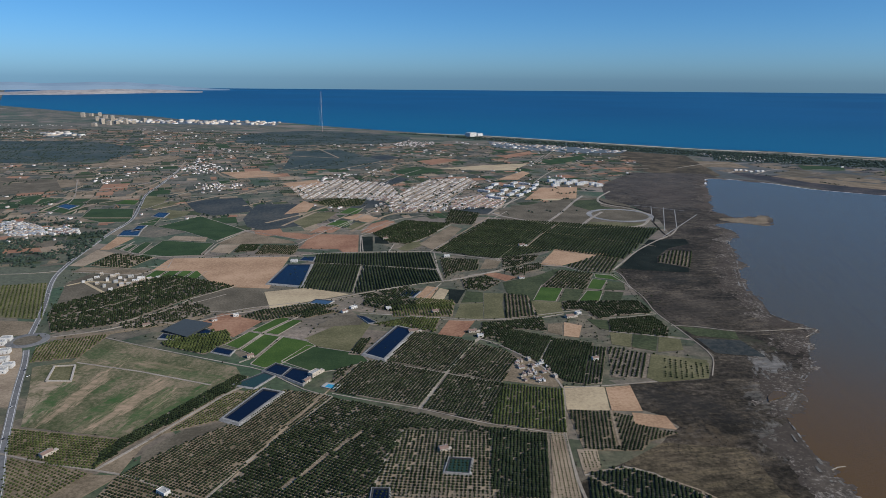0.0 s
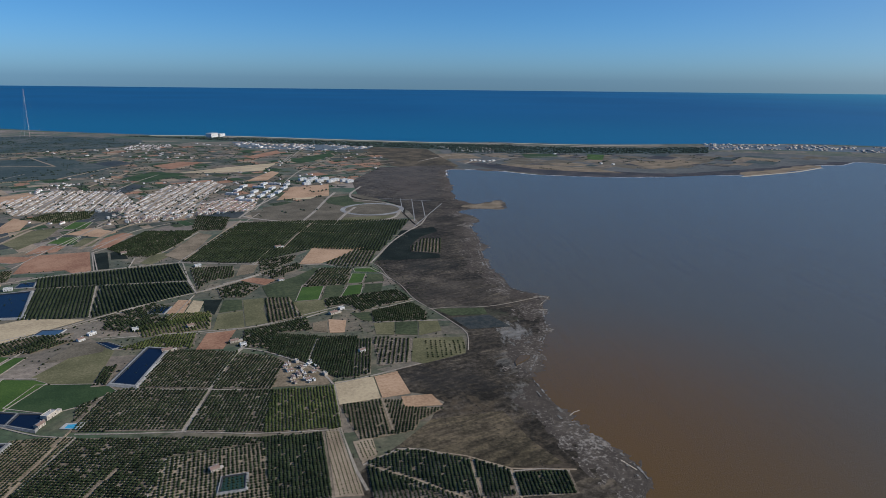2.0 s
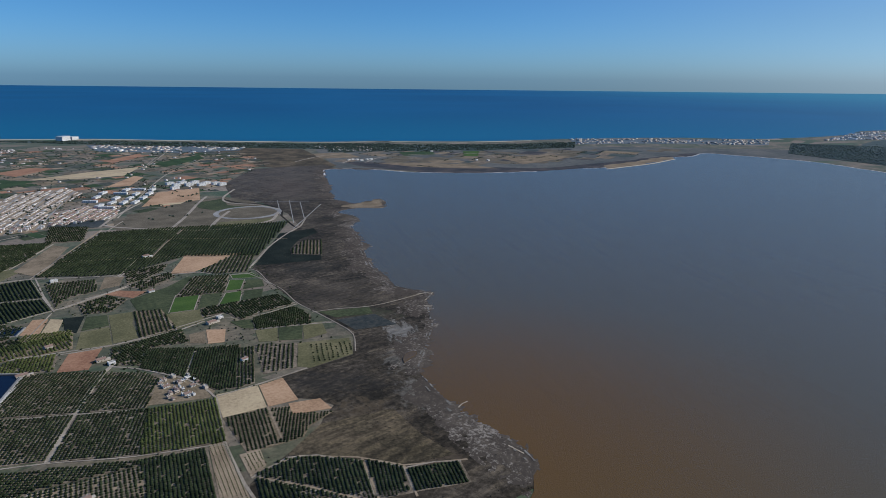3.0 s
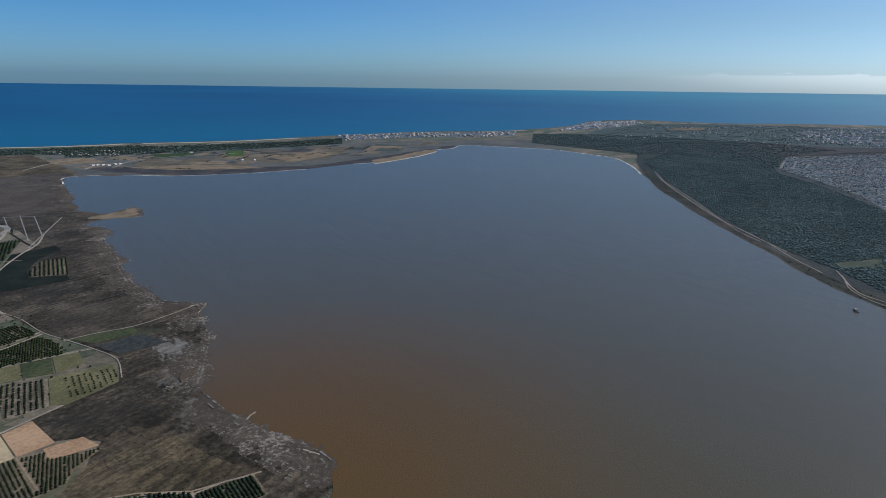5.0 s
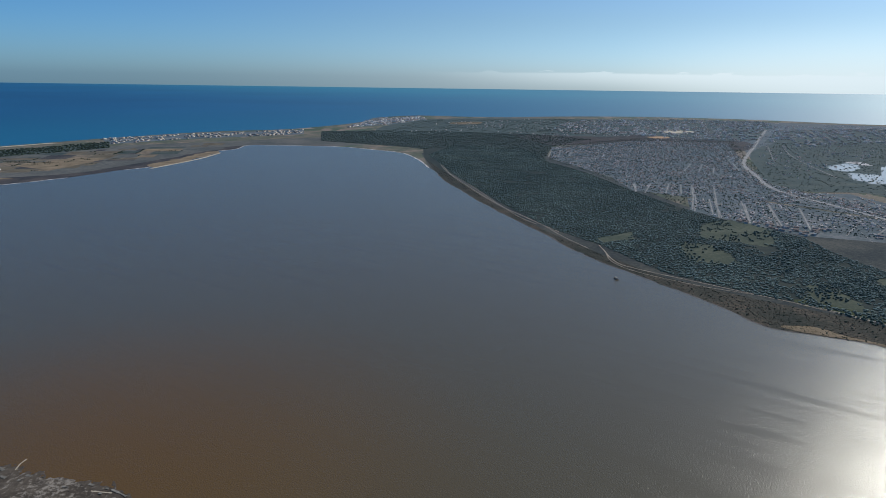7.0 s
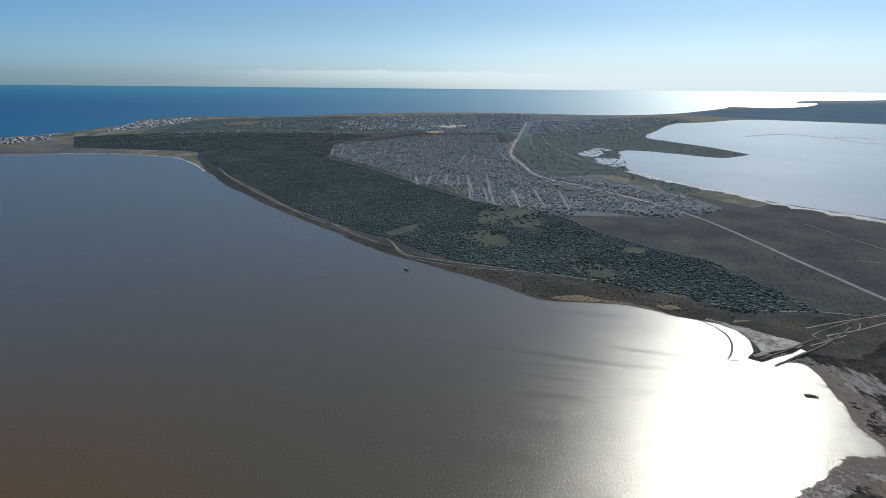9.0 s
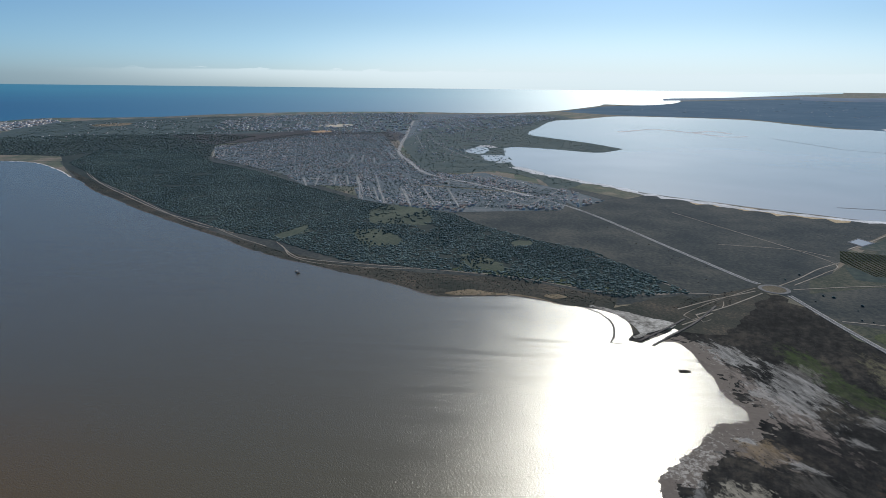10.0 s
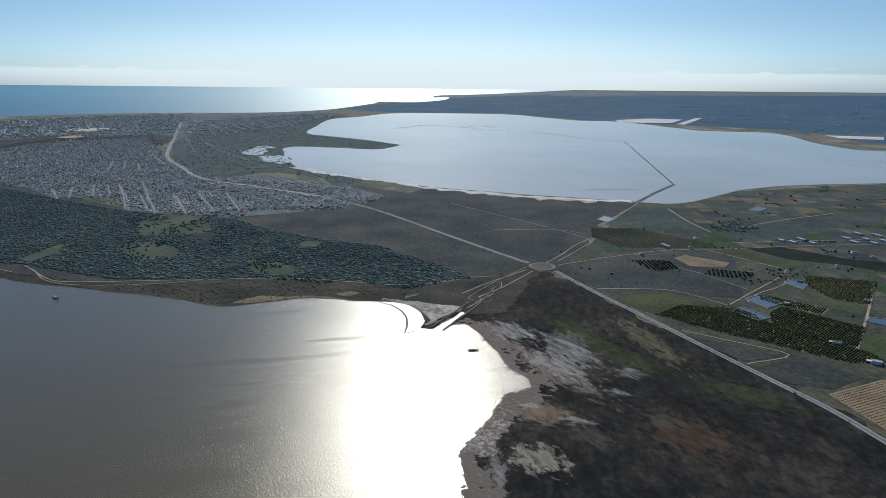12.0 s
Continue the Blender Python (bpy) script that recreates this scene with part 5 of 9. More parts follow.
for line, width in (
    ([(-123.2, 191.9), (-115.2, 195.3), (-108.1, 199.4), (-99.8, 205.7), (-86.0, 204.5), (-75.4, 212.8), (-63.2, 218.8), (-46.6, 227.1), (-31.2, 237.3), (-14.4, 247.6), (0.3, 253.9), (11.0, 260.5), (28.7, 272.7)], 1.0),
    ([(-106.1, 191.7), (-92.7, 185.7), (-72.3, 177.6), (-59.0, 172.4), (-49.8, 168.4), (-36.3, 157.3), (-28.2, 153.6)], 0.7),
    ([(-96.7, 126.1), (-84.1, 122.5), (-72.5, 120.0), (-63.0, 117.5), (-54.1, 112.7), (-48.4, 109.6)], 0.9),
    ([(-5.2, 147.4), (1.2, 167.5), (10.2, 190.3), (13.1, 194.6)], 1.9),
    ([(-28.5, 155.2), (-17.7, 151.3), (-5.2, 147.4), (10.7, 140.7), (25.6, 136.5), (29.1, 135.3)], 0.65),
    ([(-20.3, 176.2), (1.2, 167.9), (15.8, 161.8)], 0.8),
    ([(-28.2, 153.6), (-35.0, 137.9), (-41.5, 123.7), (-46.0, 110.7)], 0.8),
    ([(-20.7, 136.1), (-27.4, 122.9), (-32.2, 110.8)], 0.6),
    ([(-8.7, 137.0), (-11.4, 127.9), (-14.0, 111.0)], 0.6),
    ([(29.1, 135.3), (32.9, 158.4), (32.2, 163.4), (29.0, 173.2), (18.8, 187.4), (12.1, 193.1)], 1.0),
    ([(29.1, 135.3), (28.8, 127.3), (28.5, 117.9), (28.9, 110.5)], 1.1),
    ([(33.5, 159.4), (45.6, 160.9), (55.3, 162.8), (59.4, 163.6)], 0.8),
    ([(-79.1, 288.3), (-59.5, 294.8), (-37.4, 298.6), (-5.7, 300.6), (24.9, 286.4), (44.4, 278.5), (74.4, 272.2)], 0.7),
    ([(-5.7, 300.6), (-2.2, 272.8), (0.8, 252.4)], 1.0),
    ([(-5.7, 300.6), (4.6, 324.6), (21.0, 358.5), (28.5, 383.8)], 1.0),
    ([(-12.4, 213.0), (3.3, 209.5), (14.9, 209.8), (31.0, 214.0), (52.4, 221.4)], 0.9),
    ([(0.3, 252.4), (-8.9, 224.8), (-12.4, 213.0)], 0.6),
    ([(-42.4, 333.1), (-37.4, 298.6)], 0.8),
    ([(-34.2, 278.2), (-32.9, 251.6), (-33.8, 237.2)], 0.6),
    ([(-56.6, 279.4), (-36.1, 277.2), (-2.1, 270.2)], 0.6),
    ([(35.6, 193.6), (32.1, 184.6), (28.5, 175.5)], 0.8),
    ([(25.2, 285.2), (29.0, 293.1), (36.5, 310.7), (45.3, 314.2)], 0.9),
    ([(74.5, 271.2), (82.3, 284.3), (96.3, 307.0), (112.5, 327.9), (123.3, 339.8), (133.5, 358.2)], 1.4),
    ([(27.1, 286.7), (45.6, 281.8), (59.6, 274.2), (75.3, 269.1), (75.7, 248.5), (77.2, 236.2), (76.6, 218.4), (79.0, 203.8), (81.0, 190.1), (81.3, 179.7), (76.2, 167.2)], 0.55),
    ([(77.7, 205.9), (86.0, 204.9), (97.6, 201.2), (109.2, 201.8), (122.1, 204.1)], 0.5),
    ([(46.9, 216.7), (60.7, 213.0), (76.2, 217.2)], 0.6),
    ([(55.7, 200.8), (70.3, 196.9), (80.6, 194.1)], 0.4),
    ([(30.3, 119.5), (34.7, 121.0), (39.2, 122.8), (45.0, 120.4), (49.7, 115.2), (55.6, 110.6), (59.2, 106.0), (65.7, 104.6), (70.7, 101.8)], 0.7),
    ([(31.3, 120.3), (36.0, 112.6), (41.5, 107.0), (43.5, 102.8)], 0.6),
    ([(52.4, 113.7), (49.4, 101.2)], 0.6),
    ([(58.9, 106.1), (56.9, 99.0)], 0.5),
    ([(125.6, 383.5), (113.3, 361.7), (94.5, 356.6), (77.3, 354.7), (53.8, 370.2), (35.9, 386.4), (30.1, 396.5)], 2.9),
    ([(125.0, 480.2), (109.5, 449.9), (107.7, 429.2), (121.1, 412.7), (129.1, 394.2)], 2.4),
    ([(77.6, 356.2), (87.8, 378.4), (100.7, 401.3)], 3.0),
    ([(59.6, 365.5), (73.8, 396.5), (88.8, 433.8), (100.4, 459.6)], 2.8),
    ([(27.9, 390.1), (39.2, 418.7), (59.0, 457.4)], 2.2),
    ([(-157.0, 264.3), (-141.2, 266.4), (-120.1, 274.0)], 0.6),
    ([(-184.4, 258.7), (-171.5, 260.6), (-161.7, 264.2)], 0.8),
    ([(-185.9, 400.0), (-176.7, 440.6), (-145.6, 453.3), (-111.5, 479.3)], 1.0),
    ([(-236.5, 372.3), (-246.8, 426.9), (-289.4, 512.2)], 1.2),
    ([(-188.1, 440.1), (-163.0, 524.6), (-123, 629)], 1.0),
    ([(-71.6, 314.0), (-58.4, 355.8), (-34.7, 415.5)], 1.0),
    ([(-43.3, 335.7), (-27.9, 372.0), (-8.4, 389.1)], 1.0),
    ([(-72.5, 120.0), (-67.1, 130.6), (-61.6, 142.8), (-54.8, 156.3), (-52.0, 159.6)], 1.2),
    ([(218.9, -182.8), (218.6, -212.8), (215.5, -246.6), (202.5, -279.7), (190.6, -315.9), (169.4, -368.5)], 1.0),
    ([(184.4, -175.5), (177.2, -189.7), (167.8, -201.7), (147.2, -205.7)], 0.9),
    ([(145.9, -215.1), (150.9, -228.6), (151.8, -239.3), (154.6, -253.5)], 0.8),
    ([(138.1, -286.1), (117.8, -244.4), (100.3, -206.8)], 1.4),
    ([(109.5, -166.7), (107.8, -184.1), (123.0, -177.7), (137.1, -170.4)], 0.8),
    ([(195.6, -228.8), (175.3, -230.4), (152.4, -228.8)], 0.6),
    ([(273.5, -254.6), (291.9, -289.3), (321.5, -338.3)], 1.2),
    ([(291.6, -330.7), (258.8, -311.7), (232.1, -299.9)], 1.4),
    ([(233.3, -319.2), (234.9, -367.0), (233.5, -415.9)], 1.2),
    ([(224.1, -187.0), (237.8, -212.0), (249.5, -227.6), (279.3, -226.7), (326.2, -219.6), (371.0, -212.8)], 0.8),
    ([(204.3, -124.3), (211.6, -141.9), (219.4, -166.1)], 0.9),
    ([(220.4, -139.4), (245.3, -131.7), (280.2, -124.1)], 0.6),
    ([(598, 206), (530.6, 174.7), (466.6, 136.9), (411.8, 102.3), (381.8, 78.9), (346.9, 50.9)], 1.0),
    ([(318.4, 24.5), (298.5, 17.7), (288.0, 6.8), (267.6, -40.3), (252.0, -73.8), (223.8, -110.1), (220.4, -139.4), (216.6, -150.5)], 0.9),
    ([(189.5, -118.0), (192.9, -124.9), (198.8, -135.1)], 0.8),
):
    road(line, width)

for line in ([(546.3, -22.6), (480.0, -23.0), (440.2, -21.3)], [(498.3, -35.3), (455.5, -35.7), (423.1, -36.3)], [(493.0, -27.9), (444.4, -28.5)], [(479.4, -54.0), (418.7, -51.7)], [(479.0, -69.0), (406.7, -65.8)], [(471.1, -87.0), (411.9, -82.3)], [(537.4, 22.3), (499.3, 18.5)], [(559.9, -6.0), (493.4, -8.0)], [(569.9, -43.5), (577.3, -16.2)], [(588.7, 16.8), (546.6, -1.1), (552.8, -34.9)],
             [(453.4, -118.9), (398.3, -97.9)], [(464.1, -172.9), (424.2, -143.0), (397.5, -123.4)], [(775, -75), (587.9, -71.2)], [(948, -124), (776, -109)], [(949, -141), (803, -134), (650, -144)]):
    road(line, 1.0, GRAVEL, "town_street", "pale paved street between villas")
# the oval ring of the unfinished estate
(ox, oy), = [(109.3, 391.4)]
(ex, ey), (fx, fy) = [(91.2, 395.9), (114.2, 409.1)]
oval = [(ox + (ex - ox) * math.cos(i * math.pi / 18) + (fx - ox) * math.sin(i * math.pi / 18), oy + (ey - oy) * math.cos(i * math.pi / 18) + (fy - oy) * math.sin(i * math.pi / 18)) for i in range(37)]
road(oval, 3.0, GRAVEL, "oval_road", "pale oval road of an unbuilt estate", soft=False)

# ---- fields and groves ----
for outline, soil, label in (
    ([(-107.0, 173.8), (-105.7, 190.8), (-92.7, 185.7), (-58.5, 170.9), (-55.3, 165.4), (-60.9, 156.9), (-73.3, 132.9), (-98.9, 137.5), (-108.4, 156.1), (-116.0, 169.9)], "stripe", "fallow meadow with striped bare soil"),
    ([(-72.0, 120.2), (-55.0, 157.0), (-51.0, 156.1), (-61.4, 140.7), (-66.6, 129.4), (-66.7, 119.1)], "dry", "long strip of bare brown soil"),
    ([(-72.3, 118.6), (-66.3, 118.3), (-71.3, 109.3), (-80.0, 109.2)], "dry", "bare brown strip beside a track"),
    ([(-65.6, 127.1), (-60.0, 136.8), (-51.7, 140.0), (-47.2, 139.6), (-51.4, 134.9), (-59.4, 122.9), (-64.5, 123.2)], "grey", "pale grey cleared field"),
    ([(-43.5, 192.0), (-34.7, 204.5), (-23.6, 207.3), (-25.6, 192.4), (-27.3, 180.9), (-38.9, 186.7)], "olive", "olive-green fallow field"),
    ([(-46.6, 174.9), (-41.5, 186.7), (-24.2, 181.0), (-21.1, 175.4), (-29.2, 169.5), (-35.3, 167.6)], "deep", "dense dark green crop"),
    ([(-81.6, 204.0), (-76.3, 215.6), (-60.4, 208.2), (-66.2, 193.0)], "red", "bare reddish soil"),
    ([(-93.3, 229.2), (-86.3, 242.9), (-71.9, 243.2), (-62.0, 223.6), (-75.7, 213.9), (-82.8, 217.2)], "grey", "dark grey fallow field"),
    ([(-149.7, 247.1), (-147.3, 259.6), (-123.1, 259.5), (-129.3, 233.6), (-137.9, 218.9)], "grey", "grey waste ground beside a yard"),
    ([(-149.4, 205.8), (-135.6, 205.0), (-132.6, 194.0), (-139.7, 191.1)], "dry", "dry brown field beside the road"),
    ([(-68.4, 238.4), (-53.1, 243.7), (-35.4, 236.5), (-61.5, 220.0)], "sand", "bare sandy field"),
    ([(-276.0, 413.5), (-283.4, 440.4), (-259.6, 432.7), (-259.4, 410.3)], "deep", "dark green irrigated field"),
    ([(-249.5, 393.9), (-250.2, 433.1), (-237.2, 433.7), (-221.5, 381.1)], "deep", "dark green irrigated field"),
    ([(-170.6, 354.8), (-165.5, 376.6), (-160.0, 352.2)], "deep", "green irrigated field"),
    ([(78.3, 275.0), (107.5, 327.9), (127.7, 331.0), (125.7, 320.1), (111.9, 310.6), (101.2, 294.4), (98.1, 284.6), (109.5, 275.8), (106.9, 268.8), (85.5, 272.5)], "net", "very dark netted crop by the marsh"),
    ([(109.7, 297.4), (117.2, 295.4), (111.0, 281.1), (103.6, 283.0)], "dry", "small bare brown plot"),
    ([(63.6, 182.1), (78.9, 177.9), (74.9, 166.2), (60.3, 163.2), (57.4, 166.0)], "olive", "rough olive-green plot"),
    ([(33.3, 160.4), (44.1, 160.0), (42.5, 147.3), (31.7, 147.5)], "sand", "bare sandy field"),
    ([(44.4, 159.9), (51.4, 161.0), (50.6, 147.0), (42.9, 147.2)], "tan", "bare peach-coloured field"),
    ([(47.7, 146.2), (55.6, 144.6), (56.2, 138.2), (46.8, 140.2)], "tan", "bare peach-coloured field"),
    ([(-41.8, 201.8), (-27.2, 204.6), (-25.2, 212.8), (-36.2, 213.6)], "grey", "grey farmyard field"),
    ([(79.6, 205.5), (90.5, 202.5), (97.2, 200.5), (95.5, 194.1), (82.5, 197.0)], "meadow", "green field by the marsh"),
    ([(82.0, 194.9), (95.7, 193.1), (97.8, 180.4), (83.6, 182.9)], "scrub", "grey-green planted field by the marsh"),
    ([(-95.7, 385.8), (-95.5, 399.9), (-93.1, 431.3), (-83.3, 419.4), (-83.5, 395.0)], "tan", "small bare peach-coloured plot"),
    ([(-85.0, 363.7), (-82.5, 389.8), (-64.7, 395.7), (-67.4, 370.5), (-75.9, 349.4)], "olive", "olive-green field below the estate"),
    ([(-63.5, 390.5), (-59.5, 408.7), (-49.7, 405.4), (-52.1, 387.5)], "green", "bright green field below the estate"),
    ([(-65.3, 358.5), (-60.5, 370.8), (-51.5, 368.0), (-54.2, 353.0)], "green", "bright green field below the estate"),
    ([(-70.9, 338.7), (-67.3, 354.0), (-55.9, 351.5), (-58.6, 339.1)], "red", "bare brown plot"),
    ([(-59.8, 377.2), (-49.5, 389.3), (-34.5, 374.9), (-43.4, 365.2)], "tan", "small bare peach-coloured plot"),
    ([(-53.1, 347.4), (-49.8, 365.0), (-41.7, 362.3), (-44.4, 345.0)], "olive", "olive-green plot"),
    ([(-43.5, 339.6), (-39.8, 362.3), (-32.5, 371.8), (-27.2, 367.3), (-35.9, 339.9)], "red", "bare reddish plot"),
    ([(-69.4, 305.1), (-68.3, 334.8), (-44.0, 334.3), (-39.8, 298.5), (-46.8, 298.3), (-50.4, 304.6)], "red", "wide bare reddish field"),
    ([(-41.6, 329.3), (-36.2, 330.8), (-33.0, 300.8), (-38.7, 300.7)], "net", "dark netted plot"),
    ([(-34.9, 329.6), (-29.4, 331.0), (-26.6, 315.4), (-33.5, 316.3)], "net", "dark netted plot"),
    ([(-21.4, 305.5), (-14.0, 324.1), (-8.0, 316.0), (-17.1, 301.3)], "olive", "olive-green plot"),
    ([(-11.4, 315.8), (5.0, 358.0), (11.2, 351.0), (-3.5, 302.8)], "dry", "narrow bare strip beside a track"),
    ([(42.0, 392.8), (67.5, 386.9), (61.0, 367.4), (40.3, 376.0)], "grey", "unbuilt estate plot"),
    ([(68.4, 381.9), (84.1, 377.6), (77.3, 360.5), (62.7, 367.5)], "grey", "unbuilt estate plot"),
    ([(86.4, 371.4), (119.1, 367.9), (107.3, 358.6), (82.1, 360.7)], "olive", "unbuilt estate plot"),
    ([(88.0, 438.9), (108.3, 446.2), (104.7, 421.1), (114.4, 410.0), (95.6, 403.7), (86.7, 420.4)], "meadow", "unbuilt weedy estate plot"),
    ([(77.9, 408.5), (92.6, 396.4), (88.6, 384.3), (73.0, 388.8)], "grey", "unbuilt estate plot"),
    ([(44.8, 420.7), (77.3, 426.0), (72.8, 410.2), (44.7, 401.7)], "grey", "unbuilt estate plot"),
    ([(66.1, 440.1), (87.8, 463.6), (96.0, 464.0), (79.8, 440.7)], "sand", "bare dug building ground"),
    ([(-9.7, 233.1), (-5.8, 247.0), (-1.2, 245.7), (-4.3, 231.2)], "tan", "small bare peach-coloured plot"),
    ([(-3.9, 231.3), (-0.6, 245.0), (3.0, 242.2), (0.8, 230.7)], "sand", "small bare sandy plot"),
    ([(3.0, 243.6), (9.4, 242.4), (5.8, 226.4), (2.7, 231.4)], "net", "dark netted plot"),
    ([(9.8, 241.0), (16.1, 239.8), (15.5, 228.5), (7.3, 227.7)], "meadow", "green fallow plot"),
    ([(7.0, 226.4), (15.4, 227.2), (14.4, 210.3), (4.5, 211.2)], "olive", "olive-green fallow field"),
    ([(16.5, 239.1), (24.8, 238.6), (22.3, 226.8), (22.2, 212.1), (14.9, 211.4)], "olive", "olive-green fallow field"),
    ([(2.7, 209.5), (11.6, 209.2), (6.6, 194.4), (-1.1, 196.7)], "red", "bare reddish plot"),
    ([(20.3, 288.2), (27.6, 287.4), (23.9, 273.5), (16.6, 271.5)], "dry", "small bare brown plot"),
    ([(17.2, 264.8), (23.3, 266.6), (31.6, 260.2), (26.3, 254.6)], "red", "small bare reddish plot"),
    ([(25.0, 253.0), (39.6, 262.1), (49.7, 272.4), (51.5, 269.9), (41.2, 250.4), (34.4, 228.9), (25.5, 239.3)], "meadow", "rough grey-green field"),
    ([(40.4, 249.7), (49.1, 248.4), (42.8, 229.8), (34.5, 230.9)], "green", "bright green vegetable field"),
    ([(49.9, 247.7), (56.5, 244.9), (50.5, 229.3), (43.7, 229.1)], "meadow", "green vegetable field"),
    ([(57.2, 242.8), (63.3, 242.3), (58.8, 229.5), (51.3, 230.0)], "green", "green vegetable field"),
    ([(64.2, 242.3), (71.2, 241.1), (66.1, 227.8), (59.5, 228.9)], "meadow", "green vegetable field"),
    ([(62.9, 258.7), (68.3, 256.4), (63.3, 244.4), (57.8, 245.7)], "green", "bright green vegetable field"),
    ([(69.0, 255.7), (74.5, 253.5), (72.6, 243.9), (64.2, 244.4)], "meadow", "green vegetable field"),
    ([(65.1, 266.0), (73.6, 264.6), (75.1, 255.8), (64.5, 260.3)], "green", "green vegetable field"),
    ([(31.0, 230.1), (44.6, 229.2), (43.6, 217.6), (34.0, 214.0)], "olive", "olive-green fallow field"),
    ([(55.4, 199.3), (62.3, 197.9), (58.9, 187.3), (53.5, 189.4)], "olive", "olive-green fallow field"),
    ([(62.7, 197.9), (70.3, 197.1), (65.9, 184.4), (59.3, 187.3)], "meadow", "green fallow field"),
    ([(70.7, 197.1), (77.0, 195.8), (74.6, 185.4), (66.3, 183.9)], "olive", "olive-green fallow field"),
    ([(41.9, 208.2), (47.4, 205.2), (44.3, 194.7), (39.7, 196.0)], "tan", "small bare peach-coloured plot"),
    ([(36.2, 206.5), (41.1, 207.1), (39.1, 197.0), (35.1, 199.3)], "dry", "small bare brown plot"),
    ([(50.3, 211.6), (57.8, 210.1), (55.6, 201.2), (52.4, 203.7)], "meadow", "small green plot by a farmhouse"),
    ([(44.2, 280.3), (55.6, 307.8), (79.2, 298.9), (51.7, 276.9)], "tan", "bare peach-coloured field"),
    ([(-157.2, 349.5), (-143.6, 379.0), (-106.4, 342.9), (-114.3, 318.5), (-137.7, 339.1)], "deep", "dark green irrigated field"),
    ([(-139.0, 328.7), (-121.2, 326.8), (-119.0, 317.2), (-139.0, 320.1)], "pale", "narrow pale fallow strip"),
    ([(-139.5, 286.5), (-140.2, 303.0), (-140.8, 318.8), (-113.6, 313.8), (-112.5, 291.3)], "deep", "dark green irrigated field"),
    ([(-157.6, 301.4), (-155.9, 310.2), (-153.1, 309.2), (-153.9, 299.3)], "deep", "narrow dark green strip"),
    ([(-152.4, 298.3), (-152.0, 309.2), (-149.9, 309.3), (-148.5, 296.3)], "deep", "narrow dark green strip"),
    ([(-147.0, 295.4), (-148.5, 309.3), (-148.2, 315.1), (-144.4, 314.0), (-141.8, 293.5)], "deep", "narrow dark green strip"),
    ([(-163.2, 300.1), (-167.3, 325.3), (-157.9, 324.3), (-159.0, 300.2)], "tan", "small bare peach-coloured field"),
    ([(-162.4, 272.0), (-164.0, 299.0), (-153.8, 294.1), (-155.9, 271.2)], "pale", "pale striped tilled field"),
    ([(-123.5, 282.2), (-122.1, 285.1), (-70.3, 289.5), (-67.8, 242.6), (-85.6, 244.3), (-95.4, 253.1), (-104.2, 265.7), (-123.7, 265.2)], "tan", "wide bare peach-coloured field"),
    ([(-155.4, 270.4), (-136.0, 268.3), (-123.7, 265.2), (-128.3, 259.3), (-156.1, 262.7)], "dry", "brown fallow strip"),
    ([(-122.7, 256.3), (-122.2, 266.1), (-117.1, 265.4), (-117.6, 256.4)], "green", "narrow green vegetable strip"),
    ([(-116.7, 256.4), (-116.1, 265.4), (-111.3, 265.5), (-111.9, 255.7)], "green", "narrow green vegetable strip"),
    ([(-110.8, 255.8), (-110.4, 265.6), (-106.1, 265.7), (-106.6, 255.1)], "green", "narrow green vegetable strip"),
    ([(-105.4, 255.1), (-105.1, 265.7), (-100.1, 265.8), (-100.6, 252.9)], "green", "narrow green vegetable strip"),
    ([(-111.8, 312.7), (-105.2, 338.9), (-75.7, 319.7), (-73.3, 315.1), (-96.8, 313.2)], "dry", "bare brown field"),
    ([(-103.9, 343.0), (-76.6, 337.2), (-61.6, 328.7), (-73.7, 323.4)], "red", "bare reddish field"),
    ([(-109.6, 297.5), (-110.0, 311.6), (-99.8, 312.0), (-99.9, 294.7)], "pale", "pale striped tilled field"),
    ([(-211.3, 371.6), (-218.9, 398.7), (-192.8, 399.7), (-177.1, 362.0), (-193.7, 359.9)], "deep", "dark green irrigated field"),
    ([(-235.1, 419.2), (-234.9, 431.6), (-202.4, 428.8), (-198.5, 412.8)], "green", "green irrigated field"),
    ([(-209.6, 448.2), (-188.1, 440.1), (-181.9, 411.5), (-187.9, 398.1)], "olive", "olive-green field"),
    ([(-170.5, 397.0), (-154.6, 392.2), (-153.5, 380.3), (-157.9, 370.4), (-165.5, 376.6)], "olive", "olive-green field"),
    ([(-171.0, 425.9), (-138.3, 442.3), (-116.6, 395.5), (-136.2, 380.9), (-150.5, 390.6)], "scrub", "dark blue-green field"),
    ([(-116.5, 371.9), (-120.7, 417.9), (-95.0, 418.9), (-78.9, 355.0), (-96.3, 343.2), (-107.9, 351.2)], "scrub", "dark blue-green field"),
    ([(-62.0, 198.4), (-55.8, 211.5), (-51.6, 209.4), (-58.1, 197.0)], "green", "bright green vegetable field"),
    ([(-57.1, 196.5), (-50.7, 208.9), (-47.2, 207.9), (-52.4, 195.2)], "green", "bright green vegetable field"),
    ([(-66.9, 186.6), (-62.5, 197.4), (-58.0, 196.5), (-61.6, 183.7)], "green", "bright green vegetable field"),
    ([(-60.8, 182.8), (-57.0, 195.5), (-51.3, 193.8), (-54.9, 178.8)], "green", "bright green vegetable field"),
    ([(-55.0, 172.8), (-54.0, 178.0), (-50.5, 193.3), (-42.3, 190.2), (-38.9, 186.7), (-46.4, 173.0), (-50.3, 170.3)], "green", "bright green vegetable field"),
    ([(300.6, -312.3), (298.0, -335.0), (233.0, -301.0), (261.1, -273.0), (274.0, -260.2)], "heath", "dark green field beside the salt lagoon"),
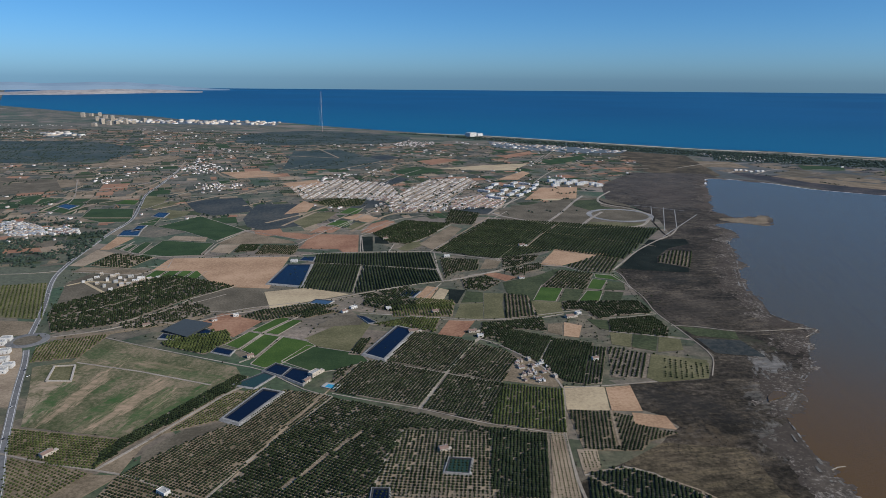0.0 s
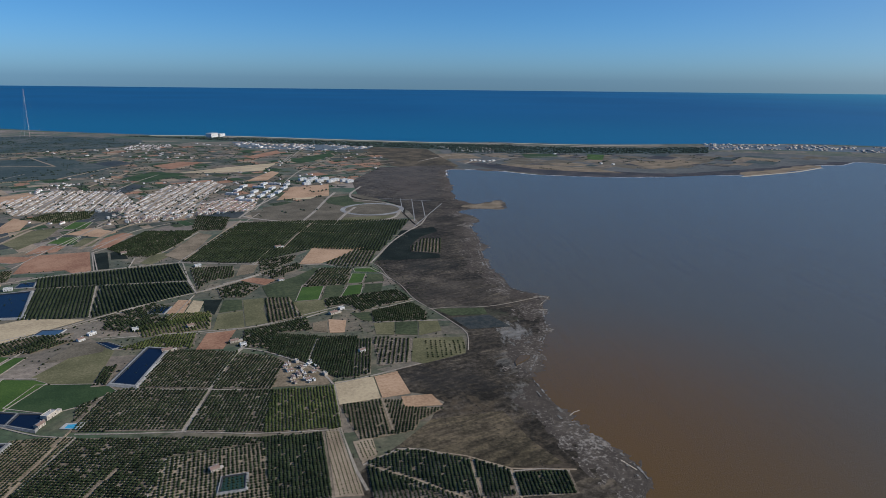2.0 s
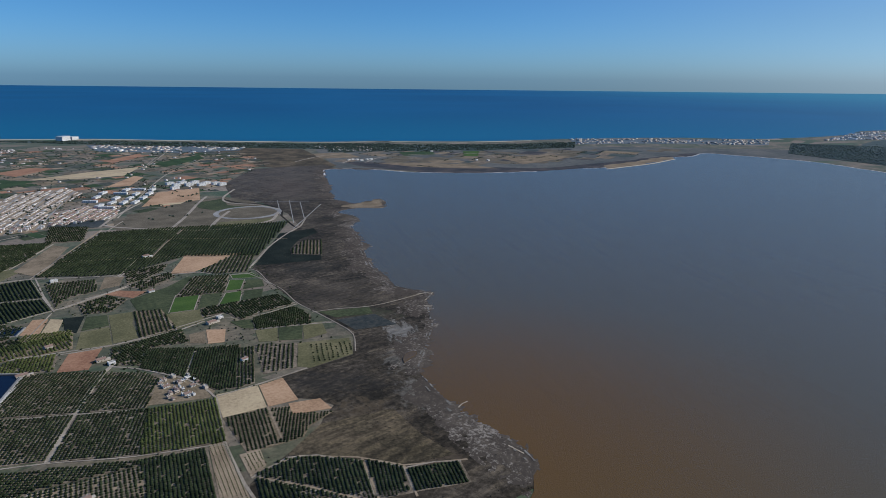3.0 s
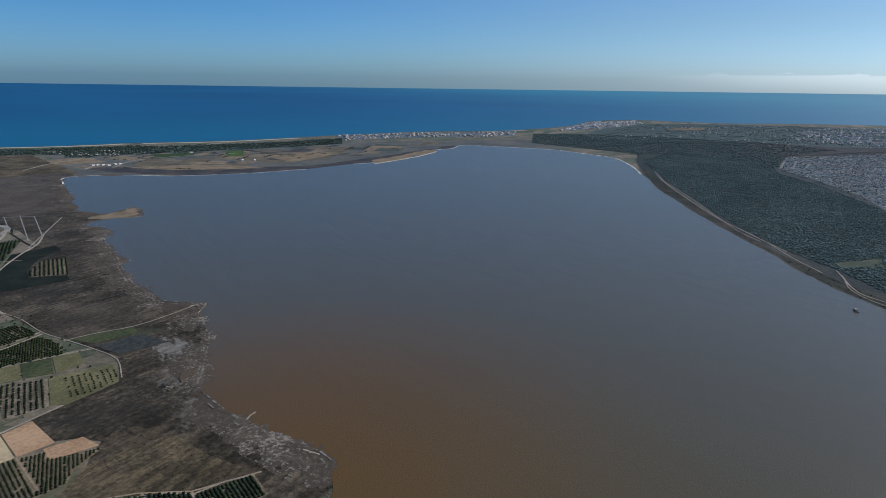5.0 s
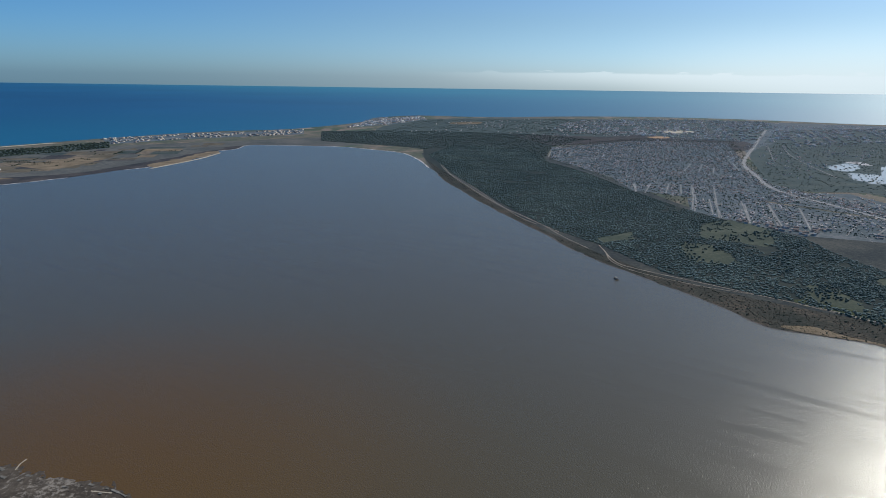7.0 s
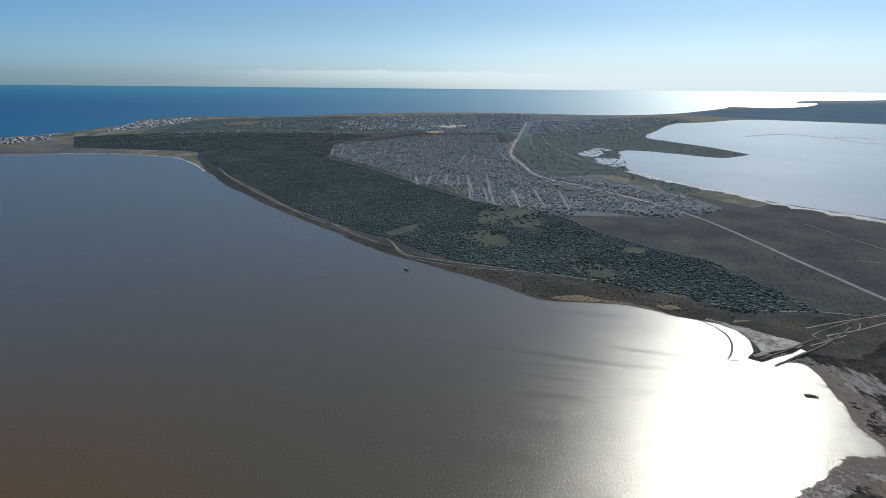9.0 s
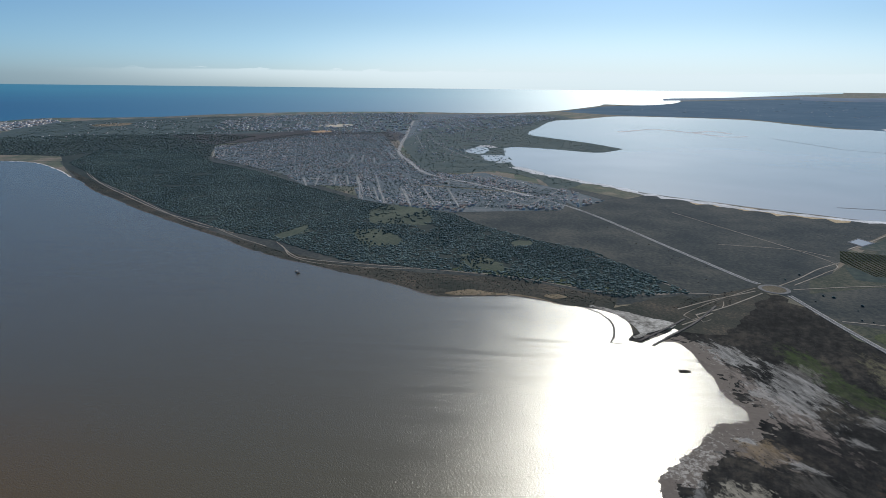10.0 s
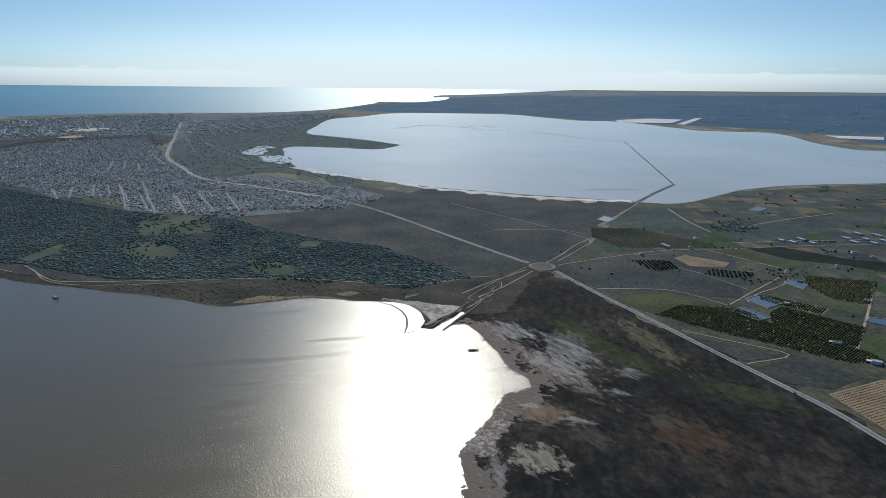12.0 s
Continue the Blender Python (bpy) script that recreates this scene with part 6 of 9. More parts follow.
    ([(203.9, -239.7), (205.1, -248.6), (185.8, -256.3), (181.9, -247.7), (190.2, -235.4)], "dry", "bare brown building plot"),
    ([(202.0, -285.8), (195.1, -304.4), (163.5, -313.2), (153.6, -322.0), (144.7, -329.2), (135.0, -309.7), (144.7, -305.4), (159.0, -301.0), (176.9, -286.6)], "net", "very dark tilled field"),
    ([(208.2, -266.0), (200.0, -282.3), (175.9, -284.2), (165.7, -285.8), (167.6, -268.0)], "meadow", "green field beside a road"),
    ([(159.2, -174.2), (168.3, -197.8), (150.1, -201.4), (152.0, -189.5), (153.3, -175.4)], "meadow", "rough green field beside the highway"),
    ([(149.7, -249.9), (146.0, -253.9), (133.0, -247.3), (121.2, -250.7), (117.0, -239.6), (128.6, -236.5)], "meadow", "green field between groves"),
    ([(233.3, -319.2), (225.3, -368.8), (202.7, -364.9), (204.2, -299.2)], "heath", "dark green field"),
    ([(238.7, -378.0), (218.3, -438.7), (198.3, -406.1), (212.9, -360.2)], "scrub", "dark grey-green field"),
    ([(136.5, -167.1), (120.8, -175.0), (107.8, -181.4), (111.2, -167.7)], "scrub", "dark fallow field beside the highway"),
    ([(106.5, -164.1), (105.9, -186.8), (87.9, -187.8), (87.5, -173.7), (95.4, -165.9)], "scrub", "dark fallow field beside the highway"),
    ([(107.7, -222.9), (97.1, -232.8), (85.3, -209.0), (99.9, -203.0)], "meadow", "green field"),
):
    field(outline, soil, label)
    if soil in ("green", "deep"):
        road(outline + outline[:1], 0.5, None, "field_path", "pale earth path round a field", False)

grove([(11.6, 137.8), (25.1, 135.8), (22.0, 110.4), (11.0, 110.3)], along=1, gap=1.15, step=1.0)
grove([(-8.4, 136.5), (11.1, 135.3), (10.8, 110.3), (-13.8, 110.0), (-10.3, 129.7)], "pale", along=0, gap=1.4, step=1.1, size=0.82, label="young citrus grove on pale soil")
grove([(-27.7, 152.4), (11.3, 138.6), (11.2, 136.3), (-8.7, 137.5), (-11.4, 127.9), (-14.4, 110.0), (-45.3, 109.6), (-38.2, 129.8)], along=7, gap=1.3, step=1.1, size=0.95)
grove([(-41.8, 156.5), (-34.7, 155.1), (-28.8, 153.0), (-39.4, 129.3), (-46.3, 111.4), (-65.9, 119.1), (-60.3, 127.9), (-51.0, 137.7), (-46.8, 140.4)], "dry", along=2, gap=1.25, step=0.9, size=0.7)
grove([(-67.0, 109.3), (-66.4, 118.5), (-54.6, 114.0), (-46.6, 110.6)], "dry", along=1, gap=1.3, step=1.0, size=0.7)
grove([(-74.3, 127.0), (-72.0, 134.1), (-56.8, 165.4), (-53.4, 164.4), (-55.0, 157.0), (-69.8, 129.4), (-72.8, 120.6)], along=1, gap=1.0, step=0.9, size=1.0, label="dense hedge-like citrus grove")
grove([(-63.4, 135.5), (-56.0, 153.1), (-47.0, 158.1), (-52.4, 142.2), (-60.2, 137.6)], "dry", along=0, gap=1.2, step=0.9, size=0.7, leaves=YOUNG, label="young citrus grove on dry soil")
grove([(-120.2, 188.3), (-106.6, 194.6), (-107.1, 177.0), (-118.3, 173.6), (-122.8, 183.8)], "dry", along=2, gap=1.4, step=1.1, size=0.75, leaves=YOUNG, label="young citrus grove on dry soil")
grove([(-100.2, 136.5), (-73.6, 132.1), (-72.8, 120.6), (-83.6, 122.8), (-95.0, 126.3)], "dry", along=0, gap=1.3, step=1.0, size=0.85, leaves=YOUNG, label="bushy citrus grove beside a farmhouse")
grove([(-93.6, 124.1), (-83.3, 121.3), (-73.0, 118.8), (-77.8, 109.2), (-84.9, 109.1)], "dry", along=2, gap=1.4, step=1.1, size=0.7, leaves=YOUNG, label="young citrus grove on dry soil")
grove([(-29.2, 169.5), (-21.0, 175.0), (-19.4, 175.4), (1.2, 167.1), (-5.3, 148.8), (-28.7, 156.8)], along=3, gap=1.35, step=1.05, size=0.9)
grove([(-8.9, 199.4), (10.2, 190.3), (1.2, 169.0), (-15.4, 176.3)], along=1, gap=1.35, step=1.05, size=0.9)
for line in ALLEYS[:2]:
    road(line, 0.4, SOIL["pale"], "grove_alley", "pale dusty alley through a grove", False)
for line in ALLEYS[7:]:
    road(line, 0.5, SOIL["pale"], "grove_alley", "pale dusty alley through a grove", False)
for line in ALLEYS[2:7]:
    road(line, 0.7, None, "grove_alley", "pale dusty alley through a grove", False)
grove([(11.4, 189.0), (19.3, 183.5), (22.2, 178.2), (16.7, 163.2), (2.3, 168.6)], along=4, gap=1.35, step=1.05, size=0.9)
grove([(2.0, 166.1), (16.5, 160.8), (17.8, 158.2), (12.1, 141.2), (-4.2, 148.0)], along=0, gap=1.3, step=1.05, size=0.92)
grove([(17.3, 160.8), (32.5, 157.8), (29.6, 136.6), (12.3, 141.0)], along=1, gap=1.2, step=1.0, size=0.95, leaves=YOUNG)
grove([(22.8, 201.1), (34.9, 194.5), (28.3, 175.9), (19.7, 187.8)], along=1, gap=1.1, step=0.9, size=0.95)
grove([(36.0, 193.6), (47.7, 189.7), (38.2, 162.2), (33.9, 164.2), (29.6, 175.1)], along=1, gap=1.1, step=0.9, size=0.95)
grove([(-86.7, 188.0), (-70.6, 198.2), (-66.5, 191.1), (-70.7, 180.1), (-83.8, 185.4)], along=0, gap=1.2, step=1.0, size=0.95, leaves=YOUNG, label="bushy green citrus grove")
grove([(-125.7, 196.1), (-134.7, 210.3), (-139.4, 221.8), (-129.3, 234.8), (-120.6, 251.5), (-113.3, 258.8), (-101.0, 254.3), (-81.3, 245.0), (-93.7, 231.6), (-103.7, 212.1), (-109.1, 204.4), (-123.3, 196.1)], along=3, gap=1.7, step=1.1, size=1.1, lost=0.15, label="old dark citrus grove beside the road")
grove([(-101.2, 211.0), (-93.3, 227.8), (-84.1, 220.0), (-80.7, 213.7), (-91.7, 205.8), (-95.6, 201.6), (-103.0, 199.4), (-107.3, 203.4)], along=0, gap=1.8, step=1.2, size=1.0, lost=0.2, label="thin dark citrus grove with gaps beside the road")
road([(-121.5, 191.4), (-106.1, 196.4), (-91.3, 204.8), (-82.3, 211.4)], 2.2, SOIL["dry"], "dusty_verge", "dry brown verge of a farm road")
grove([(-174.0, 242.9), (-157.5, 247.0), (-135.7, 207.6), (-152.2, 210.0)], "olive", along=1, gap=1.6, step=1.4, size=0.8, leaves=YOUNG, fine=False, label="young citrus grove beside the road")
grove([(-56.4, 278.5), (-35.9, 275.4), (-34.4, 238.5), (-56.0, 243.6)], "olive_scrub", along=1, gap=1.5, step=0.8, size=1.0, fine=False)
grove([(-33.9, 275.5), (-2.4, 268.5), (-0.1, 254.7), (-33.4, 237.9)], "olive_scrub", along=1, gap=1.5, step=0.8, size=1.0, fine=False)
grove([(-58.8, 293.8), (-5.9, 298.5), (-2.6, 271.9), (-56.3, 280.3)], "olive_scrub", along=1, gap=1.6, step=0.9, size=1.05, fine=False)
grove([(27.9, 375.6), (57.9, 370.4), (120.9, 353.4), (84.1, 291.0), (55.4, 306.7), (25.1, 289.3), (-3.3, 302.8)], "olive_scrub", along=6, gap=1.8, step=0.9, size=1.2, fine=False, label="large dark citrus grove with pale alleys")
grove([(99.1, 285.6), (103.1, 294.5), (112.4, 306.2), (120.4, 303.2), (110.1, 277.6)], along=3, gap=2.0, step=1.3, size=1.1, fine=False)
grove([(51.9, 187.2), (62.6, 181.4), (56.8, 166.2), (48.0, 166.6)], along=1, gap=1.9, step=1.5, size=1.0, lost=0.1, label="thin citrus grove with gaps")
grove([(45.4, 187.1), (50.7, 185.6), (44.0, 162.6), (38.4, 161.9)], along=1, gap=1.4, step=1.2, size=1.0)
grove([(66.8, 178.8), (77.9, 175.3), (74.1, 166.5), (60.6, 163.9)], "olive", along=0, gap=2.2, step=1.8, size=0.8, lost=0.2, label="thin old grove on rough grass")
grove([(32.0, 147.1), (42.6, 146.0), (39.9, 129.5), (32.5, 129.8)], "dry", along=1, gap=1.35, step=1.0, size=0.78)
grove([(43.0, 145.9), (47.6, 144.0), (46.7, 139.9), (55.3, 136.6), (47.9, 133.5), (45.5, 129.8), (40.1, 129.4)], "dry", along=2, gap=1.3, step=1.0, size=0.78)
grove([(31.6, 119.8), (39.0, 122.3), (44.8, 119.8), (51.9, 113.4), (48.6, 100.3), (43.1, 101.9), (41.1, 106.1), (35.8, 112.0)], along=3, gap=1.25, step=0.9, size=0.9)
grove([(31.3, 118.8), (35.7, 111.6), (42.0, 102.2), (29.5, 105.7)], along=3, gap=1.25, step=0.9, size=0.9)
grove([(52.7, 113.0), (58.9, 106.5), (56.1, 98.2), (49.3, 100.1)], along=1, gap=1.2, step=0.9, size=0.9)
grove([(59.2, 105.4), (69.9, 101.6), (67.9, 94.8), (56.7, 98.0)], along=1, gap=1.2, step=0.9, size=0.9)
grove([(25.9, 136.6), (29.5, 136.2), (27.8, 109.9), (22.6, 111.4)], "pale", along=1, gap=1.2, step=1.0, size=0.4, leaves=YOUNG, label="newly planted citrus on pale soil")
grove([(30.9, 128.7), (34.8, 128.6), (34.0, 123.0), (30.5, 120.6)], "pale", along=0, gap=1.2, step=1.0, size=0.45, leaves=YOUNG, label="newly planted citrus on pale soil")
grove([(-19.2, 224.0), (4.5, 227.6), (3.3, 213.4), (-16.4, 212.9)], "dry", along=0, gap=1.5, step=1.2, size=0.95, leaves=YOUNG, fine=False)
grove([(-55.5, 212.1), (-45.5, 221.0), (-36.7, 217.0), (-46.5, 211.2)], "dry", along=0, gap=1.5, step=1.1, size=0.95, fine=False)
grove([(-23.4, 204.7), (-10.4, 211.4), (-0.6, 210.0), (-2.4, 198.6), (-9.0, 200.9), (-15.7, 203.3)], along=1, gap=1.4, step=1.0, size=1.05, leaves=YOUNG, fine=False)
grove([(-31.0, 235.9), (-14.3, 246.1), (-8.5, 240.5), (-16.8, 224.0), (-26.8, 226.9)], along=0, gap=1.5, step=1.2, size=1.0, lost=0.15, label="bushy dark citrus grove by the farmyard")
grove([(-12.5, 221.7), (-8.2, 231.8), (4.2, 229.5), (3.0, 220.9)], "dry", along=0, gap=1.4, step=1.0, size=0.9, leaves=YOUNG, label="young citrus grove in green rows")
grove([(-69.0, 211.3), (-63.0, 218.2), (-49.2, 224.5), (-37.7, 223.6), (-47.3, 215.1), (-60.2, 207.6)], "dry", along=1, gap=1.5, step=1.2, size=1.0, fine=False)
grove([(5.5, 403.9), (22.9, 393.8), (17.9, 361.4), (1.8, 365.3)], along=0, gap=2.2, step=1.3, size=1.2, fine=False)
grove([(-25.6, 192.4), (-22.1, 192.5), (-24.1, 180.2), (-27.6, 180.9)], along=1, gap=1.2, step=1.0, size=1.0)
grove([(-36.8, 337.2), (-21.2, 370.6), (4.4, 363.9), (-7.2, 331.7), (-17.6, 315.7), (-26.3, 318.9)], along=0, gap=1.5, step=1.0, size=1.05, fine=False, lost=0.06)
grove([(-86.7, 427.4), (-71.8, 440.7), (-52.2, 439.4), (-53.3, 416.7), (-70.3, 408.3)], "olive", along=0, gap=2.0, step=1.4, size=1.1, fine=False, lost=0.15)
for line in ([(-67.9, 338.8), (-56.9, 350.1), (-44.3, 401.9), (-33.0, 442.4)], [(-71.4, 341.3), (-59.8, 377.2), (-49.4, 414.9)], [(-38.7, 298.6), (-42.8, 331.8), (-37.1, 339.8)], [(-57.8, 351.5), (-44.4, 345.0), (-27.4, 364.3)], [(-1.1, 300.7), (24.7, 366.1), (41.1, 401.6)], [(-25.4, 300.0), (-23.8, 315.5), (-12.7, 320.5), (5.0, 360.9)]):
    road(line, 0.95, None, "farm_track", "pale dirt farm track between the fields", False)
grove([(39.9, 247.4), (51.9, 270.8), (64.1, 265.2), (56.8, 245.0)], along=0, gap=1.5, step=1.2, size=1.1, fine=False, lost=0.1)
grove([(55.5, 277.0), (73.6, 295.7), (83.0, 292.9), (72.0, 267.9), (62.8, 270.2)], along=2, gap=2.0, step=1.1, size=1.2, fine=False)
grove([(24.5, 237.9), (32.7, 235.4), (34.1, 214.6), (22.7, 212.1)], "dry", along=3, gap=1.6, step=1.1, size=0.95, fine=False)
grove([(45.7, 229.8), (73.6, 231.1), (74.9, 218.3), (61.0, 215.2), (54.4, 212.2), (52.3, 220.8), (44.1, 220.6)], along=0, gap=1.5, step=1.1, size=1.15, fine=False, lost=0.06)
grove([(58.0, 210.1), (73.7, 214.3), (75.6, 204.2), (72.6, 196.2), (56.4, 200.3)], along=0, gap=1.4, step=1.0, size=1.1, fine=False)
grove([(14.4, 207.1), (34.7, 212.4), (34.1, 200.3), (23.8, 201.6), (20.0, 190.5), (13.1, 194.1)], along=0, gap=1.4, step=1.0, size=1.05, fine=False, lost=0.08)
grove([(8.9, 255.7), (18.2, 261.5), (23.7, 253.8), (17.0, 242.6), (9.5, 245.2)], along=0, gap=1.6, step=1.3, size=1.2, fine=False, lost=0.2)
grove([(-0.5, 288.6), (16.6, 286.1), (15.3, 270.6), (5.2, 267.0), (1.5, 257.1)], along=0, gap=1.5, step=1.2, size=1.1, fine=False, lost=0.1)
grove([(28.7, 291.4), (45.6, 295.9), (41.6, 285.9), (34.3, 278.2), (27.2, 274.5)], along=0, gap=1.6, step=1.3, size=1.1, fine=False, lost=0.1)
grove([(26.9, 270.9), (43.7, 282.2), (44.4, 274.9), (31.4, 262.7)], along=0, gap=1.6, step=1.3, size=1.1, fine=False, lost=0.2)
grove([(-87.0, 294.0), (-87.8, 311.2), (-70.7, 309.5), (-69.8, 294.5)], "dry", along=1, gap=2.0, step=1.2, size=1.0, fine=False)
grove([(-98.2, 296.8), (-99.0, 312.0), (-90.0, 311.1), (-89.2, 300.2)], along=1, gap=1.8, step=1.0, size=1.1, fine=False)
grove([(-153.2, 273.1), (-152.1, 291.1), (-131.8, 286.8), (-136.2, 269.2)], "pale", along=1, gap=2.0, step=1.5, size=1.2, fine=False, lost=0.15, label="old dark trees on pale soil")
grove([(-17.4, 227.7), (-10.2, 230.5), (-8.8, 220.0), (-18.7, 218.0), (-28.5, 223.8), (-28.2, 230.7)], along=0, gap=1.5, step=1.2, size=1.1, fine=False, lost=0.1)
grove([(-87.0, 193.1), (-74.7, 195.2), (-74.8, 198.6), (-66.0, 190.7), (-67.9, 187.0), (-71.2, 180.1), (-84.0, 185.8)], along=0, gap=1.3, step=1.1, size=1.05, fine=False, leaves=YOUNG, label="bushy green citrus grove")
for line in ([(-105.1, 173.1), (-84.4, 167.5), (-61.7, 159.5)], [(-46.5, 226.5), (-28.8, 236.0), (-18.7, 244.5), (-5.4, 252.3), (3.8, 254.8), (18.4, 264.8), (28.6, 271.0), (37.8, 275.6)], [(-3.8, 300.6), (-1.9, 275.4), (0.6, 253.9)], [(-34.6, 275.5), (-3.4, 271.0)], [(-35.6, 275.4), (-34.4, 238.5)], [(-62.2, 294.8), (-44.1, 298.4), (-6.5, 300.6), (4.3, 295.7), (17.4, 291.0), (27.6, 288.4)], [(-28.5, 215.5), (-16.4, 214.1), (-4.5, 212.1), (14.9, 209.8), (22.8, 210.5), (34.7, 212.4), (43.3, 216.5)], [(25.0, 287.3), (29.8, 297.5), (35.9, 312.7)], [(33.1, 285.7), (44.4, 278.5), (54.2, 277.0), (62.1, 266.8), (72.2, 263.7), (74.5, 254.3), (75.5, 245.4)], [(11.0, 262.1), (18.4, 264.8)], [(31.5, 230.8), (33.8, 212.9)], [(55.3, 200.2), (72.4, 195.7), (80.6, 193.1)], [(54.5, 212.8), (63.3, 216.4), (76.1, 218.9)], [(-172.8, 356.1), (-143.6, 379.0), (-106.4, 342.9), (-70.3, 321.1)], [(-113.4, 317.3), (-106.4, 342.9)], [(-156.1, 262.7), (-128.3, 259.3), (-118.7, 270.5), (-122.5, 286.1), (-70.5, 290.5)], [(-66.2, 179.4), (-61.6, 183.7), (-57.3, 196.5), (-50.9, 208.9), (-48.2, 214.5)], [(-58.6, 173.9), (-54.8, 178.4), (-51.2, 194.2), (-41.8, 190.7)], [(-61.7, 197.4), (-50.1, 193.3)], [(-94.4, 211.3), (-84.6, 216.6), (-76.3, 215.6), (-67.7, 220.5), (-50.8, 227.0)], [(-154.3, 316.0), (-153.9, 300.4), (-143.5, 292.4), (-125.8, 287.9), (-110.4, 288.4)], [(-110.4, 288.4), (-111.8, 312.7), (-106.7, 338.8)]):
    road(line, 0.95, None, "farm_track", "pale dirt farm track between the fields", False)
grove([(270.4, -247.7), (256.8, -268.8), (213.3, -278.5), (209.5, -270.9), (230.6, -231.3), (253.4, -233.7)], "olive_scrub", along=2, gap=1.5, step=0.8, size=0.55, leaves=YOUNG, fine=False, label="vineyard rows on a green field")
grove([(152.5, -174.5), (154.9, -190.7), (143.2, -204.0), (121.0, -202.5), (109.9, -205.0), (97.6, -208.3), (89.9, -204.4), (96.2, -194.9), (115.2, -187.7), (132.6, -180.2)], "grey", along=3, gap=1.4, step=1.0, size=0.9, leaves=YOUNG, label="green citrus grove in straight rows by the highway")
grove([(136.0, -222.0), (110.1, -228.2), (101.4, -208.4), (124.3, -200.7), (133.8, -212.0)], "grey", along=0, gap=1.4, step=1.0, size=0.9, leaves=YOUNG, label="green citrus grove in straight rows by the highway")
grove([(157.5, -267.4), (137.7, -286.7), (123.0, -254.2), (133.8, -248.7), (147.4, -256.0)], "grey", along=0, gap=1.5, step=1.1, size=0.9, leaves=YOUNG, label="green citrus grove in straight rows by the highway")
grove([(150.9, -228.6), (127.5, -235.9), (124.9, -226.8), (144.5, -222.1)], "dry", along=0, gap=1.6, step=1.1, size=0.9, leaves=YOUNG, label="young citrus grove on dry soil")
grove([(151.9, -187.1), (144.1, -204.9), (134.4, -205.9), (141.1, -197.9)], "grey", along=0, gap=1.4, step=1.0, size=0.88, leaves=YOUNG, label="green citrus grove in straight rows by the highway")
for line in ([(147.2, -207.0), (152.5, -225.6), (160.3, -254.6), (166.7, -269.8)], [(212.0, -286.2), (202.8, -312.7), (190.0, -343.7), (179.4, -370.5)], [(208.2, -266.0), (184.2, -268.0), (165.1, -269.1)]):
    road(line, 0.9, None, "farm_track", "pale dirt farm track between the groves", False)
scatter([(247.0, -314.6), (246.6, -336.2), (229.7, -336.3), (221.0, -322.1), (232.8, -304.5)], 0.25, 0.6, 1.4, PINE, "farm_trees", "dark trees round a farm", 0.8, 0.05)
scatter([(176.6, -246.5), (168.5, -274.1), (159.5, -276.4), (156.8, -249.3), (160.8, -233.1)], 0.12, 0.6, 1.4, PINE, "farm_trees", "dark trees round a farm", 0.8, 0.05)
grove([(85.9, -169.8), (84.1, -191.4), (69.9, -200.4), (52.5, -160.8), (69.9, -164.7)], "pale", along=0, gap=1.5, step=1.1, size=0.55, leaves=YOUNG, label="young citrus grove on pale tilled soil")
grove([(209.4, -218.1), (202.2, -232.3), (190.5, -226.8), (192.6, -215.1)], "scrub", along=0, gap=2.4, step=2.0, size=1.4, fine=False)
grove([(182.4, -238.9), (169.2, -251.7), (167.6, -242.1), (177.6, -229.6)], "scrub", along=0, gap=2.4, step=2.0, size=1.4, fine=False)

# tan, red and dark fields round the estate
for outline, soil, label in (
    ([(-3.0, 601.0), (40.6, 627.0), (85.4, 643.5), (65.7, 592.8), (28.2, 590.0)], "sand", "pale graded building ground"),
    ([(-26.1, 655.1), (0.1, 681.4), (18.8, 667.7), (-10.4, 626.2)], "red", "bare reddish field beyond the estate"),
    ([(60.7, 703.6), (101.2, 759.1), (100.8, 728.6), (67.8, 686.3)], "red", "bare reddish field beyond the estate"),
    ([(45.3, 534.5), (72.6, 587.3), (77.5, 574.8), (62.1, 533.6)], "tan", "bare peach-coloured field beyond the estate"),
    ([(-55.9, 497.3), (-35.6, 547.5), (-26.5, 533.4), (-40.7, 498.6)], "scrub", "dark weedy plot between the villas"),
    ([(-48.2, 576.1), (-24.8, 613.7), (4.1, 591.9), (-27.2, 551.7)], "deep", "dark green field beyond the estate"),
    ([(-97.7, 671.3), (-60.5, 709.6), (-42.7, 681.5), (-74.2, 636.8)], "scrub", "dark blue-green field"),
    ([(-168.3, 687.3), (-136.6, 726.4), (-101.6, 663.6), (-139.6, 640.2)], "scrub", "dark blue-green field"),
    ([(-65.7, 431.3), (-43.5, 439.0), (-33.6, 417.7), (-55.6, 401.0)], "scrub", "dark weedy field below the estate"),
    ([(8.1, 412.7), (32.2, 410.4), (32.3, 392.1), (4.2, 390.7)], "scrub", "dark weedy field below the estate"),
    ([(99.7, 664.1), (152.4, 717.5), (151.3, 683.8), (106.3, 634.2)], "deep", "dark green striped field"),
    ([(-193.8, 565.5), (-156.8, 574.8), (-134.6, 544.7), (-168.1, 530.1)], "tan", "bare peach-coloured field on the far plain"),
    ([(-125.2, 505.3), (-102.7, 527.2), (-90.8, 498.5), (-110.4, 478.9)], "tan", "bare peach-coloured field on the far plain"),
    ([(-330.7, 481.6), (-299.9, 517.2), (-270.4, 495.4), (-296.1, 453.3)], "dry", "wide dry field on the far plain"),
    ([(-334.5, 607.5), (-288.9, 690.0), (-261.9, 666.2), (-297.4, 585.6)], "dry", "pale terraced slope on the far plain"),
):
    field(outline, soil, label)
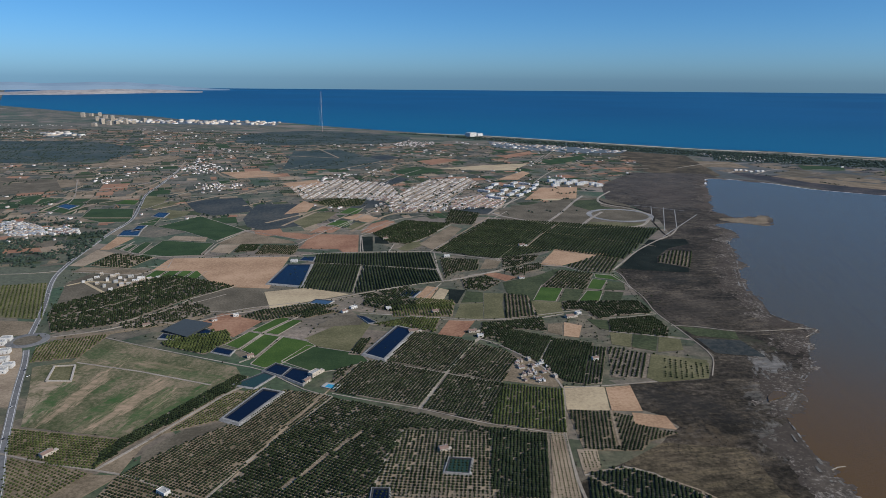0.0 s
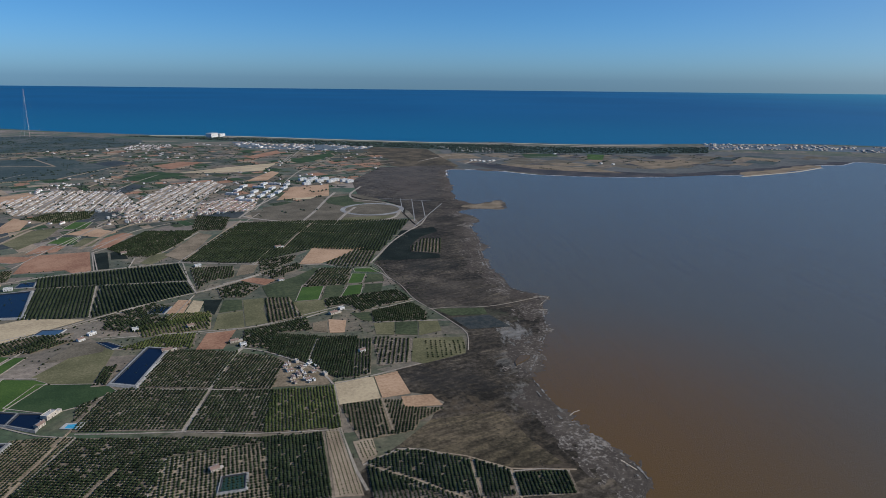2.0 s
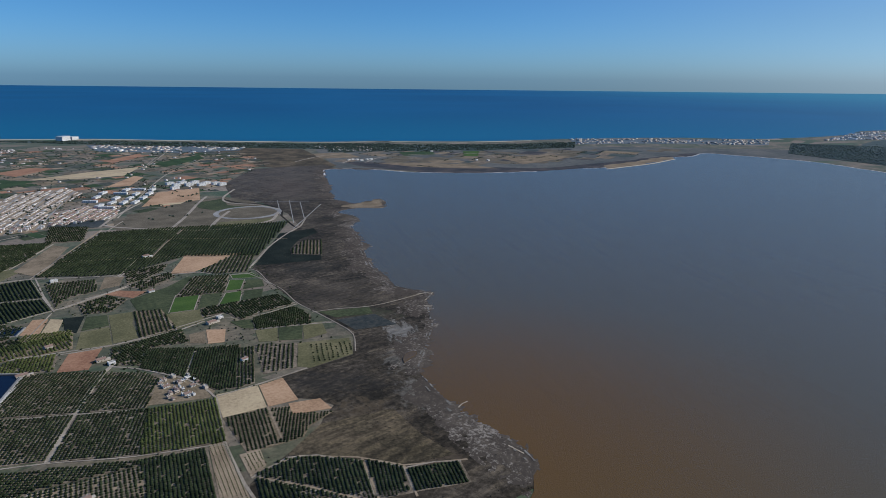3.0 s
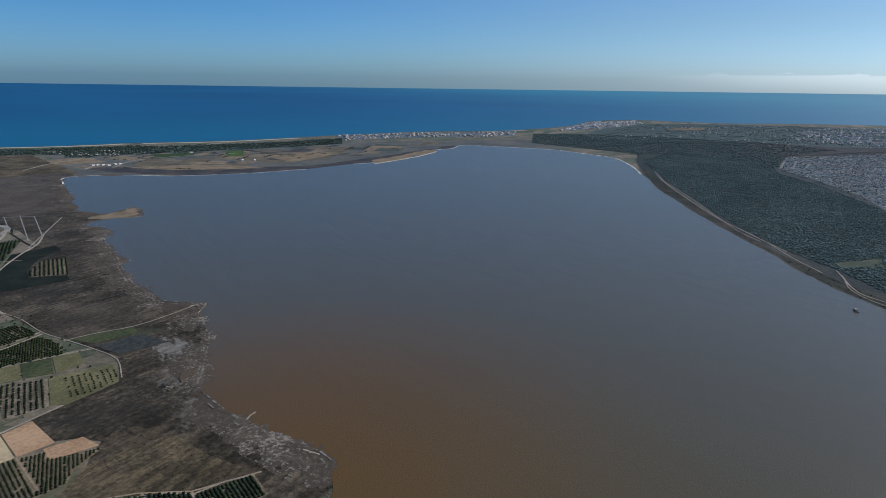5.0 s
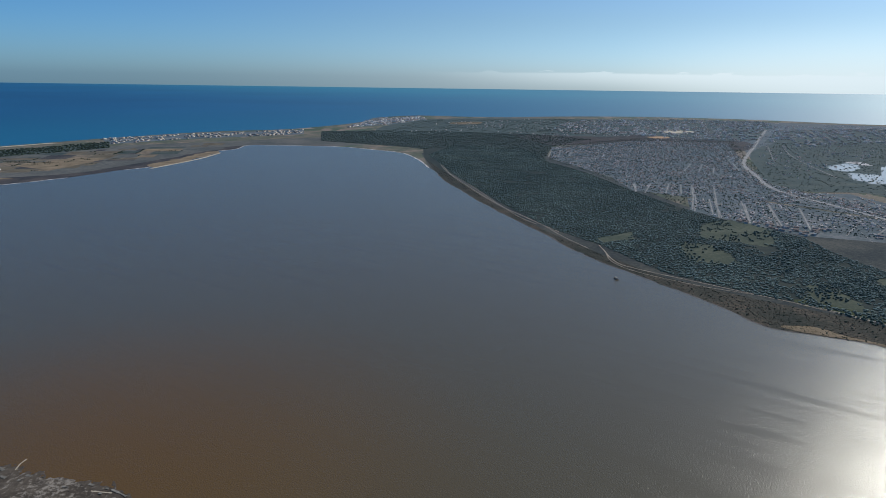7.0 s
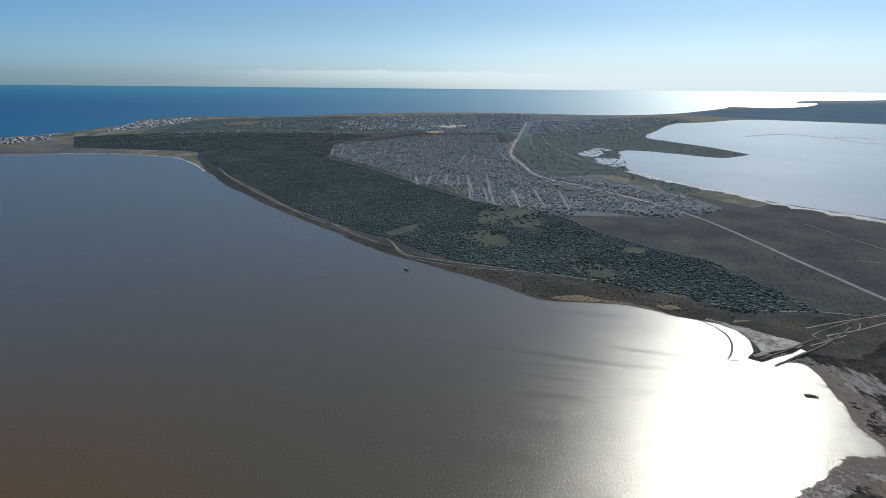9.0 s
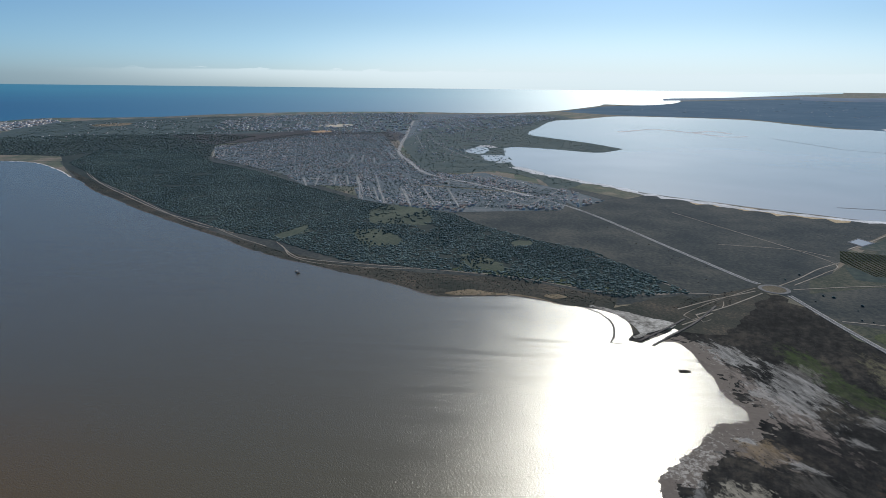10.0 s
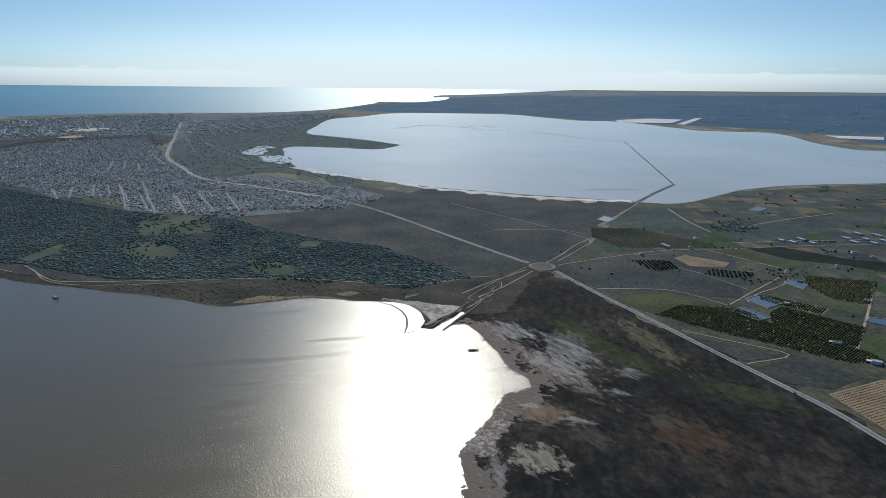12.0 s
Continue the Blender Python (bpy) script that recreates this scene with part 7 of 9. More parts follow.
for line in ([(28.6, 597.5), (84.2, 634.6), (126.6, 753.7)], [(39.5, 412.4), (54.1, 458.2), (97.9, 585.4), (151.3, 683.8)], [(-69.0, 432.1), (-54.7, 484.9), (-37.8, 548.0), (-19.5, 593.7)], [(92.8, 655.9), (110.6, 714.9)], [(-288.8, 435.5), (-271.5, 459.1), (-235.7, 486.1), (-227.7, 539.8), (-253.0, 643.0)], [(-364.3, 532.6), (-343.1, 568.1), (-303.7, 609.3), (-277.4, 707.0)]):
    road(line, 1.4, None, "farm_track", "pale dirt farm track between the fields")

# ---- small holdings of the far plain ----
def holdings(outline, heading, largest, smallest, seed, gap=0.5, hedges=0.1, kinds=("olive", "grey", "deep", "dry", "dry", "pale", "olive", "tan", "red", "green", "grove", "none", "none")):
    """A plain cut into oblong plots, each with its own crop, hedges along some of them."""
    dice = random.Random(seed)
    c, sn = math.cos(radians(heading)), math.sin(radians(heading))
    flat = [(x * c + y * sn, -x * sn + y * c) for x, y in outline]
    u0, u1 = min(p[0] for p in flat), max(p[0] for p in flat)
    w0, w1 = min(p[1] for p in flat), max(p[1] for p in flat)
    plots, stack = [], [(u0, w0, u1, w1)]
    while stack:
        a, b, d, e = stack.pop()
        du, dw = d - a, e - b
        if max(du, dw) < smallest or (max(du, dw) < largest and dice.random() < 0.45):
            plots.append((a, b, d, e))
        elif du > dw * dice.uniform(0.6, 1.3):
            m = a + du * dice.uniform(0.3, 0.7)
            stack += [(a, b, m, e), (m, b, d, e)]
        else:
            m = b + dw * dice.uniform(0.3, 0.7)
            stack += [(a, b, d, m), (a, m, d, e)]
    made = {}
    hedge = []
    for a, b, d, e in plots:
        mu, mw = (a + d) / 2, (b + e) / 2
        x, y = mu * c - mw * sn, mu * sn + mw * c
        if not inside(outline, np.array([x]), np.array([y]))[0]:
            continue
        kind = dice.choice(kinds)
        corners = [(u * c - w * sn, u * sn + w * c) for u, w in ((a + gap, b + gap), (d - gap, b + gap), (d - gap, e - gap), (a + gap, e - gap))]
        if kind == "none":
            continue
        bm = made.setdefault(kind, bmesh.new())
        bm.faces.new([bm.verts.new((px_, py_, 0.03)) for px_, py_ in corners])
        for k in range(4):
            if dice.random() < hedges:
                (xa, ya), (xb, yb) = corners[k], corners[(k + 1) % 4]
                n = int(math.hypot(xb - xa, yb - ya) / 1.6)
                hedge += [(xa + (xb - xa) * j / max(n, 1) + dice.uniform(-.5, .5), ya + (yb - ya) * j / max(n, 1) + dice.uniform(-.5, .5)) for j in range(n) if dice.random() < 0.7]
    for kind, bm in made.items():
        tagged(link_mesh("small_holdings", bm, SOIL[kind]), "small fields of the far plain in many crops", "fields", kind="stuff")
    hedge = np.array(hedge)
    for plot in PLOTS:
        hedge = hedge[~inside(plot, hedge[:, 0], hedge[:, 1])]
    ob = strew("hedge_trees", hedge, rng.uniform(0.6, 1.5, len(hedge)), CLUMPS, OAK, base=0.0)
    tagged(ob, "dark hedge trees between small fields", "hedges", kind="stuff")


holdings([(-215.8, 262.8), (-169.0, 272.7), (-180.4, 301.7), (-175.5, 313.0), (-191.2, 396.2), (-154.8, 383.6), (-108.5, 342.8), (-70.5, 322.3), (-31.9, 379.9), (25.6, 382.0), (77.6, 406.7), (121.5, 503.6), (193, 606), (197, 723), (-65, 889), (-331, 999), (-821, 1056)], 21, 20, 6, 3, 0.3, 0.12, ("olive_scrub", "olive_scrub", "meadow", "grey", "dry", "deep", "grove", "pale", "red", "none", "none", "none"))
for line in [[(-415.9, 610.9), (-372.7, 605.2), (-334.5, 607.5), (-301.8, 639.9), (-305.2, 745.9), (-287.7, 759.7)], [(-379.3, 555.3), (-355.4, 563.8), (-327.9, 576.3), (-275.8, 583.0)], [(-344.8, 503.1), (-316.3, 496.0)], [(-292.4, 517.6), (-277.4, 492.3), (-271.0, 484.5), (-268.1, 454.5)], [(-302.2, 556.1), (-312.8, 617.2), (-303.1, 630.8)], [(-232.7, 546.1), (-226.2, 560.2), (-247.3, 621.1), (-248.2, 652.6)], [(-357.2, 761.0), (-285.9, 729.2)], [(-144.5, 452.9), (-125.2, 505.3), (-101.6, 521.1)], [(-100.4, 361.4), (-83.6, 389.4), (-66.0, 434.1), (-57.3, 456.8)], [(-89.1, 354.4), (-77.8, 394.8)], [(-49.5, 341.8), (-31.7, 387.9), (-8.0, 406.6)], [(-67.2, 538.4), (-44.2, 612.2)], [(-204.8, 583.3), (-183.7, 542.1), (-168.1, 530.1)], [(-179.8, 396.3), (-164.1, 430.0), (-148.1, 464.7)], [(-245.2, 388.5), (-251.3, 437.1), (-250.0, 472.5), (-227.3, 486.5)], [(-227.0, 380.6), (-225.5, 413.3), (-211.6, 434.4)], [(-265.2, 415.7), (-265.6, 436.5), (-206.9, 432.5)], [(-218.3, 371.1), (-177.8, 372.6)], [(-291.3, 578.4), (-281.5, 619.1), (-282.7, 674.9)], [(-128.2, 411.4), (-115.3, 432.1)], [(-191.5, 450.9), (-172.8, 489.1), (-160.0, 503.6)], [(-283.6, 512.0), (-280.2, 560.8)], [(-218.7, 449.7), (-223.9, 530.3)], [(-93.9, 589.6), (-58.6, 655.2)], [(-34.7, 634.0), (24.5, 596.3)], [(-183.1, 697.1), (-107.4, 676.3)], [(-149.7, 776.5), (-107.4, 676.3)]]:
    road(line, 1.9, SOIL["pale"], "farm_track", "pale dirt track across the far plain")
for outline, soil in ([(-278.9, 421.1), (-285.3, 442.3), (-268.2, 436.4), (-265.2, 415.7)], "deep"), ([(-262.2, 413.8), (-264.3, 434.4), (-255.7, 432.6), (-252.8, 408.3)], "deep"), ([(-239.4, 418.7), (-234.8, 431.3), (-212.6, 430.1), (-212.8, 409.9)], "meadow"), ([(-189.8, 407.0), (-181.9, 427.2), (-173.6, 423.4), (-177.1, 398.2)], "olive"), ([(-144.6, 586.7), (-167.9, 737.7), (-120.2, 759.4), (-58.6, 655.2), (-74.0, 594.6)], "heath"), ([(-307.1, 445.8), (-358.2, 523.4), (-308.7, 516.7), (-274.2, 463.9)], "grey"):
    field(outline, soil, "irrigated field on the far plain")
# many of these plots take the far soil, painted haze-blue
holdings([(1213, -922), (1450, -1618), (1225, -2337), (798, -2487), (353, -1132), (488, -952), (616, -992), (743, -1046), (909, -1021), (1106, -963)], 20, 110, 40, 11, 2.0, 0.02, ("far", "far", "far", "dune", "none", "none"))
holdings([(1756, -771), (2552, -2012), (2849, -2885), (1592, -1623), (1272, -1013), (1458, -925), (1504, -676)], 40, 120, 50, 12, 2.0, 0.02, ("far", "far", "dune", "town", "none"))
holdings([(237.8, -212.0), (267.9, -249.7), (296.4, -338.4), (309.0, -416.1), (292, -528), (213, -706), (81.9, -307.7), (124.0, -266.3), (160.5, -278.1), (203.3, -280.7)], 60, 24, 9, 8, hedges=0.05, kinds=("heath", "heath", "scrub", "scrub", "deep", "grey", "none", "none"))
holdings([(317, 736), (436, 644), (557, 578), (670, 511), (502, 488), (340, 505), (265, 582)], 30, 40, 14, 5, 0.5, 0.1, ("dry", "grey", "grey", "rust", "heath", "grove", "none", "none"))
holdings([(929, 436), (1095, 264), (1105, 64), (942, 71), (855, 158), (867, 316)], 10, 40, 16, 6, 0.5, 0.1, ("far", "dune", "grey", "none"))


# ---- reservoirs ----
def basin(points, label, water_material=None, bank=1.0, height=0.5, group="lined irrigation reservoirs"):
    """A dug reservoir: raised bank, dark lining and still water."""
    cx, cy = sum(p[0] for p in points) / len(points), sum(p[1] for p in points) / len(points)
    home = anchor("reservoir", cx, cy, 0.05)
    local = [(x - cx, y - cy) for x, y in points]
    if sum(x0 * y1 - x1 * y0 for (x0, y0), (x1, y1) in zip(local, local[1:] + local[:1])) < 0:
        local = local[::-1]

    def grown(k):
        out, n = [], len(local)
        for i, (x, y) in enumerate(local):
            (ax, ay), (bx, by) = local[i - 1], local[(i + 1) % n]
            d1, d2 = math.hypot(x - ax, y - ay) or 1, math.hypot(bx - x, by - y) or 1
            nx, ny = (y - ay) / d1 + (by - y) / d2, -(x - ax) / d1 - (bx - x) / d2
            s = 2 / max(nx * nx + ny * ny, 1.0)
            out.append((x + nx * k * s, y + ny * k * s))
        return out

    def wall_between(loops):
        bm = bmesh.new()
        rings = [[bm.verts.new((x, y, z)) for x, y in pts] for pts, z in loops]
        for a, b in zip(rings, rings[1:]):
            for i in range(len(a)):
                j = (i + 1) % len(a)
                bm.faces.new((a[i], a[j], b[j], b[i]))
        return bm

    part("bank", wall_between([(grown(bank * 1.3), 0.0), (grown(bank * 0.7), height), (grown(0.12), height)]), GRAVEL, home, "pale gravel bank")
    part("lining", wall_between([(grown(0.12), height + 0.004), (grown(-0.05), height + 0.004), (grown(-0.5), 0.05)]), LINER, home, "black plastic lining")
    part("water", slab(grown(-0.2), height * 0.62, None), water_material or BASIN, home, "still dark water")
    return tagged(home, label, "reservoir", group)


GREEN_BASIN = water("green_basin_water", [(0.02, 0.04, 0.025), (0.025, 0.05, 0.03)], 2.0, 0.15, 0.1, 0.05)
PALE_BASIN = water("pale_basin_water", [(0.04, 0.075, 0.12), (0.048, 0.085, 0.135)], 2.0, 0.45, 0.1, 0.05)
basin([(-69.3, 248.4), (-67.8, 275.4), (-57.9, 275.7), (-55.6, 245.1)], "deep blue lined reservoir with gravel bank")
basin([(-22.6, 180.2), (-14.5, 202.3), (-9.3, 199.4), (-16.9, 176.7)], "long deep blue lined reservoir between groves")
basin([(-52.2, 141.6), (-48.2, 139.6), (-42.1, 154.9), (-46.9, 156.5)], "long narrow deep blue lined reservoir")
basin([(-55.5, 159.6), (-49.4, 167.0), (-46.2, 164.9), (-49.6, 157.7)], "shallow green lined reservoir", GREEN_BASIN, 0.5, 0.3)
basin([(-49.7, 168.1), (-47.6, 172.6), (-42.8, 170.0), (-44.2, 164.9)], "small dark reservoir beside a villa", None, 0.5)
basin([(-43.6, 164.6), (-42.1, 169.7), (-35.8, 167.2), (-37.3, 159.9)], "dark reservoir beside a villa", None, 0.5)
basin([(1.1, 120.1), (2.1, 125.2), (6.7, 124.8), (6.0, 119.6)], "small green farm pond with pale rim", GREEN_BASIN, 0.5, 0.4)
basin([(-13.5, 110.0), (-13.5, 114.0), (-10.3, 114.0), (-10.0, 110.0)], "small dark reservoir in a grove", None, 0.4)
basin([(-15.8, 234.9), (-13.6, 241.1), (-8.2, 239.9), (-10.6, 233.1)], "small blue lined irrigation reservoir", None, 0.4, 0.3)
basin([(-29.1, 212.7), (-26.4, 211.6), (-22.0, 206.3), (-24.4, 205.7)], "small dark blue lined reservoir", None, 0.4, 0.3)
basin([(-80.0, 196.1), (-78.3, 200.0), (-74.0, 197.1), (-75.9, 193.3)], "small dark blue lined reservoir", None, 0.4, 0.3)
basin([(-89.2, 191.1), (-89.2, 194.9), (-83.8, 193.1), (-84.1, 190.3)], "small dark blue lined reservoir", None, 0.4, 0.3)
basin([(-68.8, 181.0), (-68.6, 184.4), (-62.6, 182.0), (-62.9, 178.6)], "small dark blue lined reservoir", None, 0.4, 0.3)
basin([(-48.4, 225.8), (-46.7, 229.6), (-40.1, 227.9), (-41.8, 223.5)], "small grey-blue lined reservoir", PALE_BASIN, 0.4, 0.3)
basin([(-64.4, 282.9), (-63.6, 288.7), (-58.4, 288.9), (-58.1, 282.1)], "small blue lined irrigation reservoir", None, 0.4, 0.3)
basin([(-243.8, 405.2), (-243.4, 412.9), (-231.8, 407.5), (-231.7, 396.4)], "small blue lined irrigation reservoir", None, 0.5, 0.3)
basin([(-171.4, 376.3), (-172.3, 388.1), (-165.5, 386.6), (-163.5, 373.4)], "small blue lined irrigation reservoir", None, 0.5, 0.3)
basin([(-168.0, 327.7), (-170.5, 339.4), (-162.8, 343.7), (-158.1, 328.1)], "small blue reservoir beside the road", None, 0.5, 0.3)
basin([(-165.7, 338.2), (-168.3, 350.5), (-164.0, 352.1), (-162.2, 341.0)], "small blue reservoir beside the road", None, 0.5, 0.3)
basin([(148.5, -218.6), (149.1, -227.7), (139.1, -225.5), (138.2, -216.5)], "pale blue lined reservoir", PALE_BASIN, 0.6, 0.3)
basin([(142.3, -201.9), (142.4, -208.3), (131.3, -208.2), (131.4, -201.9)], "pale blue lined reservoir", PALE_BASIN, 0.6, 0.3)
basin([(154.9, -251.3), (156.6, -256.5), (149.2, -257.4), (146.4, -250.0)], "pale blue lined reservoir", PALE_BASIN, 0.6, 0.3)
basin([(113.0, -235.2), (114.3, -239.9), (107.3, -246.3), (104.5, -237.9)], "pale blue lined reservoir", PALE_BASIN, 0.6, 0.3)
basin([(286.6, -266.2), (292.3, -276.8), (282.9, -277.2), (277.8, -266.2)], "pale blue pond by the salt lagoon", PALE_BASIN, 0.6, 0.3)
basin([(265.4, -375.6), (270.3, -391.8), (262.6, -389.9), (258.9, -376.3)], "pale pond by the salt lagoon", PALE_BASIN, 0.6, 0.3)


# ---- houses ----
def box(bm, x0, y0, z0, x1, y1, z1):
    v = [bm.verts.new((x, y, z)) for z in (z0, z1) for x, y in ((x0, y0), (x1, y0), (x1, y1), (x0, y1))]
    for f in ((0, 1, 5, 4), (1, 2, 6, 5), (2, 3, 7, 6), (3, 0, 4, 7), (4, 5, 6, 7), (3, 2, 1, 0)):
        bm.faces.new([v[i] for i in f])


def pitched(x0, y0, x1, y1, z, rise, eave=0.08):
    """A tiled roof of two slopes, with thickness."""
    bm = bmesh.new()
    ym = (y0 + y1) / 2
    pts = [(y0 - eave, z), (ym, z + rise), (y1 + eave, z), (y1 + eave, z - 0.05), (ym, z + rise - 0.06), (y0 - eave, z - 0.05)]
    ends = [[bm.verts.new((x, y, h)) for y, h in pts] for x in (x0 - eave, x1 + eave)]
    for i in range(6):
        j = (i + 1) % 6
        bm.faces.new((ends[0][i], ends[0][j], ends[1][j], ends[1][i]))
    bm.faces.new(ends[0][::-1])
    bm.faces.new(ends[1])
    return bm


def house(x, y, turn, w, d, h, label, wall=None, roof="tiles", wing=False, floors=1, name="farmhouse", category="house", group=""):
    """A small house: walls with gable ends, roof, chimney, windows and a door."""
    w, d, h = w * 0.74, d * 0.74, h * 0.8
    home = anchor(name, x, y, 0.06, turn)
    wall = wall or WHITEWASH
    bm = bmesh.new()
    box(bm, -w / 2, -d / 2, 0, w / 2, d / 2, h)
    if roof == "tiles":
        rise = d * 0.22
        for sx in (-w / 2 + 0.002, w / 2 - 0.002):
            bm.faces.new([bm.verts.new(c) for c in ((sx, -d / 2, h), (sx, d / 2, h), (sx, 0, h + rise - 0.05))])
    else:
        for a, b, c, e in ((-w / 2, -d / 2, w / 2, -d / 2 + 0.06), (-w / 2, d / 2 - 0.06, w / 2, d / 2), (-w / 2, -d / 2 + 0.06, -w / 2 + 0.06, d / 2 - 0.06), (w / 2 - 0.06, -d / 2 + 0.06, w / 2, d / 2 - 0.06)):
            box(bm, a, b, h + 0.002, c, e, h + 0.16)
    shell = part("wall", bm, wall, home)
    if roof == "tiles":
        cover = part("roof", pitched(-w / 2, -d / 2, w / 2, d / 2, h, d * 0.22), TERRACOTTA, home, "terracotta tiled roof")
    else:
        bm = bmesh.new()
        box(bm, -w / 2 + 0.06, -d / 2 + 0.06, h + 0.002, w / 2 - 0.06, d / 2 - 0.06, h + 0.03)
        cover = part("roof", bm, PALE_ROOF if roof == "sheet" else CONCRETE, home, "flat roof terrace")
    bm = bmesh.new()
    box(bm, w * 0.22, d * 0.1, h, w * 0.22 + 0.14, d * 0.1 + 0.14, h + 0.5)
    part("chimney", bm, wall, cover)
    if wing:
        bm = bmesh.new()
        box(bm, w / 2, -d / 2, 0, w / 2 + w * 0.45, d * 0.15, h * 0.65)
        part("wing", bm, wall, home, "low side wing")
    for fl in range(floors):
        z = h * (fl + 0.35) / floors
        for k in (-0.32, 0.0, 0.32):
            if k == 0.0 and fl == 0:
                continue
            for side in (-1, 1):
                bm = bmesh.new()
                ya, yb = sorted((side * (d / 2 + 0.012), side * (d / 2 - 0.03)))
                box(bm, k * w - 0.12, ya, z, k * w + 0.12, yb, z + 0.26)
                part("window", bm, GLASS, shell, "dark window")
    bm = bmesh.new()
    box(bm, -0.1, -d / 2 - 0.012, 0, 0.1, -d / 2 + 0.03, 0.42)
    part("door", bm, BARK, shell, "wooden door")
    return tagged(home, label, category, group)


FARMS = (
    ([(0.7, 128.7)], 18, 2.6, 2.0, 1.0, "terracotta-roofed farmhouse in the young grove", CREAM, "tiles", True),
    ([(-85.8, 125.5)], 62, 3.4, 2.0, 1.1, "cream farmhouse with tiled roof", CREAM, "tiles", True),
    ([(-54.8, 112.3)], -30, 3.2, 2.0, 1.0, "long whitewashed farm shed", WHITEWASH, "flat", False),
    ([(-35.2, 166.1)], 58, 4.5, 2.4, 1.4, "large cream villa beside reservoirs", CREAM, "flat", True),
    ([(-36.5, 161.9)], 58, 3.0, 1.8, 1.0, "small cream villa annexe with tiled roof", CREAM, "tiles", False),
    ([(-34.2, 216.5)], 40, 3.0, 1.8, 1.0, "whitewashed farmhouse in a farmyard", WHITEWASH, "tiles", False),
    ([(-31.6, 220.7)], 40, 3.4, 1.8, 0.9, "whitewashed farm shed in a farmyard", WHITEWASH, "flat", False),
    ([(-18.9, 219.8)], 10, 2.6, 2.0, 1.0, "pale farm shed beside a track", WHITEWASH, "flat", False),
    ([(-9.2, 198.5)], 12, 4.0, 2.0, 1.0, "low cream farmhouse with tiled roof", CREAM, "tiles", True),
    ([(10.2, 198.8)], 12, 3.6, 2.0, 1.0, "farmhouse at the grove road", CREAM, "tiles", True),
    ([(12.6, 195.0)], 12, 2.6, 1.8, 0.9, "white farm shed at the grove road", WHITEWASH, "flat", False),
    ([(-2.2, 217.2)], 20, 3.0, 2.0, 1.0, "cream farmhouse with terracotta tiled roof", CREAM, "tiles", False),
    ([(44.7, 213.1)], 20, 4.0, 2.4, 1.0, "farmhouse beside dark trees", CREAM, "tiles", True),
    ([(48.4, 216.6)], 20, 2.6, 2.0, 0.9, "farm shed beside dark trees", WHITEWASH, "flat", False),
    ([(45.6, 177.8)], 20, 2.6, 1.8, 1.0, "small farmhouse in a thin grove", WHITEWASH, "tiles", False),
    ([(-66.3, 281.0)], 5, 4.0, 2.6, 1.2, "white pump house beside a reservoir", WHITEWASH, "flat", False),
    ([(-56.5, 177.9)], 30, 2.6, 1.8, 1.0, "small farmhouse by green fields", CREAM, "tiles", False),
    ([(-77.0, 207.3)], 20, 2.4, 1.8, 1.0, "small white farmhouse among green fields", WHITEWASH, "tiles", False),
    ([(-71.1, 211.8)], 20, 2.4, 1.8, 1.0, "small white farmhouse among green fields", WHITEWASH, "flat", False),
    ([(-97.8, 202.1)], 20, 3.0, 1.8, 1.0, "small farmhouse beside a track", CREAM, "tiles", False),
    ([(39.6, 312.8)], 10, 4.0, 2.4, 1.2, "white farmhouse among groves", WHITEWASH, "tiles", True),
    ([(-28.9, 324.8)], 10, 3.4, 2.4, 1.2, "cream farmhouse beside a grove", CREAM, "tiles", False),
    ([(2.4, 291.6)], 10, 3.6, 2.2, 1.0, "white farmhouse at a track crossing", WHITEWASH, "flat", False),
    ([(33.3, 258.7)], 10, 3.0, 2.0, 1.0, "small white farmhouse among green fields", WHITEWASH, "tiles", False),
    ([(221.2, -252.6)], -8, 8.0, 2.2, 1.2, "long white packing shed by a road", WHITEWASH, "flat", False),
    ([(152.7, -257.4)], 30, 3.0, 2.0, 1.0, "small white farmhouse among green fields", WHITEWASH, "tiles", False),
    ([(137.3, -226.2)], 30, 2.6, 1.8, 1.0, "small white shed by a reservoir", WHITEWASH, "flat", False),
    ([(125.1, -257.0)], 30, 3.0, 2.0, 1.0, "small white farmhouse among green fields", WHITEWASH, "tiles", False),
    ([(105.9, -205.7)], 30, 3.4, 2.0, 1.0, "white farmhouse among groves", WHITEWASH, "tiles", True),
    ([(91.5, -201.3)], 30, 3.6, 2.4, 1.1, "white farmhouse by the grove road", WHITEWASH, "flat", True),
)
for (place,), turn, w, d, h, label, wall, roof, wing in FARMS:
    house(place[0], place[1], turn, w, d, h, label, wall, roof, wing)

# tan and green fields of the strip between lagoon and beach
for outline, soil, label in (
    ([(287.1, 569.2), (319.8, 556.4), (356.3, 523.0), (368.5, 481.1), (338.4, 497.2), (303.9, 529.4)], "dry", "bare tan field along the far shore"),
    ([(341.1, 563.4), (371.7, 549.7), (361.1, 529.8), (335.6, 545.2)], "dry", "dry brown field behind the far shore"),
    ([(422.7, 618.5), (439.4, 609.4), (409.8, 570.8), (396.0, 578.2)], "green", "green field behind the pine belt"),
    ([(261.9, 672.9), (296.5, 669.1), (294.4, 619.5), (253.2, 628.2)], "dry", "dry brown field behind the far shore"),
    ([(419.4, 546.4), (490.1, 548.7), (491.9, 514.9), (411.9, 493.9)], "dry", "dry brown slope behind the far shore"),
    ([(353.2, 644.8), (391.9, 634.6), (376.8, 605.5), (339.5, 610.1)], "deep", "dark green field behind the pine belt"),
):
    field(outline, soil, label)
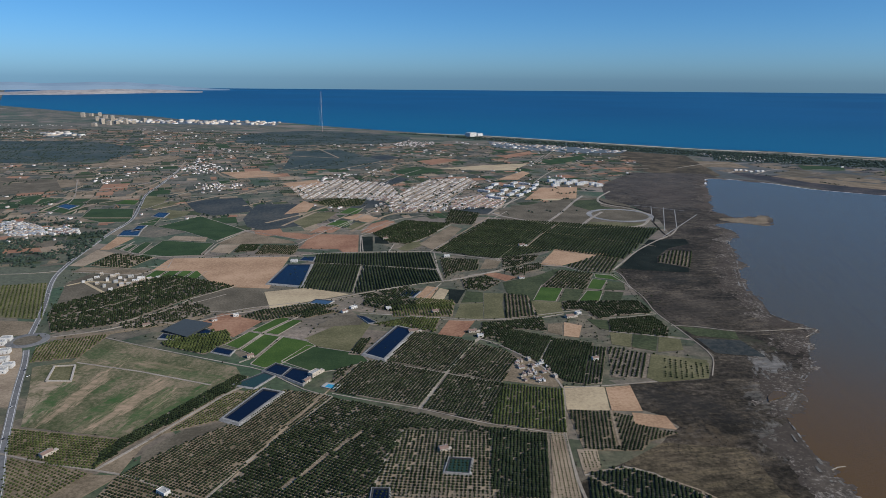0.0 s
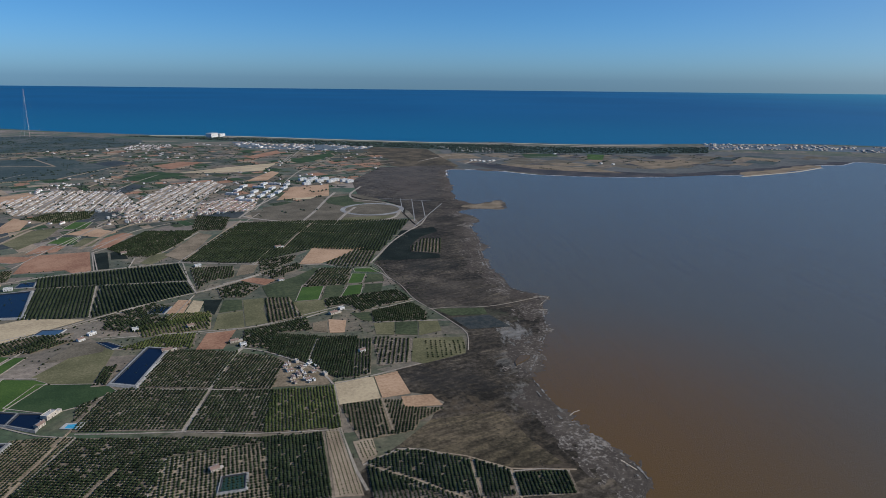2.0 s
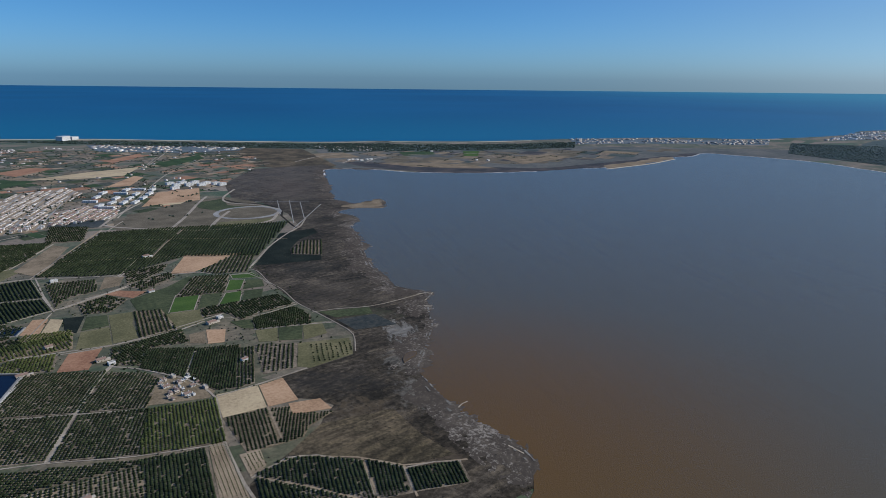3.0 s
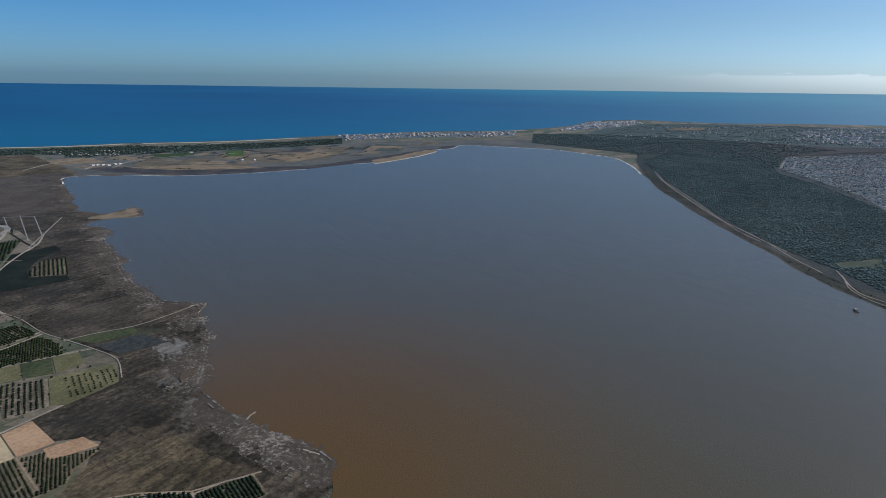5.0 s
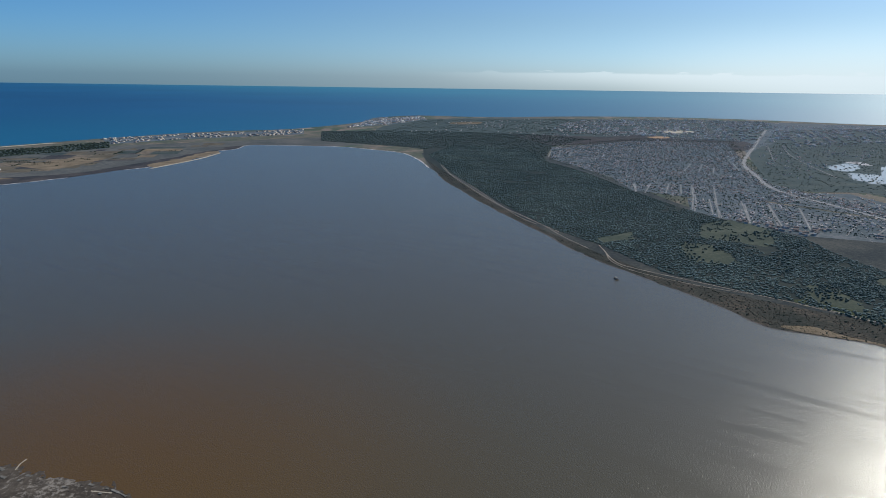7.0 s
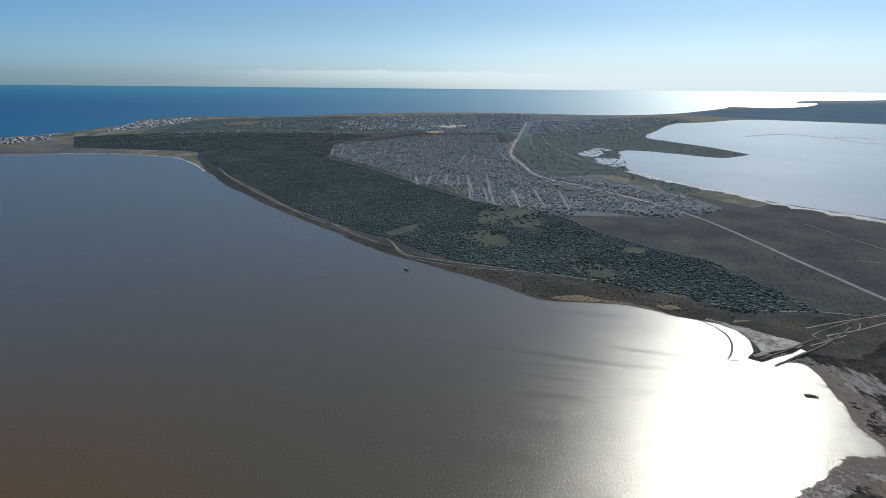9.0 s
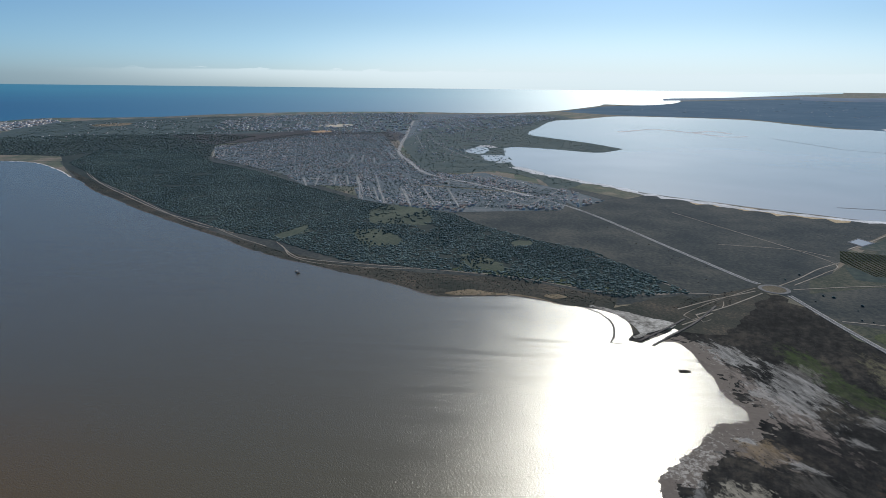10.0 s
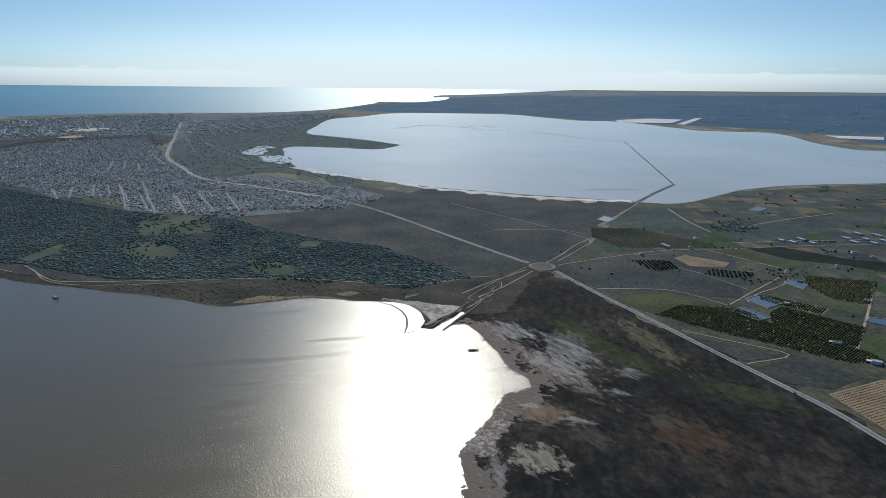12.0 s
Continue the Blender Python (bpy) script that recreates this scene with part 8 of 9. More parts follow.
for line in ([(220.6, 614.9), (268.6, 653.2), (311.1, 653.6), (340.5, 643.6)], [(278.9, 578.0), (318.2, 613.0), (371.0, 611.6), (440.9, 583.7)], [(257.8, 584.8), (279.7, 605.3), (291.2, 587.2)]):
    road(line, 2.2, None, "farm_track", "pale dirt track behind the far shore")
for bx, by in [(272.5, 601.7), (276.9, 602.6), (280.2, 599.0), (281.7, 591.7), (289.4, 594.9), (294.1, 595.8), (388.2, 630.8), (394.5, 531.9), (386.4, 540.5)]:
    house(bx, by, 20, 4.2, 2.6, 1.3, "white farm shed behind the far shore", WHITEWASH, "sheet", name="farm_shed", category="shed", group="farm sheds behind the far shore")
DARK_WOOD = [(-461.3, 629.9), (-580.6, 798.1), (-519.4, 833.2), (-436.1, 824.7), (-357.2, 761.0), (-333.7, 671.5), (-342.5, 632.9), (-390.3, 621.1)]
MAST_WOOD = [(-251.3, 824.6), (-283.5, 960.5), (-198.2, 1033.5), (-68.8, 960.5), (-47.5, 872.5), (-129.6, 819.6)]
for outline in (DARK_WOOD, MAST_WOOD):
    sheet(ragged(outline, 6.0, 14, 3.0), "heath", "wood_floor", "dark heath and wood on the far plain", 0.04)
    scatter(outline, 0.03, 0.8, 2.0, OAK, "heath_trees", "dark trees on the far heath", 0.5, 0.0, -0.1)

# farm compound among the groves, and the works yard beside the road
for k, (bx, by) in enumerate([(23.2, 176.2), (25.9, 177.0), (23.1, 171.6), (26.5, 172.4), (29.1, 174.0), (25.1, 167.9), (29.2, 168.7), (31.9, 165.9), (27.0, 164.4), (23.3, 166.8)]):
    house(bx, by, 14 + 90 * (k % 2), 1.7 + 0.35 * (k % 3), 1.3, 0.7 + 0.12 * (k % 2), ("whitewashed", "cream")[k % 2] + " house in a dusty farm hamlet", (WHITEWASH, CREAM)[k % 2], ("tiles", "flat")[k % 3 == 1], group="houses of the farm hamlet")
hamlet = random.Random(5)
for k in range(24):
    bx, by = 26.5 + hamlet.uniform(-4.5, 4.5), 170.0 + hamlet.uniform(-7.5, 6.5)
    house(bx, by, 14 + 90 * hamlet.randrange(2), hamlet.uniform(0.7, 1.5), hamlet.uniform(0.6, 1.1), hamlet.uniform(0.4, 0.75), "small " + ("whitewashed", "cream")[k % 2] + " outhouse in a dusty farm hamlet", (WHITEWASH, CREAM)[k % 2], ("sheet", "tiles", "flat")[k % 3], name="outhouse", category="shed", group="outhouses of the farm hamlet")
field([(22.7, 179.4), (29.5, 174.4), (33.7, 162.8), (31.3, 159.7), (17.2, 163.5)], "dry", "dusty yard of a farm hamlet")
field([(-148.4, 242.7), (-149.8, 249.3), (-144.2, 259.6), (-128.7, 259.2), (-113.5, 254.8), (-120.1, 247.8), (-127.9, 234.2), (-139.3, 237.3)], "pale", "pale gravel works yard")
field([(-117.2, 251.6), (-116.1, 257.1), (-112.6, 254.8), (-113.9, 250.2)], "grey", "grey stacking ground of the works yard")
works = random.Random(8)
for k, (bx, by) in enumerate([(-141.4, 254.9), (-141.5, 258.9), (-142.1, 251.0), (-135.3, 251.2), (-135.7, 256.6), (-130.8, 249.0), (-131.6, 254.3), (-128.1, 251.3), (-128.0, 256.0), (-124.0, 251.4), (-137.1, 246.6), (-132.4, 243.1), (-127.9, 239.0), (-126.8, 245.4), (-124.6, 246.9), (-122.8, 253.8), (-119.4, 253.9), (-116.6, 255.5), (-143.6, 248.7), (-135.0, 259.0)]):
    house(bx, by, 25 + 90 * works.randrange(2), works.uniform(1.6, 4.2), works.uniform(1.2, 2.2), works.uniform(0.5, 1.1), ("pale works shed in a gravel yard", "grey works shed in a gravel yard")[k % 3 == 2], (WHITEWASH, CREAM, CONCRETE)[k % 3], "sheet", name="works_shed", category="shed", group="sheds of the works yard")
for k, line in enumerate(([(-147.9, 244.2), (-143.6, 249.4), (-124.1, 249.2)], [(-143.2, 248.7), (-128.6, 235.5)], [(-128.6, 235.5), (-113.0, 252.5)])):
    road(line, 1.2, SOIL["sand"], "yard_road", "white dusty road through the works yard", False)
for k, (bx, by) in enumerate([(202.1, -316.8), (197.1, -318.7), (198.9, -328.6), (190.9, -325.8), (189.5, -353.0), (182.3, -348.2), (183.2, -360.1), (176.2, -355.1), (176.5, -365.1), (170.8, -365.8), (192.9, -369.4), (185.6, -375.1)]):
    house(bx, by, -10, 5.5 + k % 3, 2.6, 0.9, "pale industrial shed beyond the groves", WHITEWASH, "sheet", name="industrial_shed", category="shed", group="industrial sheds")
for k, (bx, by) in enumerate([(-135.5, 185.7), (-130.0, 179.4), (-126.7, 173.5), (-122.7, 169.7), (-122.4, 166.1), (-135.6, 188.9)]):
    house(bx, by, 10, 4.0, 3.0, 1.4, "white roadside building by the roundabout", WHITEWASH, "flat", name="roadside_building", category="building", group="roadside buildings")
field([(-149.6, 190.0), (-132.1, 190.3), (-120.8, 173.6), (-107.7, 146.9), (-118.8, 146.8)], "pale", "pale paved forecourt beside the road")

# shade houses and a swimming pool
home = anchor("shade_house", 0, 0)
part("net_roof", slab([(-90.3, 196.8), (-87.0, 207.1), (-76.4, 203.1), (-80.5, 191.3)], 0.8, 0.0), GREENHOUSE, home, "dark shade netting")
tagged(home, "dark netted shade house beside a grove", "shade house")
pool_home = anchor("swimming_pool", 0, 0)
part("pool_deck", slab([(-32.1, 159.0), (-31.0, 161.3), (-26.8, 160.1), (-27.5, 156.8)], 0.2), CONCRETE, pool_home, "pale paved deck")
part("pool_water", slab([(-31.0, 158.7), (-30.4, 160.3), (-28.0, 159.7), (-28.6, 157.7)], 0.22, 0.1), POOL_BLUE, pool_home, "turquoise water")
tagged(pool_home, "turquoise swimming pool beside a villa", "swimming pool")
ruin = anchor("old_pen", 0, 0)
pen = [(-106.6, 160.7), (-109.7, 170.0), (-104.3, 170.8), (-100.1, 160.9)]
part("pen_wall", ribbon(pen + pen[:1], 0.5, 0.5), CREAM, ruin, "earth wall")
part("pen_floor", slab(pen, 0.12), SOIL["olive"], ruin, "weedy floor")
tagged(ruin, "earth-walled empty basin in the meadow", "pen")

# ---- towns ----
def town(points, head, gap, step, size, label, tiles=True, things=0, lost=0.12, jitter=0.1, floor="town", wall=None, tall=1.0, cover=None):
    """Rows of houses on an outline: some built singly, the rest as one mesh."""
    if size < 3.5:
        gap, step, size = gap * 0.7, step * 0.68, size * 0.62
    sheet(points, floor, "town_ground", "paved and dusty ground between houses", lift())
    h = heading_of(*head)
    xy = rows_in(points, h, gap, step, jitter + 0.24, lost + 0.14, 0.2, True)
    lanes = rows_in(points, h, 8 * gap, 3.0, 0.0, 0.45, 0.2)
    if size < 3.5 and len(lanes):
        ob = strew("town_streets", lanes, np.tile((3.02, 0.5, 0.03), (len(lanes), 1)), [block()], GRAVEL, radians(h), 0.09)
        tagged(ob, "pale narrow streets between the villas", "streets", kind="stuff")
    xy = clear_of(STREETS, xy, 1.3)
    # gardens, waste plots and open squares between the houses
    xy = xy[[noise.noise((x * 0.035, y * 0.035, 4.0)) + 0.5 * noise.noise((x * 0.12, y * 0.12, 6.0)) > -0.14 for x, y in xy]] if len(xy) and floor != "pale" else xy
    if not len(xy):
        return
    order = np.argsort(np.hypot(xy[:, 0], xy[:, 1]))
    xy = xy[order]
    for k, (x, y) in enumerate(xy[:things]):
        copy_thing(VILLAS[int(rng.integers(0, len(VILLAS)))], pose(x, y, 0.06, 0, 0, h + 90 * int(rng.integers(0, 4))))
    xy = xy[things:]
    if not len(xy):
        return
    n = len(xy)
    s = size * np.stack([rng.uniform(0.55, 1.25, n), rng.uniform(0.5, 0.95, n), rng.uniform(0.18, 0.36, n) * tall], 1)
    turn = radians(h) + math.pi / 2 * rng.integers(0, 2, n) + rng.normal(0, 0.12, n)
    flat = rng.random(n) > (0.72 if tiles else 0.3)
    for sel, shape, roof in ((~flat, gable(), (cover or TERRACOTTA, 10)), (flat, block(), (GREY_ROOF, 8))):
        cream = rng.random(n) < 0.6
        for some, paint in ((sel & cream, CREAM), (sel & ~cream, wall or WHITEWASH)):
            ob = strew("town_houses", xy[some], s[some], [shape], paint, turn[some], 0.05, roof)
            if ob:
                tagged(ob, label, "houses", kind="stuff")


VILLA_PLOTS = [(-40.4, 421.2), (-42.6, 413.2), (-36.8, 413.5), (-40.2, 403.9)]
VILLAS = [house(*VILLA_PLOTS[i], 20, *spec, name="villa", group="villas of the estate") for i, spec in enumerate((
    (2.4, 1.8, 1.2, "whitewashed two-storey villa with terracotta roof", WHITEWASH, "tiles", False, 2),
    (2.0, 2.0, 1.3, "whitewashed two-storey villa with flat roof terrace", WHITEWASH, "flat", False, 2),
    (2.6, 1.7, 0.8, "cream bungalow with terracotta roof", CREAM, "tiles", True, 1),
    (2.2, 1.9, 1.2, "cream two-storey villa with terracotta roof", CREAM, "tiles", True, 2)))]

STREETS.extend((smooth_line([(1265, -159), (948, -109), (738, -77), (628, -78), (552.1, -83.8), (491.3, -114.9), (434.8, -142.3), (396.6, -152.7)], 10), [(489.8, -52.9), (412.8, -51.1)], [(486.8, -69.6), (410.4, -67.8)], [(476.1, -87.0), (406.2, -81.9)], [(506.9, -22.0), (444.6, -19.9)], [(552.9, -21.9), (504.1, -21.4)], [(553.0, -13.6), (507.0, -13.5)], [(553.2, -4.5), (504.4, -2.8)], [(490.2, -32.1), (433.5, -31.8)], [(552.7, -38.3), (423.1, -34.8)], [(547.0, 22.2), (504.8, 18.3)], [(546.8, 9.4), (499.2, 12.0)], [(637, -17), (699, -24)], [(641, -30), (699, -35)], [(633, -42), (679, -45)], [(694, 119), (760, 127)], [(699, 109), (773, 118)], [(715, 100), (760, 104)], [(738, -61), (788, -71)], [(721, -65), (664, -66)], [(407.1, -114.9), (430.9, -126.0)], [(562.8, -45.4), (526.6, -75.4), (488.8, -105.5)], [(481.4, -80.1), (488.8, -101.1)], [(-87.2, 440.1), (-76.4, 529.0)], [(-55.3, 432.9), (-43.1, 518.6)], [(-102.1, 455.2), (-78.9, 486.0), (-35.8, 480.2), (2.3, 520.8)], [(-29.6, 395.3), (-7.0, 532.6)], [(-15.5, 394.1), (12.7, 536.7)], [(-1.6, 399.9), (25.5, 528.0)], [(-31.5, 421.5), (6.0, 444.1), (26.5, 460.9)]))
for line in STREETS[1:]:
    road(line, 0.9, GRAVEL, "town_street", "pale street between the villas", False)
town([(440.3, -18.5), (487.9, -17.3), (503.8, -38.7), (492.1, -70.7), (465.5, -113.4), (441.2, -152.5), (419.6, -161.1), (386.0, -145.3), (388.3, -74.3), (423.1, -34.8)], [(546.3, -22.6), (440.2, -21.3)], 5.2, 3.2, 2.6, "close rows of white and cream villas", True, 100, 0.12, 0.35, "town", None, 1.0, PINK_ROOF)
town([(684, 115), (798, 134), (943, 39), (966, -76), (716, -77), (587.8, -83.7), (452.6, -152.0), (470.4, -114.5), (497.6, -71.5), (493.2, -17.5), (507.7, 21.0), (570.8, 43.3)], [(559.9, -6.0), (493.4, -8.0)], 6.0, 3.8, 3.0, "close rows of white and cream villas", True, 0, 0.12, 0.35)
town([(545.5, -85.7), (554.9, -134.0), (501.5, -158.3), (461.7, -172.0), (443.5, -149.1), (480.6, -116.9), (520.3, -88.5)], [(453.4, -118.9), (398.3, -97.9)], 5.6, 3.8, 3.0, "villas between highway and salt lagoon", True, 0, 0.12, 0.35)
town([(452.6, -154.1), (469.1, -174.6), (414.8, -186.6), (392.7, -158.7)], [(453.4, -118.9), (398.3, -97.9)], 6.0, 4.0, 3.0, "villas beside the highway", True, 20)
town(ragged([(1051, 176), (1386, 150), (1525, -171), (1157, -143), (1008, -97), (1035, 43)], 6.0, 10, 2.0), [(546.3, -22.6), (440.2, -21.3)], 8.0, 5.5, 4.6, "dense white town blocks far off", False, 0, 0.3, 0.3, "dune", None, 1.0)
town([(998, -126), (1266, -176), (1483, -453), (1341, -482), (1127, -336), (950, -174)], [(948, -124), (776, -109)], 8.0, 5.5, 4.6, "dense white town blocks by the salt lagoon", False, 0, 0.3, 0.3, "dune")
town([(1199, 559), (1317, 509), (1237, 458), (1049, 465), (964, 497)], [(1049, 465), (1267, 490)], 9.0, 6.0, 5.0, "dense town on the headland", False, 0, 0.15)
town([(-115.4, 486.9), (-85.6, 528.6), (-42.4, 509.8), (-27.1, 447.1), (-35.9, 429.5), (-72.5, 445.1), (-94.5, 437.6)], [(-94.9, 439.8), (-84.6, 522.5)], 4.2, 2.7, 2.6, "white villas with sun-bleached tile roofs", True, 40, 0.0, -0.2, "pale", None, 1.0, PINK_ROOF)
town([(-33.8, 453.6), (-11.5, 529.2), (21.4, 543.6), (29.3, 513.3), (6.0, 448.5), (2.7, 400.1), (-32.8, 391.7)], [(-29.7, 397.1), (-10.0, 459.3)], 4.2, 2.6, 2.5, "close rows of cream and white villas", True, 60, 0.0, -0.2, "pale", None, 1.0, PINK_ROOF)
town([(6.0, 444.1), (26.5, 460.9), (45.7, 450.2), (38.5, 412.6), (5.5, 403.9)], [(5.5, 403.9), (25.9, 449.4)], 4.2, 2.7, 2.5, "close rows of red-roofed villas", True, 20, 0.0, -0.2, "pale", None, 1.0, RED_ROOF)
town([(-251.3, 351.7), (-245.6, 362.4), (-231.0, 356.8), (-217.2, 344.4), (-196.9, 343.7), (-188.6, 329.4), (-208.6, 327.5), (-218.5, 324.7), (-229.7, 330.7), (-238.6, 333.0)], [(-239.9, 342.4), (-193.7, 330.7)], 3.2, 2.4, 3.2, "white hillside villas among pines", False, 30, 0.0, -0.2, "pale")
town([(60, 882), (97, 838), (183, 802), (215, 766), (202, 741), (139, 748), (65, 793)], [(69, 844), (205, 753)], 8.0, 4.5, 4.2, "pale seaside estate behind the pines", True, 0)
town([(291, 747), (322, 738), (370, 683), (351, 658), (299, 683)], [(287, 730), (356, 668)], 6.0, 4.0, 3.0, "white seaside villas behind the pines", True, 0, 0.15)
town([(-639, 1275), (-521, 1254), (-301, 1230), (-289, 1140), (-431, 1153), (-573, 1182)], [(-595, 1228), (-300, 1183)], 16.0, 9.0, 9.0, "white seaside town along the coast", False, 0, 0.15, 0.1, "town", None, 1.2)
town([(-581, 944), (-551, 978), (-504, 922), (-534, 892)], [(-576, 935), (-522, 940)], 12.0, 9.0, 7.0, "white industrial sheds far off", False, 0, 0.1)
town([(644, 678), (748, 634), (895, 536), (822, 493), (691, 585), (597, 619)], [(619, 642), (851, 520)], 8.0, 5.0, 4.0, "pale seaside blocks along the beach", False, 0, 0.25, 0.15, "town", CREAM, 1.1)


def apartment(x, y, turn, w, d, floors, label, group, wall=None):
    """A block of flats: walls, parapet roof, stair house, balconies and rows of windows."""
    home = anchor("apartment_block", x, y, 0.06, turn)
    h = floors * 0.62
    bm = bmesh.new()
    box(bm, -w / 2, -d / 2, 0, w / 2, d / 2, h)
    shell = part("wall", bm, wall or WHITE_PAINT, home)
    bm = bmesh.new()
    box(bm, -w / 2 - 0.05, -d / 2 - 0.05, h, w / 2 + 0.05, d / 2 + 0.05, h + 0.12)
    cover = part("roof", bm, PALE_ROOF, home, "flat pale roof")
    bm = bmesh.new()
    box(bm, -0.5, -0.4, h + 0.12, 0.5, 0.4, h + 0.55)
    part("stair_house", bm, wall or WHITE_PAINT, cover)
    for fl in range(floors):
        for side in (-1, 1):
            bm = bmesh.new()
            ya, yb = sorted((side * (d / 2 + 0.015), side * (d / 2 - 0.05)))
            n = max(2, int(w / 1.1))
            for k in range(n):
                cx = (k + 0.5) / n * w - w / 2
                box(bm, cx - 0.2, ya, fl * 0.62 + 0.2, cx + 0.2, yb, fl * 0.62 + 0.42)
            part("window_row", bm, GLASS, shell, "row of dark windows")
            bm = bmesh.new()
            ya, yb = sorted((side * (d / 2 + 0.1), side * d / 2))
            box(bm, -w / 2 + 0.2, ya, fl * 0.62 + 0.04, w / 2 - 0.2, yb, fl * 0.62 + 0.14)
            part("balcony", bm, wall or WHITE_PAINT, shell)
    return tagged(home, label, "apartment block", group)


for k, (bx, by) in enumerate([(30.5, 473.2), (35.7, 488.8), (41.3, 505.4), (42.0, 461.6), (46.4, 478.9), (51.6, 497.5), (57.0, 511.8), (48.7, 459.5), (54.3, 474.3), (60.3, 489.9), (64.8, 509.3), (55.3, 457.5), (62.4, 472.2), (68.6, 487.7), (73.0, 504.1), (37.4, 445.4), (34.1, 454.3)]):
    apartment(bx, by, 62 if k % 5 else 152, 9.0, 2.6, 2, "white two-storey apartment block", "apartment blocks of the estate")
for k, (bx, by) in enumerate([(88.8, 525.1), (91.9, 516.4), (98.0, 525.6), (100.5, 513.9), (106.7, 523.0), (108.4, 508.6), (113.2, 514.5), (88.1, 502.0), (119.2, 509.1), (122.4, 503.7)]):
    apartment(bx, by, 20, 6.0, 3.0, 3, "white three-storey apartment block by bare ground", "apartment blocks by the marsh")
for k, (bx, by) in enumerate([(-578, 1095), (-647, 1239), (-593, 1150), (-667, 1309), (-568, 1124), (-620, 1242), (-569, 1152), (-589, 1212), (-554, 1154), (-547, 1170), (-543, 1202), (-728, 1340), (-733, 1381), (-716, 1383)]):
    apartment(bx, by, 30 * (k % 4), 6.5, 6.5, 9 + 3 * (k % 3), "tall pale seaside tower block", "seaside towers", CREAM)
(hx, hy), (ix, iy) = [(41, 952), (52, 963)]
apartment(hx, hy, 50, 15.0, 9.0, 9, "large white seaside hotel", "")
apartment(ix, iy, 50, 12.0, 8.0, 6, "white wing of the seaside hotel", "")
field([(74.4, 492.4), (104.6, 499.4), (93.9, 448.8), (65.0, 444.2), (56.8, 441.7)], "tan", "bare building ground beside apartments")

# ---- woods, bushes and far trees ----
scatter(WOOD_FAR, 0.1, 1.2, 3.0, PINE, "pine_wood", "thin dark wood beyond the lagoon", 0.3, 0.0, -0.5)
scatter(EAST_BANK, 0.16, 0.3, 0.75, OAK, "shore_bushes", "dark green bushes along the wooded shore", 0.7, 0.04, 0.0, skip=[lagoon_edge])
scatter(WOOD, 0.85, 0.75, 1.8, PINE, "pine_wood", "dense dark pine wood on the lagoon shore", 0.3, 0.05, -0.5, skip=CLEARINGS)
scatter([(313.7, -90.2), (288.1, -124.6), (249.1, -133.5), (220.3, -141.6), (218.9, -107.9), (248.2, -72.8), (274.5, -43.8)], 0.5, 0.6, 1.2, PINE, "pine_trees", "scattered dark pines on open scrub", 0.85, 0.05, -0.1)
scatter([(413.8, -19.4), (403.2, -58.7), (339.1, -84.3), (302.4, -87.2), (304.6, -37.0), (317.0, -9.6)], 0.25, 0.7, 1.4, PINE, "pine_trees", "scattered pines round the clearings", 0.85, 0.05, 0.05)
scatter([(391.3, -147.2), (225.3, -172.1), (213.6, -148.7), (285.2, -123.4)], 0.01, 0.3, 0.8, BUSH, "scrub_bushes", "scattered bushes on open scrub", 0.7, 0.03)
scatter(EAST_BANK, 0.6, 0.18, 0.4, BUSH, "shore_bushes", "brown bushes along the shore", 0.6, 0.04, 0.0, skip=[lagoon_edge])
scatter(MARSH_WEST, 0.7, 0.15, 0.35, BUSH, "marsh_bushes", "dark saltbush in the marsh", 0.5, 0.02, 0.05, skip=[lagoon_edge])
scatter(SCRUB_SOUTH, 0.5, 0.15, 0.3, BUSH, "scrub_bushes", "dark saltbush between lagoon and highway", 0.5, 0.02, 0.05, skip=[lagoon_edge])
scatter(SCRUB_EAST, 0.06, 0.15, 0.45, BUSH, "scrub_bushes", "dark low scrub by the salt lagoon", 0.5, 0.02, 0.0)
scatter([(988, -138), (1462, -473), (1289, -499), (729, -354), (464.0, -177.1), (512.9, -171.2), (565.2, -146.6), (558.9, -89.7), (650, -81)], 0.03, 0.6, 1.8, PINE, "scrub_bushes", "dark scrub round the salt lagoon", 0.5, 0.02, 0.0, skip=[SALT_EDGE])
scatter(FAR_BANK, 0.03, 0.8, 2.4, PINE, "far_trees", "dark trees in the far scrub", 0.5, 0.0, -0.1)
scatter(DUNES, 0.12, 1.2, 2.8, OAK, "dune_pine_trees", "pine belt behind the beach", 0.6, 0.0)
scatter(DUNES_NORTH, 0.12, 1.2, 2.8, OAK, "dune_pine_trees", "pine belt behind the beach", 0.6, 0.0)
scatter([(-231.9, 323.0), (-206.3, 319.0), (-188.9, 334.6), (-178.3, 340.2), (-168.8, 301.9), (-164.8, 266.6), (-175.8, 268.9), (-197.3, 271.8)], 0.5, 0.6, 1.8, OAK, "hillside_trees", "dark trees on the hillside below the villas", 0.8, 0.05, -0.15)
scatter([(-253.2, 354.6), (-245.1, 371.8), (-199.1, 353.5), (-177.0, 337.6), (-194.6, 345.2), (-217.3, 347.2), (-240.3, 364.1), (-247.1, 354.8)], 0.3, 0.8, 1.9, OAK, "hillside_trees", "dark trees above the hillside villas", 0.8, 0.05, -0.15)
field([(-192.8, 301.2), (-187.1, 310.2), (-180.2, 299.5), (-185.4, 291.0)], "pale", "pale bare terrace on the hillside")
FAR_PLAIN = [(-187.7, 263.5), (-174.6, 291.5), (-192.8, 399.7), (-126.7, 303.4), (-69.3, 316.4), (-29.1, 388.3), (25.6, 382.0), (193, 606), (205, 753), (-67, 915), (-338, 1021), (-903, 1191), (-211.1, 262.9)]
